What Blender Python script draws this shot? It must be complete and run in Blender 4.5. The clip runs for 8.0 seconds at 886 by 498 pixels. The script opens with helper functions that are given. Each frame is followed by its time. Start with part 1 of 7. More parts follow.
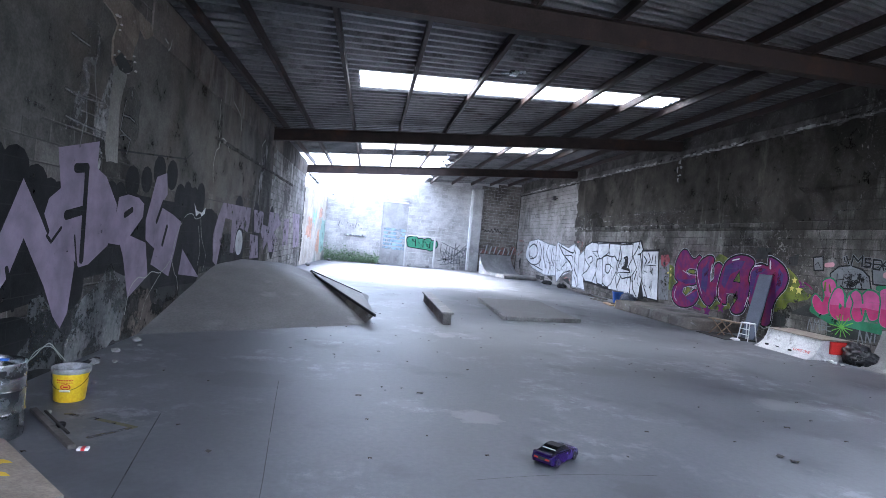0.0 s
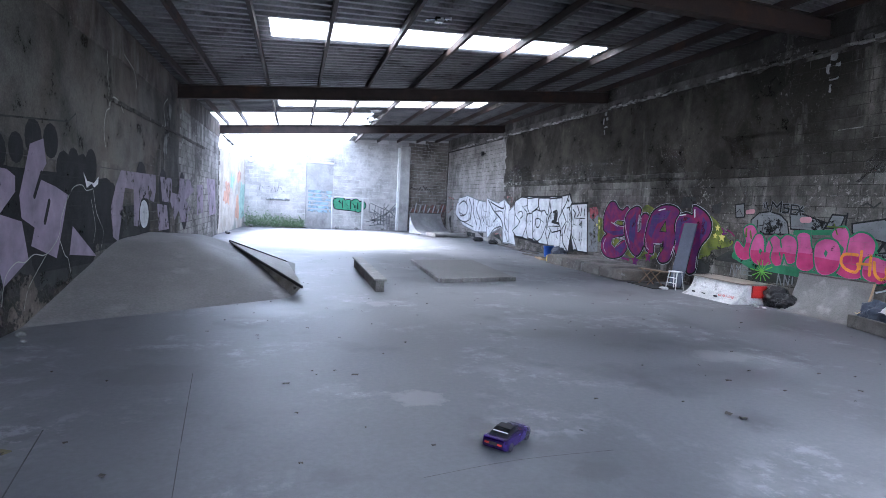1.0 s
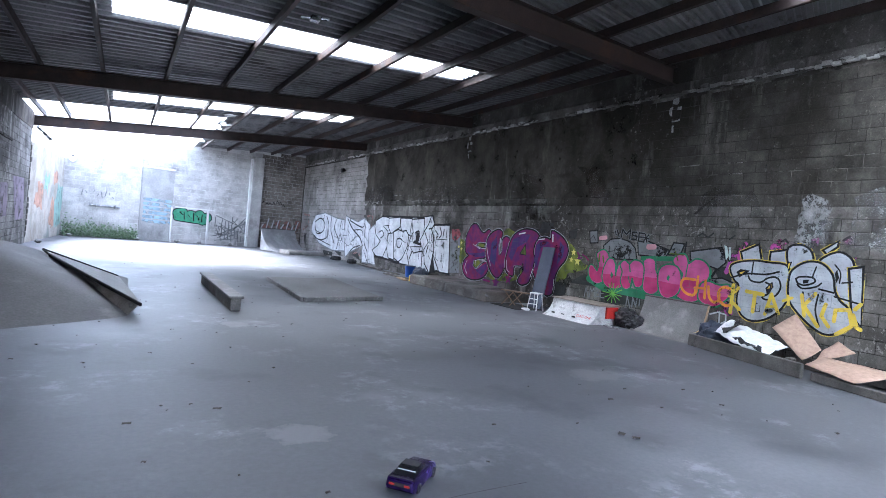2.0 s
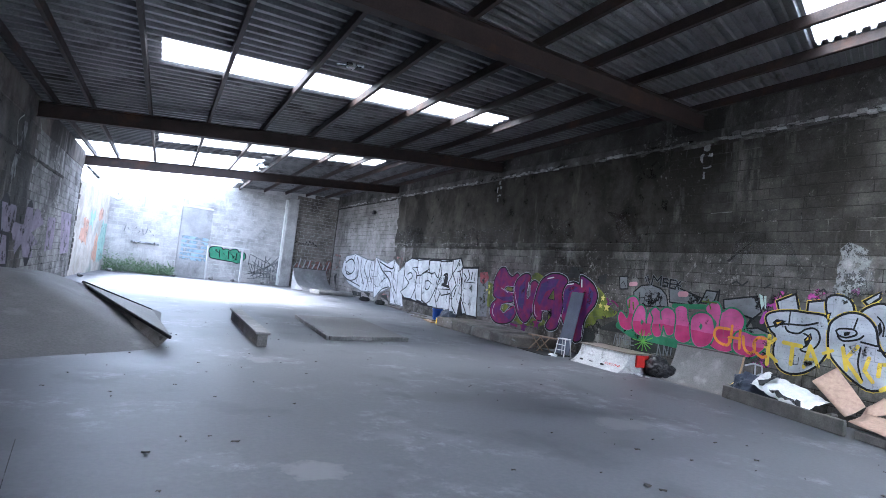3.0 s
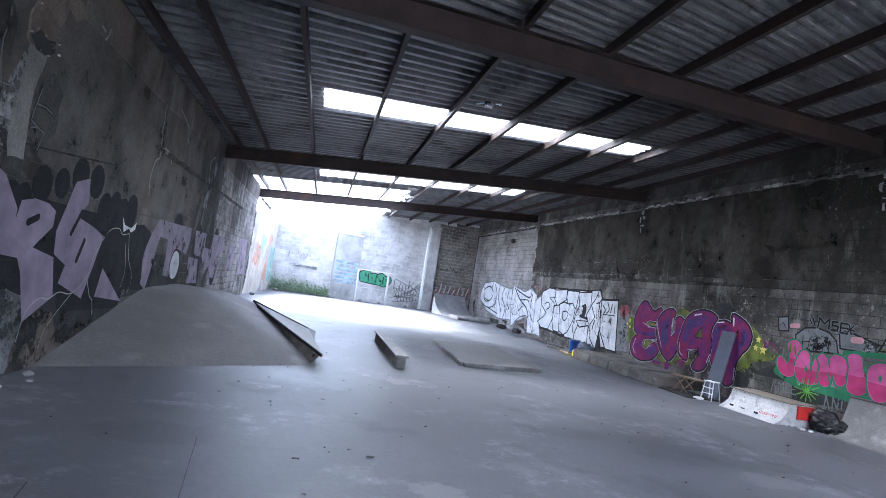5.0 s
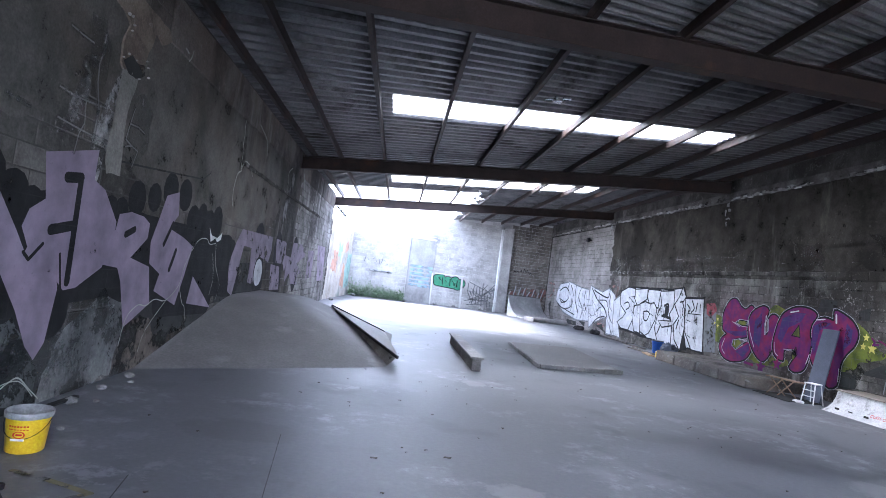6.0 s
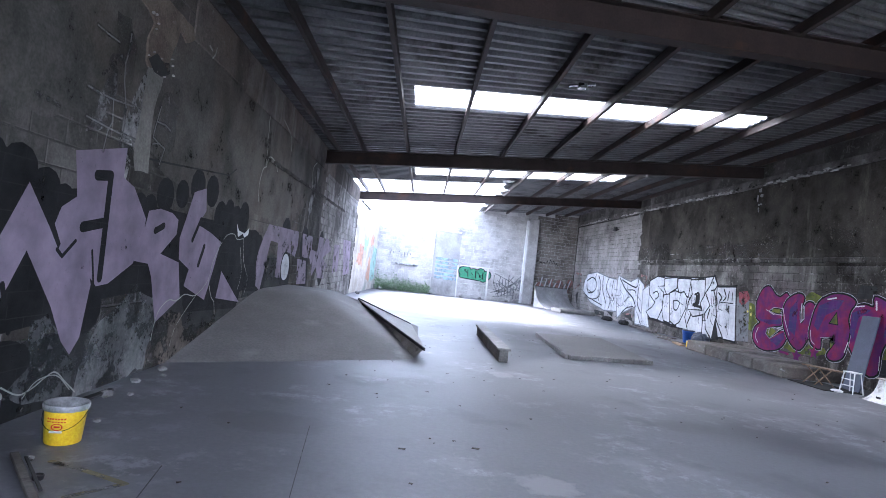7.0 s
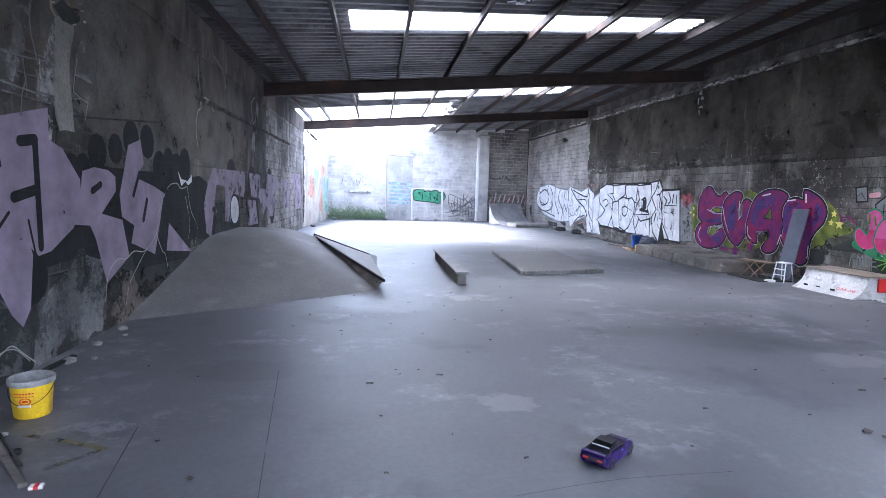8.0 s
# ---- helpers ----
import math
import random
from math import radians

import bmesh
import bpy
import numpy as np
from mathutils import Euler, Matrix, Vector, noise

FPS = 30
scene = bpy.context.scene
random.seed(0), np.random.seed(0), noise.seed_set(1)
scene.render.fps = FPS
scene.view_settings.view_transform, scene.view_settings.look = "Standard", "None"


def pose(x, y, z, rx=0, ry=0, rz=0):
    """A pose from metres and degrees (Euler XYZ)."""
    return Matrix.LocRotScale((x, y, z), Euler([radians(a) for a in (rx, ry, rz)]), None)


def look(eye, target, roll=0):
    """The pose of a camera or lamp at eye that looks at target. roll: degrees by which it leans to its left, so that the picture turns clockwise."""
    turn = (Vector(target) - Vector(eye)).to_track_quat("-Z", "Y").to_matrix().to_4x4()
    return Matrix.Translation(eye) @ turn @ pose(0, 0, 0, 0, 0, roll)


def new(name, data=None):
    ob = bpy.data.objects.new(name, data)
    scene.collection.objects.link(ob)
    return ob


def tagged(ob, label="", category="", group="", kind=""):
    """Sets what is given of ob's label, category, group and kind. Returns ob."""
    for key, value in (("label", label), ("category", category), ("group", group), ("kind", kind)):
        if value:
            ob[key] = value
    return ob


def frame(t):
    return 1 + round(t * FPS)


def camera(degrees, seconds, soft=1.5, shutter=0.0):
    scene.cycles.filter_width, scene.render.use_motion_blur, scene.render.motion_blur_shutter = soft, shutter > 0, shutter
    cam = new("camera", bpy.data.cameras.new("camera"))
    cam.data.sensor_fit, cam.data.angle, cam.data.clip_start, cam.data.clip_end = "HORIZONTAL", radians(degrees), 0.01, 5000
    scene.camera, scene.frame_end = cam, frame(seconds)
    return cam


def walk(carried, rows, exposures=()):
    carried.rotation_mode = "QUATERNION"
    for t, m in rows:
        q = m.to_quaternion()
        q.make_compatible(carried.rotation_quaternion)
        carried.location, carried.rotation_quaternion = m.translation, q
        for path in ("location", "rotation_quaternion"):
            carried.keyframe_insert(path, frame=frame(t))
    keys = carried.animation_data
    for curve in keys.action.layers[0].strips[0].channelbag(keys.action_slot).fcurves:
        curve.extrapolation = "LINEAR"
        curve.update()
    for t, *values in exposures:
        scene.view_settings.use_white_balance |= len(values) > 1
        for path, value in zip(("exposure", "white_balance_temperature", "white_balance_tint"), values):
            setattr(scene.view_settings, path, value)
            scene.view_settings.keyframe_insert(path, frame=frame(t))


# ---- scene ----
cam = camera(76.0, 8.0, soft=0.9)
PATH = [  # seconds, eye, yaw to the left, pitch, roll
    (0.0, 0.01, -0.848, 1.661, -7.35, -0.77, 5.21),
    (0.2, 0.029, -0.818, 1.737, -8.22, -5.84, 4.65),
    (0.5, 0.112, -0.686, 1.792, -7.37, -9.11, 2.6),
    (0.8, 0.096, -0.437, 1.759, -10.69, -7.85, 0.68),
    (1.0, 0.066, -0.294, 1.726, -14.74, -4.5, 2.93),
    (1.3, 0.009, 0.034, 1.644, -22.47, -2.76, 3.9),
    (1.5, -0.027, 0.21, 1.607, -26.58, -2.63, 4.44),
    (1.7, -0.099, 0.288, 1.602, -29.08, -2.22, 5.03),
    (2.8, -0.084, 0.363, 1.516, -27.91, 2.3, 6.44),
    (3.0, -0.043, 0.285, 1.541, -26.07, 2.88, 6.68),
    (3.5, -0.013, 0.225, 1.569, -22.86, 3.9, 7.11),
    (4.0, -0.016, 0.141, 1.581, -20.32, 4.35, 8.29),
    (4.5, -0.015, -0.029, 1.632, -16.73, 4.28, 8.55),
    (5.0, -0.017, 0.023, 1.633, -11.67, 3.62, 8.7),
    (5.2, -0.005, 0.021, 1.632, -9.94, 3.39, 8.5),
    (6.3, 0.021, 0.097, 1.589, -3.09, 2.78, 7.17),
    (6.5, 0.025, 0.105, 1.588, -2.66, 2.57, 7.12),
    (7.0, 0.028, 0.116, 1.578, -1.86, 1.89, 6.45),
    (7.5, 0.032, 0.085, 1.621, -2.75, 0.3, 5.4),
    (7.8, 0.046, 0.05, 1.684, -4.72, -2.62, 3.85),
    (8.0, 0.061, 0.017, 1.742, -6.8, -5.84, 1.7),
]


def aim(x, y, z, yaw, pitch, roll):
    a, b = radians(yaw), radians(pitch)
    return look((x, y, z), (x - math.sin(a) * math.cos(b), y + math.cos(a) * math.cos(b), z + math.sin(b)), roll)


walk(cam, [(r[0], aim(*r[1:])) for r in PATH], [(0, 3.98, 5400, 15), (0.5, 4.02, 5400, 16), (1.5, 3.91, 5400, 14), (4, 3.93, 5350, 13), (5, 4.07, 5400, 15), (6.5, 4.18, 5450, 18), (8, 4.2, 5450, 18)])

# ---- light ----
SUN_EL, SUN_AZ = 58, -50      # height, and degrees from +y towards +x from which the sun shines
world = bpy.data.worlds.new("sky")
scene.world = world
world.use_nodes = True
wn = world.node_tree.nodes
sky = wn.new("ShaderNodeTexSky")
sky.sky_type, sky.sun_disc = "NISHITA", False
sky.sun_elevation, sky.sun_rotation = radians(SUN_EL), radians(SUN_AZ)
sky.dust_density, sky.air_density = 2.0, 1.0
wn["Background"].inputs["Strength"].default_value = 0.15
haze = wn.new("ShaderNodeHueSaturation")
haze.inputs["Saturation"].default_value = 0.35
world.node_tree.links.new(sky.outputs[0], haze.inputs["Color"])
world.node_tree.links.new(haze.outputs[0], wn["Background"].inputs["Color"])
sun = new("sun", bpy.data.lights.new("sun", "SUN"))
sun.data.energy, sun.data.angle, sun.data.color = 5.0, radians(40), (1.0, 0.95, 0.88)
el, az = radians(SUN_EL), radians(SUN_AZ)
sun.matrix_world = look((math.sin(az) * math.cos(el) * 40, math.cos(az) * math.cos(el) * 40, math.sin(el) * 40), (0, 0, 0))

# ---- materials ----


def nodes_of(name):
    m = bpy.data.materials.new(name)
    m.use_nodes = True
    return m, m.node_tree.nodes, m.node_tree.links, m.node_tree.nodes["Principled BSDF"]


def noise_node(n, l, coord, scale, detail=6.0, rough=0.6, stretch=(1, 1, 1)):
    mp = n.new("ShaderNodeMapping")
    mp.inputs["Scale"].default_value = stretch
    l.new(coord, mp.inputs["Vector"])
    t = n.new("ShaderNodeTexNoise")
    t.inputs["Scale"].default_value, t.inputs["Detail"].default_value, t.inputs["Roughness"].default_value = scale, detail, rough
    l.new(mp.outputs[0], t.inputs["Vector"])
    return t.outputs["Fac"]


def ramp_node(n, l, fac, stops):
    r = n.new("ShaderNodeValToRGB")
    while len(r.color_ramp.elements) < len(stops):
        r.color_ramp.elements.new(0.5)
    for e, (p, c) in zip(r.color_ramp.elements, stops):
        e.position = p
        e.color = (*c, 1) if len(c) == 3 else c
    l.new(fac, r.inputs["Fac"])
    return r.outputs["Color"]


def mix_node(n, l, fac, a, b, mode="MIX"):
    m = n.new("ShaderNodeMix")
    m.data_type, m.blend_type = "RGBA", mode
    for sock, v in ((m.inputs["Factor"], fac), (m.inputs["A"], a), (m.inputs["B"], b)):
        if isinstance(v, (int, float)):
            sock.default_value = v
        elif isinstance(v, tuple):
            sock.default_value = (*v, 1)
        else:
            l.new(v, sock)
    return m.outputs["Result"]


def grey(v):
    return (v, v, v)


def surface(name, dark, light, rough=0.8, scale=3.0, grain=60.0, bump=0.3, metal=0.0, streak=0.0, streak_col=(0.02, 0.02, 0.02),
            stain=0.0, stain_col=(0.3, 0.3, 0.3), stain_scale=0.8, vary=0.0, spec=0.3, bump_dist=0.01, blots=0.0, grit=0.35):
    """A worn surface: broad variation, fine grain, runs down the face, blotches of another colour."""
    m, n, l, p = nodes_of(name)
    co = n.new("ShaderNodeTexCoord").outputs["Object"]
    big = noise_node(n, l, co, scale, 8, 0.62)
    fine = noise_node(n, l, co, grain, 4, 0.7)
    col = ramp_node(n, l, big, [(0.3, dark), (0.7, light)])
    col = mix_node(n, l, grit, col, ramp_node(n, l, fine, [(0.3, grey(0.25)), (0.7, grey(0.9))]), "OVERLAY")
    if stain:
        s = noise_node(n, l, co, stain_scale, 9, 0.7)
        f = ramp_node(n, l, s, [(0.58 - 0.16 * stain, grey(0.0)), (0.72 - 0.16 * stain, grey(1.0))])
        col = mix_node(n, l, f, col, stain_col)
    if blots:      # darker damp patches, pale scuffs and fine speckle
        f = ramp_node(n, l, noise_node(n, l, co, 0.9, 5, 0.55), [(0.56, grey(0.0)), (0.66, grey(blots))])
        col = mix_node(n, l, f, col, tuple(c * 0.75 for c in dark))
        gate = ramp_node(n, l, noise_node(n, l, co, 0.6, 3, 0.5), [(0.5, grey(0.0)), (0.62, grey(1.0))])
        f = ramp_node(n, l, noise_node(n, l, co, 3.5, 10, 0.75), [(0.52, grey(0.0)), (0.6, grey(blots * 1.1))])
        col = mix_node(n, l, mix_node(n, l, 1.0, f, gate, "MULTIPLY"), col, tuple(min(c * 1.9, 1) for c in light))
        f = ramp_node(n, l, noise_node(n, l, co, 16, 8, 0.8), [(0.66, grey(0.0)), (0.7, grey(blots))])
        col = mix_node(n, l, f, col, tuple(c * 0.5 for c in dark))
    if streak:
        s = noise_node(n, l, co, 2.2, 7, 0.65, (1, 1, 0.16))
        f = ramp_node(n, l, s, [(0.62 - 0.2 * streak, grey(0.0)), (0.75 - 0.12 * streak, grey(0.85))])
        col = mix_node(n, l, f, col, streak_col)
    if vary:
        r = n.new("ShaderNodeObjectInfo").outputs["Random"]
        g = n.new("ShaderNodeNewGeometry").outputs["Random Per Island"]
        a = n.new("ShaderNodeMath")
        a.operation = "ADD"
        l.new(r, a.inputs[0])
        l.new(g, a.inputs[1])
        w = n.new("ShaderNodeMath")
        w.operation = "FRACT"
        l.new(a.outputs[0], w.inputs[0])
        col = mix_node(n, l, 1.0, col, ramp_node(n, l, w.outputs[0], [(0.0, grey(1 - vary)), (1.0, grey(1.0))]), "MULTIPLY")
    l.new(col, p.inputs["Base Color"])
    p.inputs["Metallic"].default_value = metal
    p.inputs["Specular IOR Level"].default_value = spec
    rr = ramp_node(n, l, big, [(0.2, grey(max(rough - 0.15, 0.05))), (0.8, grey(min(rough + 0.12, 1.0)))])
    l.new(rr, p.inputs["Roughness"])
    if bump:
        b = n.new("ShaderNodeBump")
        b.inputs["Strength"].default_value, b.inputs["Distance"].default_value = bump, bump_dist
        l.new(mix_node(n, l, 0.5, big, fine), b.inputs["Height"])
        l.new(b.outputs[0], p.inputs["Normal"])
    return m


def masonry(name, dark, light, soot=0.5, soot_col=(0.02, 0.019, 0.018), wash=0.3, wash_col=(0.3, 0.295, 0.29), chip=0.5, vary=0.3, brown=0.0, run=0.4, bare=0.0, soft=0.0):
    """Old blockwork: broad soot clouds, pale washes down the face, pale chips and dark pits, each block a little apart."""
    m, n, l, p = nodes_of(name)
    co = n.new("ShaderNodeNewGeometry").outputs["Position"]
    mid = noise_node(n, l, co, 1.1, 9, 0.68)
    fine = noise_node(n, l, co, 38, 5, 0.75)
    col = ramp_node(n, l, mid, [(0.38, dark), (0.6, light)])
    if brown:
        col = mix_node(n, l, ramp_node(n, l, noise_node(n, l, co, 0.45, 5, 0.6), [(0.42, grey(0.0)), (0.62, grey(brown))]), col, (0.15, 0.115, 0.085))
    r = n.new("ShaderNodeObjectInfo").outputs["Random"]
    g = n.new("ShaderNodeNewGeometry").outputs["Random Per Island"]
    a = n.new("ShaderNodeMath")
    a.operation = "ADD"
    l.new(r, a.inputs[0])
    l.new(g, a.inputs[1])
    w = n.new("ShaderNodeMath")
    w.operation = "FRACT"
    l.new(a.outputs[0], w.inputs[0])
    col = mix_node(n, l, 1.0, col, ramp_node(n, l, w.outputs[0], [(0.0, grey(1 - vary)), (0.6, grey(1 - vary * 0.4)), (1.0, grey(1.0))]), "MULTIPLY")
    s = noise_node(n, l, co, 0.42, 7, 0.62, (1, 1, 0.8))
    col = mix_node(n, l, ramp_node(n, l, s, [(0.62 - 0.3 * soot, grey(0.0)), (0.74 - 0.3 * soot, grey(0.85))]), col, soot_col)
    d = noise_node(n, l, co, 1.5, 8, 0.66, (1, 1, 0.2))
    col = mix_node(n, l, ramp_node(n, l, d, [(0.66 - 0.2 * wash, grey(0.0)), (0.8 - 0.2 * wash, grey(0.7))]), col, wash_col)
    k = noise_node(n, l, co, 5.5, 8, 0.7, (1, 1, 0.1))
    col = mix_node(n, l, ramp_node(n, l, k, [(0.7 - 0.2 * run, grey(0.0)), (0.8 - 0.2 * run, grey(0.55))]), col, soot_col)
    gate = ramp_node(n, l, noise_node(n, l, co, 0.8, 4, 0.6), [(0.4, grey(0.0)), (0.65, grey(1.0))])
    c = ramp_node(n, l, noise_node(n, l, co, 9, 9, 0.78), [(0.66 - 0.12 * chip, grey(0.0)), (0.7 - 0.12 * chip, grey(0.75))])
    col = mix_node(n, l, mix_node(n, l, 1.0, c, gate, "MULTIPLY"), col, wash_col)
    col = mix_node(n, l, 0.45, col, ramp_node(n, l, fine, [(0.3, grey(0.2)), (0.7, grey(0.85))]), "OVERLAY")
    l.new(col, p.inputs["Base Color"])
    p.inputs["Specular IOR Level"].default_value, p.inputs["Roughness"].default_value = 0.15, 0.92
    if bare:
        fray(n, l, p, co, bare, soft)
    b = n.new("ShaderNodeBump")
    b.inputs["Strength"].default_value, b.inputs["Distance"].default_value = 0.7, 0.012
    l.new(mix_node(n, l, 0.5, mid, fine), b.inputs["Height"])
    l.new(b.outputs[0], p.inputs["Normal"])
    return m


def fray(n, l, p, co, amount, soft=0.0):
    """Lets the coat end raggedly, worn off in flecks and larger bites."""
    a = ramp_node(n, l, noise_node(n, l, co, 2.2, 10, 0.74), [(0.24 + 0.26 * amount, grey(0.0)), (0.3 + 0.3 * amount + soft, grey(1.0))])
    l.new(a, p.inputs["Alpha"])


def paint(name, base, wear=0.35, under=(0.12, 0.12, 0.12), other=None, joints=True, bare=0.25):
    """Sprayed wall paint, worn through to the blocks under it."""
    m, n, l, p = nodes_of(name)
    co = n.new("ShaderNodeTexCoord").outputs["Object"]
    big = noise_node(n, l, co, 2.5, 6, 0.6)
    fine = noise_node(n, l, co, 28, 6, 0.75)
    pale = tuple(min(c * 1.25 + 0.01, 1) for c in base)
    col = ramp_node(n, l, big, [(0.3, tuple(c * 0.72 for c in base)), (0.7, pale)])
    if other:
        col = mix_node(n, l, ramp_node(n, l, noise_node(n, l, co, 3.2, 3, 0.5), [(0.36, grey(0.0)), (0.62, grey(1.0))]), col, other)
    col = mix_node(n, l, ramp_node(n, l, fine, [(0.62 - 0.08 * wear, grey(0.0)), (0.75 - 0.1 * wear, grey(wear * 2 if wear < 0.5 else 1.0))]), col, under)
    if joints:
        sx, cx, br = n.new("ShaderNodeSeparateXYZ"), n.new("ShaderNodeCombineXYZ"), n.new("ShaderNodeTexBrick")
        l.new(co, sx.inputs[0])
        l.new(sx.outputs["X"], cx.inputs["X"])
        l.new(sx.outputs["Z"], cx.inputs["Y"])
        l.new(cx.outputs[0], br.inputs["Vector"])
        for key, v in (("Scale", 1.0), ("Brick Width", 0.43), ("Row Height", 0.205), ("Mortar Size", 0.006), ("Mortar Smooth", 0.4)):
            br.inputs[key].default_value = v
        f = ramp_node(n, l, noise_node(n, l, co, 1.6, 4, 0.6), [(0.35, grey(0.0)), (0.65, grey(0.55))])
        col = mix_node(n, l, mix_node(n, l, 1.0, br.outputs["Fac"], f, "MULTIPLY"), col, under)
    l.new(col, p.inputs["Base Color"])
    p.inputs["Roughness"].default_value, p.inputs["Specular IOR Level"].default_value = 0.8, 0.12
    b = n.new("ShaderNodeBump")
    b.inputs["Strength"].default_value, b.inputs["Distance"].default_value = 0.5, 0.006
    if bare:
        fray(n, l, p, co, bare)
    l.new(fine, b.inputs["Height"])
    l.new(b.outputs[0], p.inputs["Normal"])
    return m


M = {}
M["floor"] = surface("floor_concrete", (0.056, 0.0585, 0.0645), (0.117, 0.121, 0.13), 0.52, 0.5, 20, 0.07, stain=0.22, stain_col=(0.148, 0.152, 0.162), stain_scale=0.6, spec=0.35, blots=0.55, grit=0.2)


def floor_stains(m, spots):
    """Old scuffs and damp spots in the slab: place, radius, stretch along x, colour."""
    n, l = m.node_tree.nodes, m.node_tree.links
    p = n["Principled BSDF"]
    pos = n.new("ShaderNodeNewGeometry").outputs["Position"]
    for x, y, r, long, tone in spots:
        mp = n.new("ShaderNodeMapping")
        mp.inputs["Location"].default_value, mp.inputs["Scale"].default_value = (-x / (r * long), -y / r, 0), (1 / (r * long), 1 / r, 0)
        l.new(pos, mp.inputs["Vector"])
        d = n.new("ShaderNodeVectorMath")
        d.operation = "LENGTH"
        l.new(mp.outputs[0], d.inputs[0])
        a = n.new("ShaderNodeMath")
        a.operation = "ADD"
        l.new(d.outputs["Value"], a.inputs[0])
        l.new(noise_node(n, l, pos, 4.5, 9, 0.72), a.inputs[1])
        f = ramp_node(n, l, a.outputs[0], [(0.85, grey(0.6)), (1.0, grey(0.25)), (1.25, grey(0.0))])
        old = p.inputs["Base Color"].links[0].from_socket
        l.new(mix_node(n, l, f, old, tone), p.inputs["Base Color"])


floor_stains(M["floor"], [(1.17, 4.5, 0.4, 1.2, (0.19, 0.19, 0.193)), (5.3, 5.6, 0.55, 1.6, (0.155, 0.155, 0.158)), (1.45, 9.1, 0.5, 0.8, (0.2, 0.2, 0.2)), (2.08, 2.98, 0.3, 1.3, (0.05, 0.052, 0.055)), (4.6, 4.95, 0.22, 2.2, (0.06, 0.061, 0.064)), (3.4, 6.9, 0.6, 1.8, (0.07, 0.071, 0.074)), (-1.2, 5.4, 0.7, 1.5, (0.065, 0.066, 0.069))])
M["block"] = masonry("sooty_blocks", (0.038, 0.035, 0.029), (0.1, 0.093, 0.08), 0.56, (0.022, 0.019, 0.0155), wash=0.36, wash_col=(0.22, 0.207, 0.18), chip=0.6, run=0.35)
# far stretch of the same wall, daylight on it put into a paler colour
M["block_far"] = masonry("daylit_far_blocks", (0.15, 0.14, 0.13), (0.26, 0.247, 0.232), 0.3, (0.06, 0.055, 0.05), wash=0.3, wash_col=(0.33, 0.315, 0.3), chip=0.8, vary=0.16, run=0.3)
M["block_low"] = masonry("scuffed_blocks", (0.065, 0.06, 0.053), (0.18, 0.169, 0.152), 0.46, (0.026, 0.023, 0.019), wash=0.42, wash_col=(0.3, 0.286, 0.262), chip=0.8, run=0.35)
M["block_corner"] = masonry("brown_corner_blocks", (0.14, 0.125, 0.11), (0.26, 0.238, 0.212), 0.3, (0.07, 0.062, 0.055), wash=0.2, wash_col=(0.4, 0.38, 0.35), chip=0.95, vary=0.2, run=0.3)
M["joint"] = surface("mortar", (0.016, 0.0145, 0.012), (0.05, 0.046, 0.04), 0.95, 1.2, 60, 0.6, stain=0.25, stain_col=(0.19, 0.18, 0.16), stain_scale=1.1, spec=0.1)
M["joint_left"] = surface("pale_mortar_bed", (0.035, 0.033, 0.03), (0.11, 0.105, 0.098), 0.95, 0.7, 60, 0.6, stain=0.25, stain_col=(0.2, 0.19, 0.18), stain_scale=0.6, spec=0.1)
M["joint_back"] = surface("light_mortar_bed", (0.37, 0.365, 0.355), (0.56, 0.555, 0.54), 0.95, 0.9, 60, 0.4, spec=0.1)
M["render"] = masonry("sooty_render", (0.024, 0.0215, 0.0175), (0.064, 0.0575, 0.047), 0.5, (0.016, 0.014, 0.0115), wash=0.36, wash_col=(0.15, 0.138, 0.115), chip=0.6, vary=0.0, run=0.35, bare=0.24, soft=0.02)
M["left"] = masonry("left_blocks", (0.055, 0.053, 0.047), (0.14, 0.135, 0.121), 0.5, (0.024, 0.023, 0.02), wash=0.42, wash_col=(0.24, 0.232, 0.212), chip=0.6, vary=0.25, brown=0.4, run=0.35)
# chipped far blocks, their colour lightened for glare from the open roof
M["left_far"] = masonry("glare_paled_chipped_blocks", (0.11, 0.105, 0.097), (0.3, 0.29, 0.272), 0.34, (0.03, 0.028, 0.025), wash=0.5, wash_col=(0.46, 0.445, 0.42), chip=0.9, vary=0.35, run=0.35)
M["coping"] = masonry("ring_beam_concrete", (0.12, 0.113, 0.105), (0.26, 0.248, 0.233), 0.32, wash=0.4, wash_col=(0.4, 0.385, 0.365), chip=0.8, vary=0.3)
M["head"] = masonry("wall_head_blocks", (0.055, 0.051, 0.045), (0.125, 0.118, 0.107), 0.45, (0.026, 0.024, 0.021), wash=0.36, wash_col=(0.2, 0.19, 0.175), chip=0.8)
M["beam"] = masonry("sooty_ring_beam", (0.07, 0.065, 0.058), (0.16, 0.151, 0.138), 0.45, (0.03, 0.027, 0.024), wash=0.36, wash_col=(0.27, 0.257, 0.238), chip=0.8, vary=0.3)
M["lip"] = masonry("chipped_lip_concrete", (0.24, 0.228, 0.21), (0.48, 0.465, 0.44), 0.4, (0.06, 0.055, 0.05), wash=0.35, wash_col=(0.48, 0.465, 0.44), chip=0.9, vary=0.45)
# back wall colour raised to stand in for bright haze under the open roof
M["back"] = masonry("haze_paled_back_blocks", (0.36, 0.353, 0.34), (0.53, 0.522, 0.505), 0.1, (0.12, 0.12, 0.12), wash=0.3, wash_col=(0.66, 0.65, 0.63), chip=0.7, vary=0.2, run=0.35)
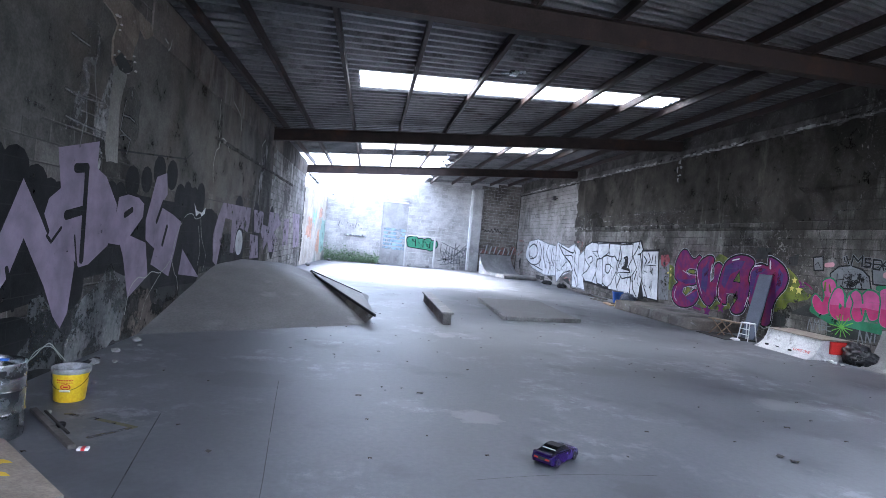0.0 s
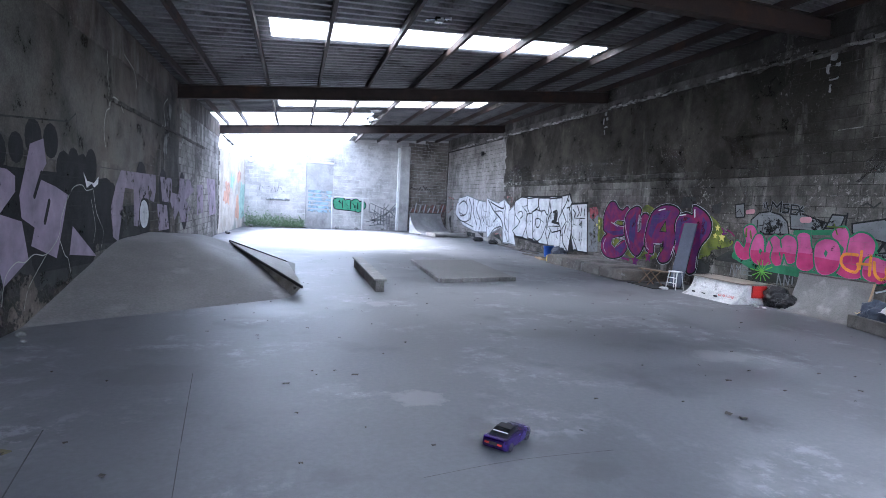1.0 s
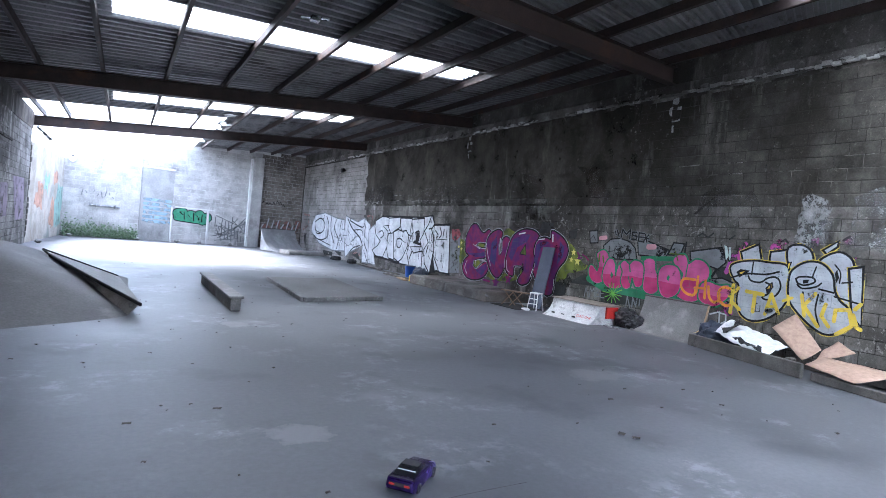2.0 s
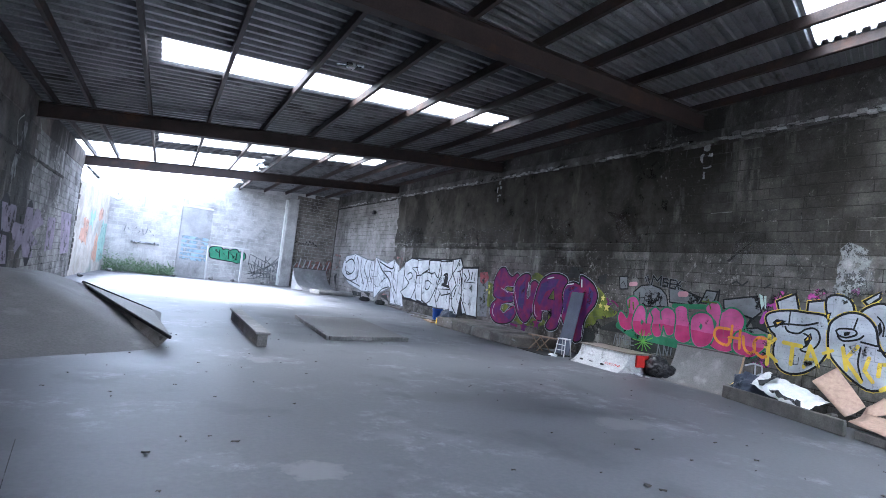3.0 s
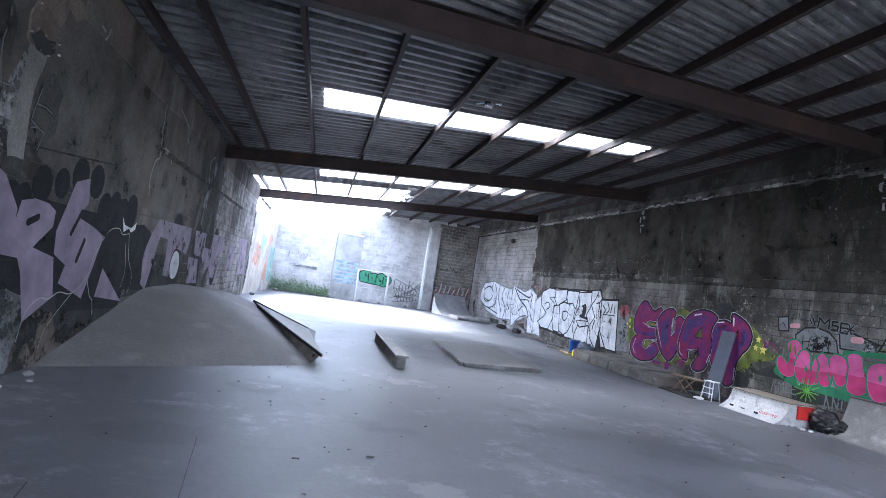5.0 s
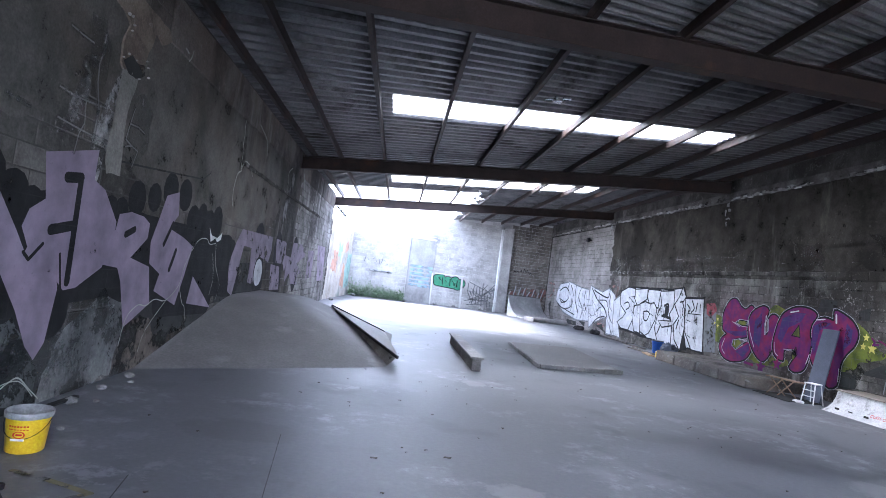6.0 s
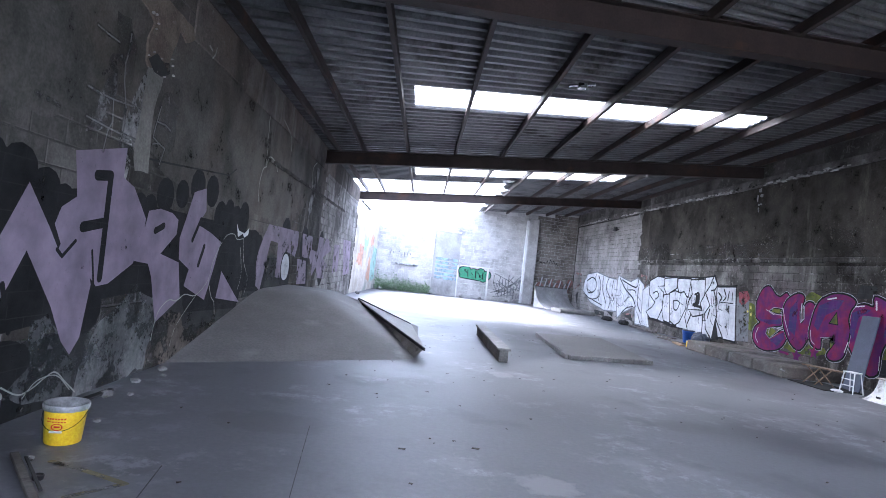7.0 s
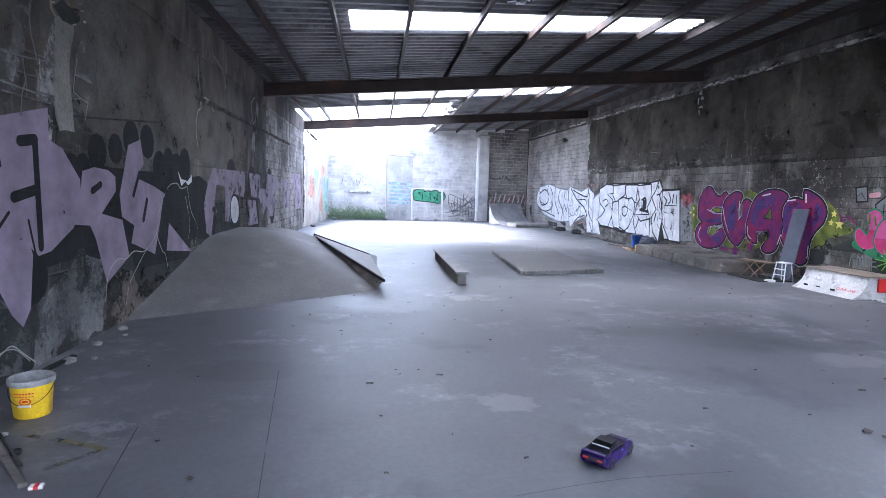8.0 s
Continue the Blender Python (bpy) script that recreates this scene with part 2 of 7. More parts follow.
M["peeling"] = masonry("peeling_plaster", (0.34, 0.31, 0.265), (0.52, 0.49, 0.44), 0.2, (0.22, 0.27, 0.24), wash=0.3, wash_col=(0.44, 0.34, 0.27), chip=0.7, vary=0.0, run=0.4)
M["edging"] = masonry("chipped_edging", (0.14, 0.136, 0.13), (0.27, 0.264, 0.253), 0.25, (0.06, 0.057, 0.053), wash=0.3, wash_col=(0.36, 0.352, 0.34), chip=0.9, vary=0.3)
M["ramp"] = surface("ramp_concrete", (0.085, 0.082, 0.079), (0.15, 0.146, 0.141), 0.7, 0.9, 30, 0.06, stain=0.2, stain_col=(0.2, 0.197, 0.192), spec=0.3)
M["steel"] = surface("primed_steel", (0.018, 0.014, 0.013), (0.042, 0.029, 0.025), 0.65, 3, 40, 0.2, stain=0.2, stain_col=(0.07, 0.034, 0.02), spec=0.2)
M["sheet"] = surface("galvanised_roof_sheet", (0.06, 0.061, 0.063), (0.19, 0.192, 0.195), 0.5, 0.8, 30, 0.08, metal=0.3, stain=0.4, stain_col=(0.04, 0.038, 0.035), stain_scale=0.9, spec=0.3)
# near bay sheets: lighter colour stands in for daylight reaching them from behind
M["sheet_near"] = surface("near_lit_roof_sheet", (0.13, 0.13, 0.13), (0.24, 0.241, 0.241), 0.42, 0.8, 30, 0.08, metal=0.4, stain=0.25, stain_col=(0.08, 0.075, 0.07), stain_scale=2.2)
M["ply"] = surface("worn_plywood", (0.16, 0.13, 0.105), (0.28, 0.24, 0.2), 0.7, 2.5, 40, 0.2, stain=0.3, stain_col=(0.33, 0.31, 0.28))
M["wood"] = surface("bare_timber", (0.2, 0.13, 0.075), (0.38, 0.27, 0.17), 0.7, 4, 50, 0.2)
M["card"] = surface("cardboard", (0.3, 0.2, 0.145), (0.4, 0.28, 0.215), 0.85, 1.2, 14, 0.03)
M["greyply"] = surface("weathered_ramp_skin", (0.11, 0.106, 0.1), (0.2, 0.194, 0.184), 0.65, 1.6, 40, 0.15, stain=0.2, stain_col=(0.27, 0.262, 0.25), stain_scale=3)
M["dirty_white"] = surface("grimy_white_paint", (0.3, 0.3, 0.295), (0.52, 0.52, 0.51), 0.6, 2.5, 30, 0.1, stain=0.3, stain_col=(0.16, 0.155, 0.15), stain_scale=5)
M["timber_grey"] = surface("grey_timber", (0.055, 0.05, 0.045), (0.13, 0.12, 0.108), 0.8, 3, 50, 0.3, stain=0.25, stain_col=(0.03, 0.027, 0.024), stain_scale=2.5)
M["white"] = surface("scuffed_white_paint", (0.48, 0.48, 0.48), (0.68, 0.68, 0.67), 0.6, 2, 30, 0.1, stain=0.15, stain_col=(0.3, 0.29, 0.28), stain_scale=4)
M["pale_steel"] = surface("keg_steel", (0.2, 0.21, 0.215), (0.42, 0.43, 0.44), 0.28, 4, 50, 0.1, metal=1.0, stain=0.35, stain_col=(0.05, 0.055, 0.055))
M["yellow"] = surface("yellow_plastic", (0.6, 0.38, 0.01), (0.76, 0.5, 0.015), 0.4, 3, 40, 0.03, spec=0.5)
M["lining"] = surface("dried_plaster_lining", (0.15, 0.15, 0.15), (0.36, 0.36, 0.36), 0.9, 9, 60, 0.5)
M["black"] = surface("black_plastic", (0.005, 0.005, 0.006), (0.013, 0.013, 0.014), 0.38, 6, 30, 0.1, spec=0.45)
M["dark"] = surface("dark_rubber", (0.01, 0.01, 0.01), (0.025, 0.025, 0.025), 0.8, 6, 40, 0.1)
M["red"] = surface("red_plastic", (0.32, 0.015, 0.012), (0.5, 0.03, 0.025), 0.5, 4, 40, 0.05)
M["blue"] = surface("blue_plastic", (0.015, 0.06, 0.24), (0.03, 0.1, 0.36), 0.45, 4, 40, 0.05)
M["slate"] = surface("slate_blue_board", (0.034, 0.041, 0.06), (0.056, 0.066, 0.092), 0.6, 3, 40, 0.1)
M["purple_car"] = surface("metallic_purple", (0.014, 0.006, 0.055), (0.03, 0.011, 0.115), 0.25, 5, 60, 0.0, metal=0.4, spec=0.6)
M["glass_dark"] = surface("dark_car_glass", (0.006, 0.006, 0.008), (0.012, 0.012, 0.014), 0.12, 4, 20, 0.0, spec=0.6)
M["stone"] = surface("rubble", (0.13, 0.128, 0.122), (0.32, 0.315, 0.305), 0.9, 6, 40, 0.5)
M["leaf"] = surface("weed_leaf", (0.12, 0.19, 0.1), (0.24, 0.34, 0.2), 0.6, 6, 30, 0.0, vary=0.4)
M["ledge"] = masonry("broken_ledge_concrete", (0.04, 0.037, 0.032), (0.12, 0.112, 0.1), 0.5, (0.02, 0.018, 0.015), wash=0.3, wash_col=(0.36, 0.345, 0.32), chip=0.9, vary=0.6)
M["door_block"] = masonry("doorway_blocks", (0.3, 0.3, 0.295), (0.42, 0.418, 0.41), 0.12, (0.12, 0.12, 0.12), wash=0.3, wash_col=(0.5, 0.495, 0.485), chip=0.5, vary=0.12, run=0.3)
M["p_pink_worn"] = paint("worn_pink_paint", (0.4, 0.07, 0.2), 0.4, other=(0.3, 0.06, 0.26), bare=0.78)
M["brown_wood"] = surface("dark_brown_timber", (0.12, 0.08, 0.05), (0.26, 0.18, 0.12), 0.7, 4, 50, 0.2)
M["plinth"] = masonry("stained_plinth_concrete", (0.13, 0.122, 0.113), (0.27, 0.257, 0.24), 0.35, wash=0.35, chip=0.75, vary=0.3, brown=0.5)
M["pale_ramp"] = surface("pale_ramp_skin", (0.2, 0.202, 0.205), (0.33, 0.332, 0.335), 0.6, 1.6, 40, 0.1, stain=0.3, stain_col=(0.4, 0.4, 0.4), stain_scale=2)
M["render_left"] = masonry("stained_wall_render", (0.055, 0.054, 0.048), (0.128, 0.123, 0.109), 0.36, (0.03, 0.03, 0.0265), wash=0.25, wash_col=(0.16, 0.155, 0.14), chip=0.35, vary=0.0, brown=0.35, run=0.25, bare=0.1, soft=0.08)
M["tan"] = masonry("tan_concrete", (0.1, 0.082, 0.066), (0.2, 0.168, 0.136), 0.35, (0.04, 0.033, 0.028), wash=0.3, wash_col=(0.36, 0.33, 0.3), chip=0.7, vary=0.0)
M["render_beam"] = masonry("stained_beam_concrete", (0.07, 0.064, 0.057), (0.18, 0.166, 0.15), 0.42, wash=0.35, wash_col=(0.26, 0.245, 0.228), chip=0.5, vary=0.15, brown=0.6)
M["peel_grey"] = masonry("peeled_wall_plaster", (0.17, 0.167, 0.163), (0.34, 0.335, 0.325), 0.25, wash=0.4, chip=0.7, vary=0.0, run=0.5, bare=0.55, soft=0.13)
M["bloom"] = masonry("salt_bloom", (0.15, 0.145, 0.138), (0.34, 0.33, 0.315), 0.2, wash=0.4, chip=0.6, vary=0.0, run=0.4, bare=0.72, soft=0.3)
M["wash_patch"] = masonry("pale_washed_patch", (0.08, 0.075, 0.068), (0.18, 0.17, 0.158), 0.35, wash=0.4, chip=0.6, vary=0.0, run=0.5, bare=0.74, soft=0.28)
M["bloom_near"] = masonry("salt_bloom_near", (0.13, 0.128, 0.125), (0.3, 0.297, 0.29), 0.3, wash=0.4, chip=0.7, vary=0.0, run=0.6, bare=0.6, soft=0.24)
M["wash_near"] = masonry("pale_washed_streak", (0.055, 0.052, 0.046), (0.15, 0.143, 0.13), 0.4, (0.03, 0.027, 0.023), wash=0.4, wash_col=(0.2, 0.19, 0.172), chip=0.7, vary=0.0, run=0.5, bare=0.6, soft=0.3)
M["tarp"] = surface("white_tarpaulin", (0.6, 0.6, 0.6), (0.75, 0.75, 0.74), 0.45, 5, 20, 0.2, spec=0.4)
M["grit"] = surface("leaf_litter", (0.025, 0.022, 0.018), (0.07, 0.06, 0.05), 0.9, 20, 60, 0.0)
M["faint_yellow"] = paint("worn_floor_yellow", (0.16, 0.145, 0.08), 0.6, (0.09, 0.09, 0.092), joints=False, bare=0.86)
M["faint_dark"] = paint("joint_dirt", (0.06, 0.06, 0.06), 0.6, (0.1, 0.1, 0.1), joints=False, bare=0.55)
M["p_lilac"] = paint("lilac_paint", (0.225, 0.185, 0.238), 0.3, joints=False, bare=0.24)
M["p_worn_lilac"] = paint("worn_lilac_paint", (0.215, 0.18, 0.225), 0.5, bare=0.56)
M["p_black"] = paint("black_paint", (0.009, 0.0095, 0.01), 0.15, (0.035, 0.034, 0.032), bare=0.3)
M["p_silver"] = paint("silver_paint", (0.45, 0.46, 0.475), 0.55, (0.2, 0.2, 0.2), bare=0.36)
M["p_white"] = paint("white_paint", (0.6, 0.6, 0.6), 0.2)
M["p_magenta"] = paint("magenta_paint", (0.2, 0.016, 0.07), 0.25, (0.07, 0.03, 0.06), other=(0.1, 0.02, 0.11), bare=0.24)
M["p_pink"] = paint("deep_pink_paint", (0.36, 0.03, 0.12), 0.2, bare=0.3)
M["p_green_far"] = paint("faded_green_paint", (0.06, 0.26, 0.15), 0.5, (0.3, 0.33, 0.31), bare=0.5)
M["p_green"] = paint("green_paint", (0.03, 0.16, 0.078), 0.25, bare=0.4)
M["p_lime"] = paint("lime_paint", (0.15, 0.18, 0.025), 0.35, other=(0.06, 0.08, 0.02), bare=0.46)
M["p_yellow"] = paint("yellow_spray", (0.6, 0.4, 0.03), 0.4)
M["p_orange"] = paint("orange_spray", (0.62, 0.22, 0.03), 0.4, bare=0.45)
M["p_blue"] = paint("faded_blue_paint", (0.27, 0.39, 0.47), 0.6, (0.42, 0.42, 0.41), bare=0.7)
M["p_grey"] = paint("grey_paint", (0.15, 0.155, 0.16), 0.45, (0.06, 0.06, 0.06), bare=0.55)
M["p_rust"] = paint("faded_red_paint", (0.24, 0.13, 0.115), 0.6, (0.2, 0.2, 0.195), bare=0.75)
M["p_grime"] = paint("dark_green_black_grime", (0.026, 0.028, 0.026), 0.35, (0.07, 0.068, 0.064), bare=0.5)
M["p_crack"] = paint("pale_crack_fill", (0.34, 0.35, 0.31), 0.5, (0.1, 0.1, 0.1), joints=False, bare=0.5)

M["band_grey"] = masonry("greenish_mortar_band", (0.15, 0.148, 0.132), (0.25, 0.246, 0.222), 0.2, (0.1, 0.1, 0.088), wash=0.3, wash_col=(0.28, 0.265, 0.23), chip=0.4, vary=0.0, brown=0.3, run=0.2, bare=0.12, soft=0.1)
M["damp"] = masonry("damp_grey_plaster", (0.05, 0.053, 0.052), (0.125, 0.13, 0.128), 0.35, (0.025, 0.027, 0.026), wash=0.4, wash_col=(0.19, 0.195, 0.19), chip=0.6, vary=0.0, run=0.6, bare=0.42, soft=0.12)
M["damp_pale"] = masonry("pale_damp_plaster", (0.09, 0.093, 0.092), (0.25, 0.255, 0.25), 0.3, (0.05, 0.052, 0.05), wash=0.6, wash_col=(0.33, 0.335, 0.33), chip=0.75, vary=0.0, run=0.7, bare=0.42, soft=0.14)
M["damp_brown"] = masonry("brown_damp_plaster", (0.06, 0.05, 0.042), (0.15, 0.13, 0.11), 0.35, wash=0.4, wash_col=(0.24, 0.225, 0.2), chip=0.6, vary=0.0, run=0.5, bare=0.42, soft=0.12)
M["p_teal"] = paint("flaking_teal_paint", (0.3, 0.45, 0.4), 0.5, (0.4, 0.38, 0.34), joints=False, bare=0.5)
M["p_flake"] = paint("flaking_orange_paint", (0.5, 0.3, 0.22), 0.5, (0.45, 0.4, 0.35), joints=False, bare=0.55)
# pale colour for the added slab that throws light up to the roof
M["yard"] = surface("yard_bounce", (0.3, 0.295, 0.285), (0.42, 0.415, 0.4), 0.85, 0.6, 20, 0.1, stain=0.2, stain_col=(0.24, 0.235, 0.225))
M["p_joint_soft"] = masonry("rubbed_mortar", (0.1, 0.1, 0.094), (0.19, 0.188, 0.177), 0.3, (0.05, 0.05, 0.046), wash=0.3, wash_col=(0.24, 0.238, 0.225), chip=0.4, vary=0.0, bare=0.62, soft=0.25)
M["p_joint"] = paint("bare_mortar_line", (0.16, 0.158, 0.15), 0.6, (0.08, 0.08, 0.08), joints=False, bare=0.62)
M["p_purple"] = paint("purple_paint", (0.085, 0.022, 0.13), 0.1, other=(0.05, 0.04, 0.13), bare=0.42)
M["p_pink_pale"] = paint("pale_pink_paint", (0.42, 0.08, 0.21), 0.3, bare=0.34)
M["p_pale_spot"] = paint("pale_pink_spot", (0.5, 0.25, 0.27), 0.2, bare=0.3)
M["p_silver_near"] = paint("silver_roller_paint", (0.34, 0.355, 0.385), 0.6, (0.13, 0.128, 0.14), bare=0.42)
M["p_mint"] = paint("mint_paint", (0.4, 0.5, 0.44), 0.3)
M["p_star"] = paint("pale_yellow_spray", (0.55, 0.5, 0.12), 0.2)
M["p_burst"] = paint("bright_green_spray", (0.13, 0.36, 0.05), 0.4, bare=0.5)
M["p_yellow_tag"] = paint("thin_yellow_spray", (0.58, 0.42, 0.05), 0.4, (0.3, 0.28, 0.2), bare=0.48)
M["p_yellow_edge"] = paint("worn_yellow_edge", (0.5, 0.38, 0.06), 0.55, (0.3, 0.28, 0.2), bare=0.72)
M["p_edge"] = paint("thin_white_edge", (0.4, 0.42, 0.44), 0.4, bare=0.4)
M["p_faded_red"] = paint("faded_crimson_paint", (0.22, 0.05, 0.06), 0.6, (0.25, 0.24, 0.24), bare=0.62)

mt, tn, tl, tp = nodes_of("translucent_roof_sheet")
tn.remove(tp)
tr, di, mx = tn.new("ShaderNodeBsdfTranslucent"), tn.new("ShaderNodeBsdfTransparent"), tn.new("ShaderNodeMixShader")
tco = tn.new("ShaderNodeTexCoord").outputs["Object"]
tl.new(ramp_node(tn, tl, noise_node(tn, tl, tco, 2.0), [(0.3, (0.42, 0.44, 0.44)), (0.7, (0.6, 0.6, 0.58))]), tr.inputs["Color"])
mx.inputs[0].default_value = 0.15
tl.new(tr.outputs[0], mx.inputs[1])
tl.new(di.outputs[0], mx.inputs[2])
tl.new(mx.outputs[0], tn["Material Output"].inputs["Surface"])
M["skylight"] = mt

# ---- builders ----


def mesh_of(name, bm, mat):
    me = bpy.data.meshes.new(name)
    bm.to_mesh(me)
    bm.free()
    me.materials.append(M[mat])
    return me


def thing(name, bm, mat, label, category, m=None, kind="", group=""):
    ob = new(name, mesh_of(name, bm, mat) if bm else None)
    if m is not None:
        ob.matrix_world = m
    return tagged(ob, label, category, group, kind)


def part(name, bm, mat, parent, label=""):
    ob = new(name, mesh_of(name, bm, mat))
    ob.parent = parent
    if label:
        tagged(ob, label)
    return ob


def smooth(ob, angle=40):
    for f in ob.data.polygons:
        f.use_smooth = True
    ob.data.set_sharp_from_angle(angle=radians(angle))
    return ob


def block(bm, x0, x1, y0, y1, z0, z1, bevel=0.0, m=None):
    r = bmesh.ops.create_cube(bm, size=1)["verts"]
    for v in r:
        v.co = Vector(((x0 + x1) / 2 + v.co.x * (x1 - x0), (y0 + y1) / 2 + v.co.y * (y1 - y0), (z0 + z1) / 2 + v.co.z * (z1 - z0)))
    if bevel:
        es = list({e for v in r for e in v.link_edges})
        r = bmesh.ops.bevel(bm, geom=es, offset=bevel, segments=1, affect="EDGES")["verts"]
    if m is not None:
        bmesh.ops.transform(bm, matrix=m, verts=list(r))
    return r


def boxed(*a, **k):
    bm = bmesh.new()
    block(bm, *a, **k)
    return bm


def lathe(profile, segs=28, bm=None):
    """A turned body from (radius, height) pairs."""
    bm = bm or bmesh.new()
    rings = [[bm.verts.new((r * math.cos(2 * math.pi * k / segs), r * math.sin(2 * math.pi * k / segs), z)) for k in range(segs)] for r, z in profile]
    for a, b in zip(rings, rings[1:]):
        for k in range(segs):
            bm.faces.new((a[k], a[(k + 1) % segs], b[(k + 1) % segs], b[k]))
    return bm


def rod(bm, a, b, r, segs=10):
    a, b = Vector(a), Vector(b)
    res = bmesh.ops.create_cone(bm, cap_ends=True, segments=segs, radius1=r, radius2=r, depth=(b - a).length)
    turn = (b - a).to_track_quat("Z", "Y").to_matrix().to_4x4()
    bmesh.ops.transform(bm, matrix=Matrix.Translation((a + b) / 2) @ turn, verts=res["verts"])


def bar(bm, a, b, w, h, bevel=0.004):
    """A square timber from a to b."""
    a, b = Vector(a), Vector(b)
    turn = (b - a).to_track_quat("Z", "Y").to_matrix().to_4x4()
    block(bm, -w / 2, w / 2, -h / 2, h / 2, -(b - a).length / 2, (b - a).length / 2, bevel, Matrix.Translation((a + b) / 2) @ turn)


def prism(points, x0, x1, bevel=0.0):
    """A body of constant section: (y, z) points swept from x0 to x1."""
    bm = bmesh.new()
    a = [bm.verts.new((x0, y, z)) for y, z in points]
    b = [bm.verts.new((x1, y, z)) for y, z in points]
    bm.faces.new(a)
    bm.faces.new(b[::-1])
    n = len(points)
    for k in range(n):
        bm.faces.new((a[k], b[k], b[(k + 1) % n], a[(k + 1) % n]))
    bmesh.ops.recalc_face_normals(bm, faces=bm.faces)
    if bevel:
        bmesh.ops.bevel(bm, geom=bm.edges[:], offset=bevel, segments=1, affect="EDGES")
    return bm


def wall_frame(x, y, dx, dy):
    """Local x runs along the wall, y into the room, z up."""
    d = Vector((dx, dy, 0)).normalized()
    return Matrix(((d.x, -d.y, 0, x), (d.y, d.x, 0, y), (0, 0, 1, 0), (0, 0, 0, 1)))


# ---- plan ----
XL, SLOPE = -3.07, 0.082
Y0, Y1 = -4.8, 25.0                     # front wall; end of the sooty left wall
RIGHT = wall_frame(10.036, 0, -0.024, 1)      # local x about equals y
LEFT = wall_frame(XL, 0, 0, -1)               # local x equals -y
BACK = wall_frame(0, 32.75, -1, -0.1755)       # local x about equals -x
RAFTERS = [(-0.8, -0.8), (5.5, 8.7), (16.3, 16.3), (25.05, 25.05)]
PURLINS = [-2.75, -2.0, -0.75, 0.6, 1.97, 3.3, 4.64, 5.87, 7.1, 8.3, 9.45]
# first row and left of the second: unseen, added to light the near floor
SKYLIGHTS = [(-3.3, -2.0, -2.4, 9.3), (-0.8, 1.5, -2.9, 9.45), (1.75, 3.05, 3.3, 8.2), (11.2, 12.4, -0.5, 6.95), (19.65, 20.95, -0.6, 6.75)]      # y from, to; x from, to


def under(x):
    """Height of the rafters' underside."""
    return 4.16 + SLOPE * (x - XL)


bm = bmesh.new()
bmesh.ops.create_grid(bm, x_segments=40, y_segments=60, size=1)
for v in bm.verts:
    v.co = Vector((3.5 + v.co.x * 22, 12 + v.co.y * 38, 0))
    v.co.z = 0.006 * noise.noise(v.co * 0.4) if abs(v.co.x - 3.5) < 8 else 0
thing("floor", bm, "floor", "worn grey concrete slab floor with faint patches and cracks", "floor", kind="structure")


def bond(length, height, x0=0.0, z0=0.0, skip=None, bl=0.43, bh=0.205, gap=0.011):
    """Places of the blocks of a half-bond wall: x, z, width, height."""
    out, rows = [], int(height / bh)
    for k in range(rows):
        x = x0 - (bl / 2 if k % 2 else 0)
        while x < x0 + length:
            a, b = max(x, x0), min(x + bl, x0 + length)
            if b - a > 0.08 and not (skip and skip((a + b) / 2, z0 + (k + 0.5) * bh)):
                out.append((a + gap / 2, z0 + k * bh + gap / 2, b - a - gap, bh - gap))
            x += bl
    return out


def block_shape(bm, x, z, w, h, proud, rng):
    c = 0.007
    j = [rng.uniform(-0.003, 0.003) for _ in range(8)]
    base = [(x, 0, z), (x + w, 0, z), (x + w, 0, z + h), (x, 0, z + h)]
    top = [(x + c + j[0], proud, z + c + j[1]), (x + w - c + j[2], proud, z + c + j[3]), (x + w - c + j[4], proud, z + h - c + j[5]), (x + c + j[6], proud, z + h - c + j[7])]
    a, b = [bm.verts.new(v) for v in base], [bm.verts.new(v) for v in top]
    bm.faces.new(b[::-1])
    for k in range(4):
        bm.faces.new((a[k], b[k], b[(k + 1) % 4], a[(k + 1) % 4]))




def wall(name, frame_m, length, height_at, x0, mat, label, thick=0.22):
    """A masonry core with its face at local y = 0; the blocks' faces are laid on it later."""
    bm = bmesh.new()
    n = 48
    rows = [[bm.verts.new((x0 + length * k / n, y, z)) for y, z in ((0, 0), (0, height_at(x0 + length * k / n)), (-thick, height_at(x0 + length * k / n)), (-thick, 0))] for k in range(n + 1)]
    for a, b in zip(rows, rows[1:]):
        for k in range(4):
            bm.faces.new((a[k], a[(k + 1) % 4], b[(k + 1) % 4], b[k]))
    bm.faces.new(rows[0][::-1])
    bm.faces.new(rows[-1])
    bmesh.ops.recalc_face_normals(bm, faces=bm.faces)
    return thing(name, bm, mat, label, "wall", frame_m, "structure")


wall_right = wall("wall_right", RIGHT, 43.5, lambda s: 5.03, -8.5, "joint", "soot-blackened concrete block wall covered in graffiti low down")
wall_left = wall("wall_left", LEFT, 33.0, lambda s: 4.66, -25.0, "joint_left", "dirty grey block wall with cracked paint and graffiti")
def back_top(s):
    x = -s / 1.0153
    return 4.85 + 0.08 * x if x < 3.1 else under(x) + 0.5


wall_back = wall("wall_back", BACK, 15.0, back_top, -11.2, "joint_back", "concrete block wall under the missing roof, daylight haze in its pale colour")
# unseen closing wall; its opening is added and sized to light the near end
bm = bmesh.new()
block(bm, XL - 0.25, -2.7, Y0 - 0.25, Y0, 0, 6.0)
block(bm, 9.7, 10.8, Y0 - 0.25, Y0, 0, 6.0)
block(bm, -2.7, 9.7, Y0 - 0.25, Y0, 4.6, 6.0)
# unseen slab, added as a reflector in front of the opening
yard = boxed(-9, 16, -26, Y0 - 0.3, 0.004, 0.02)
thing("yard", yard, "yard", "unseen pale slab added outside to bounce light indoors", "yard", kind="structure")
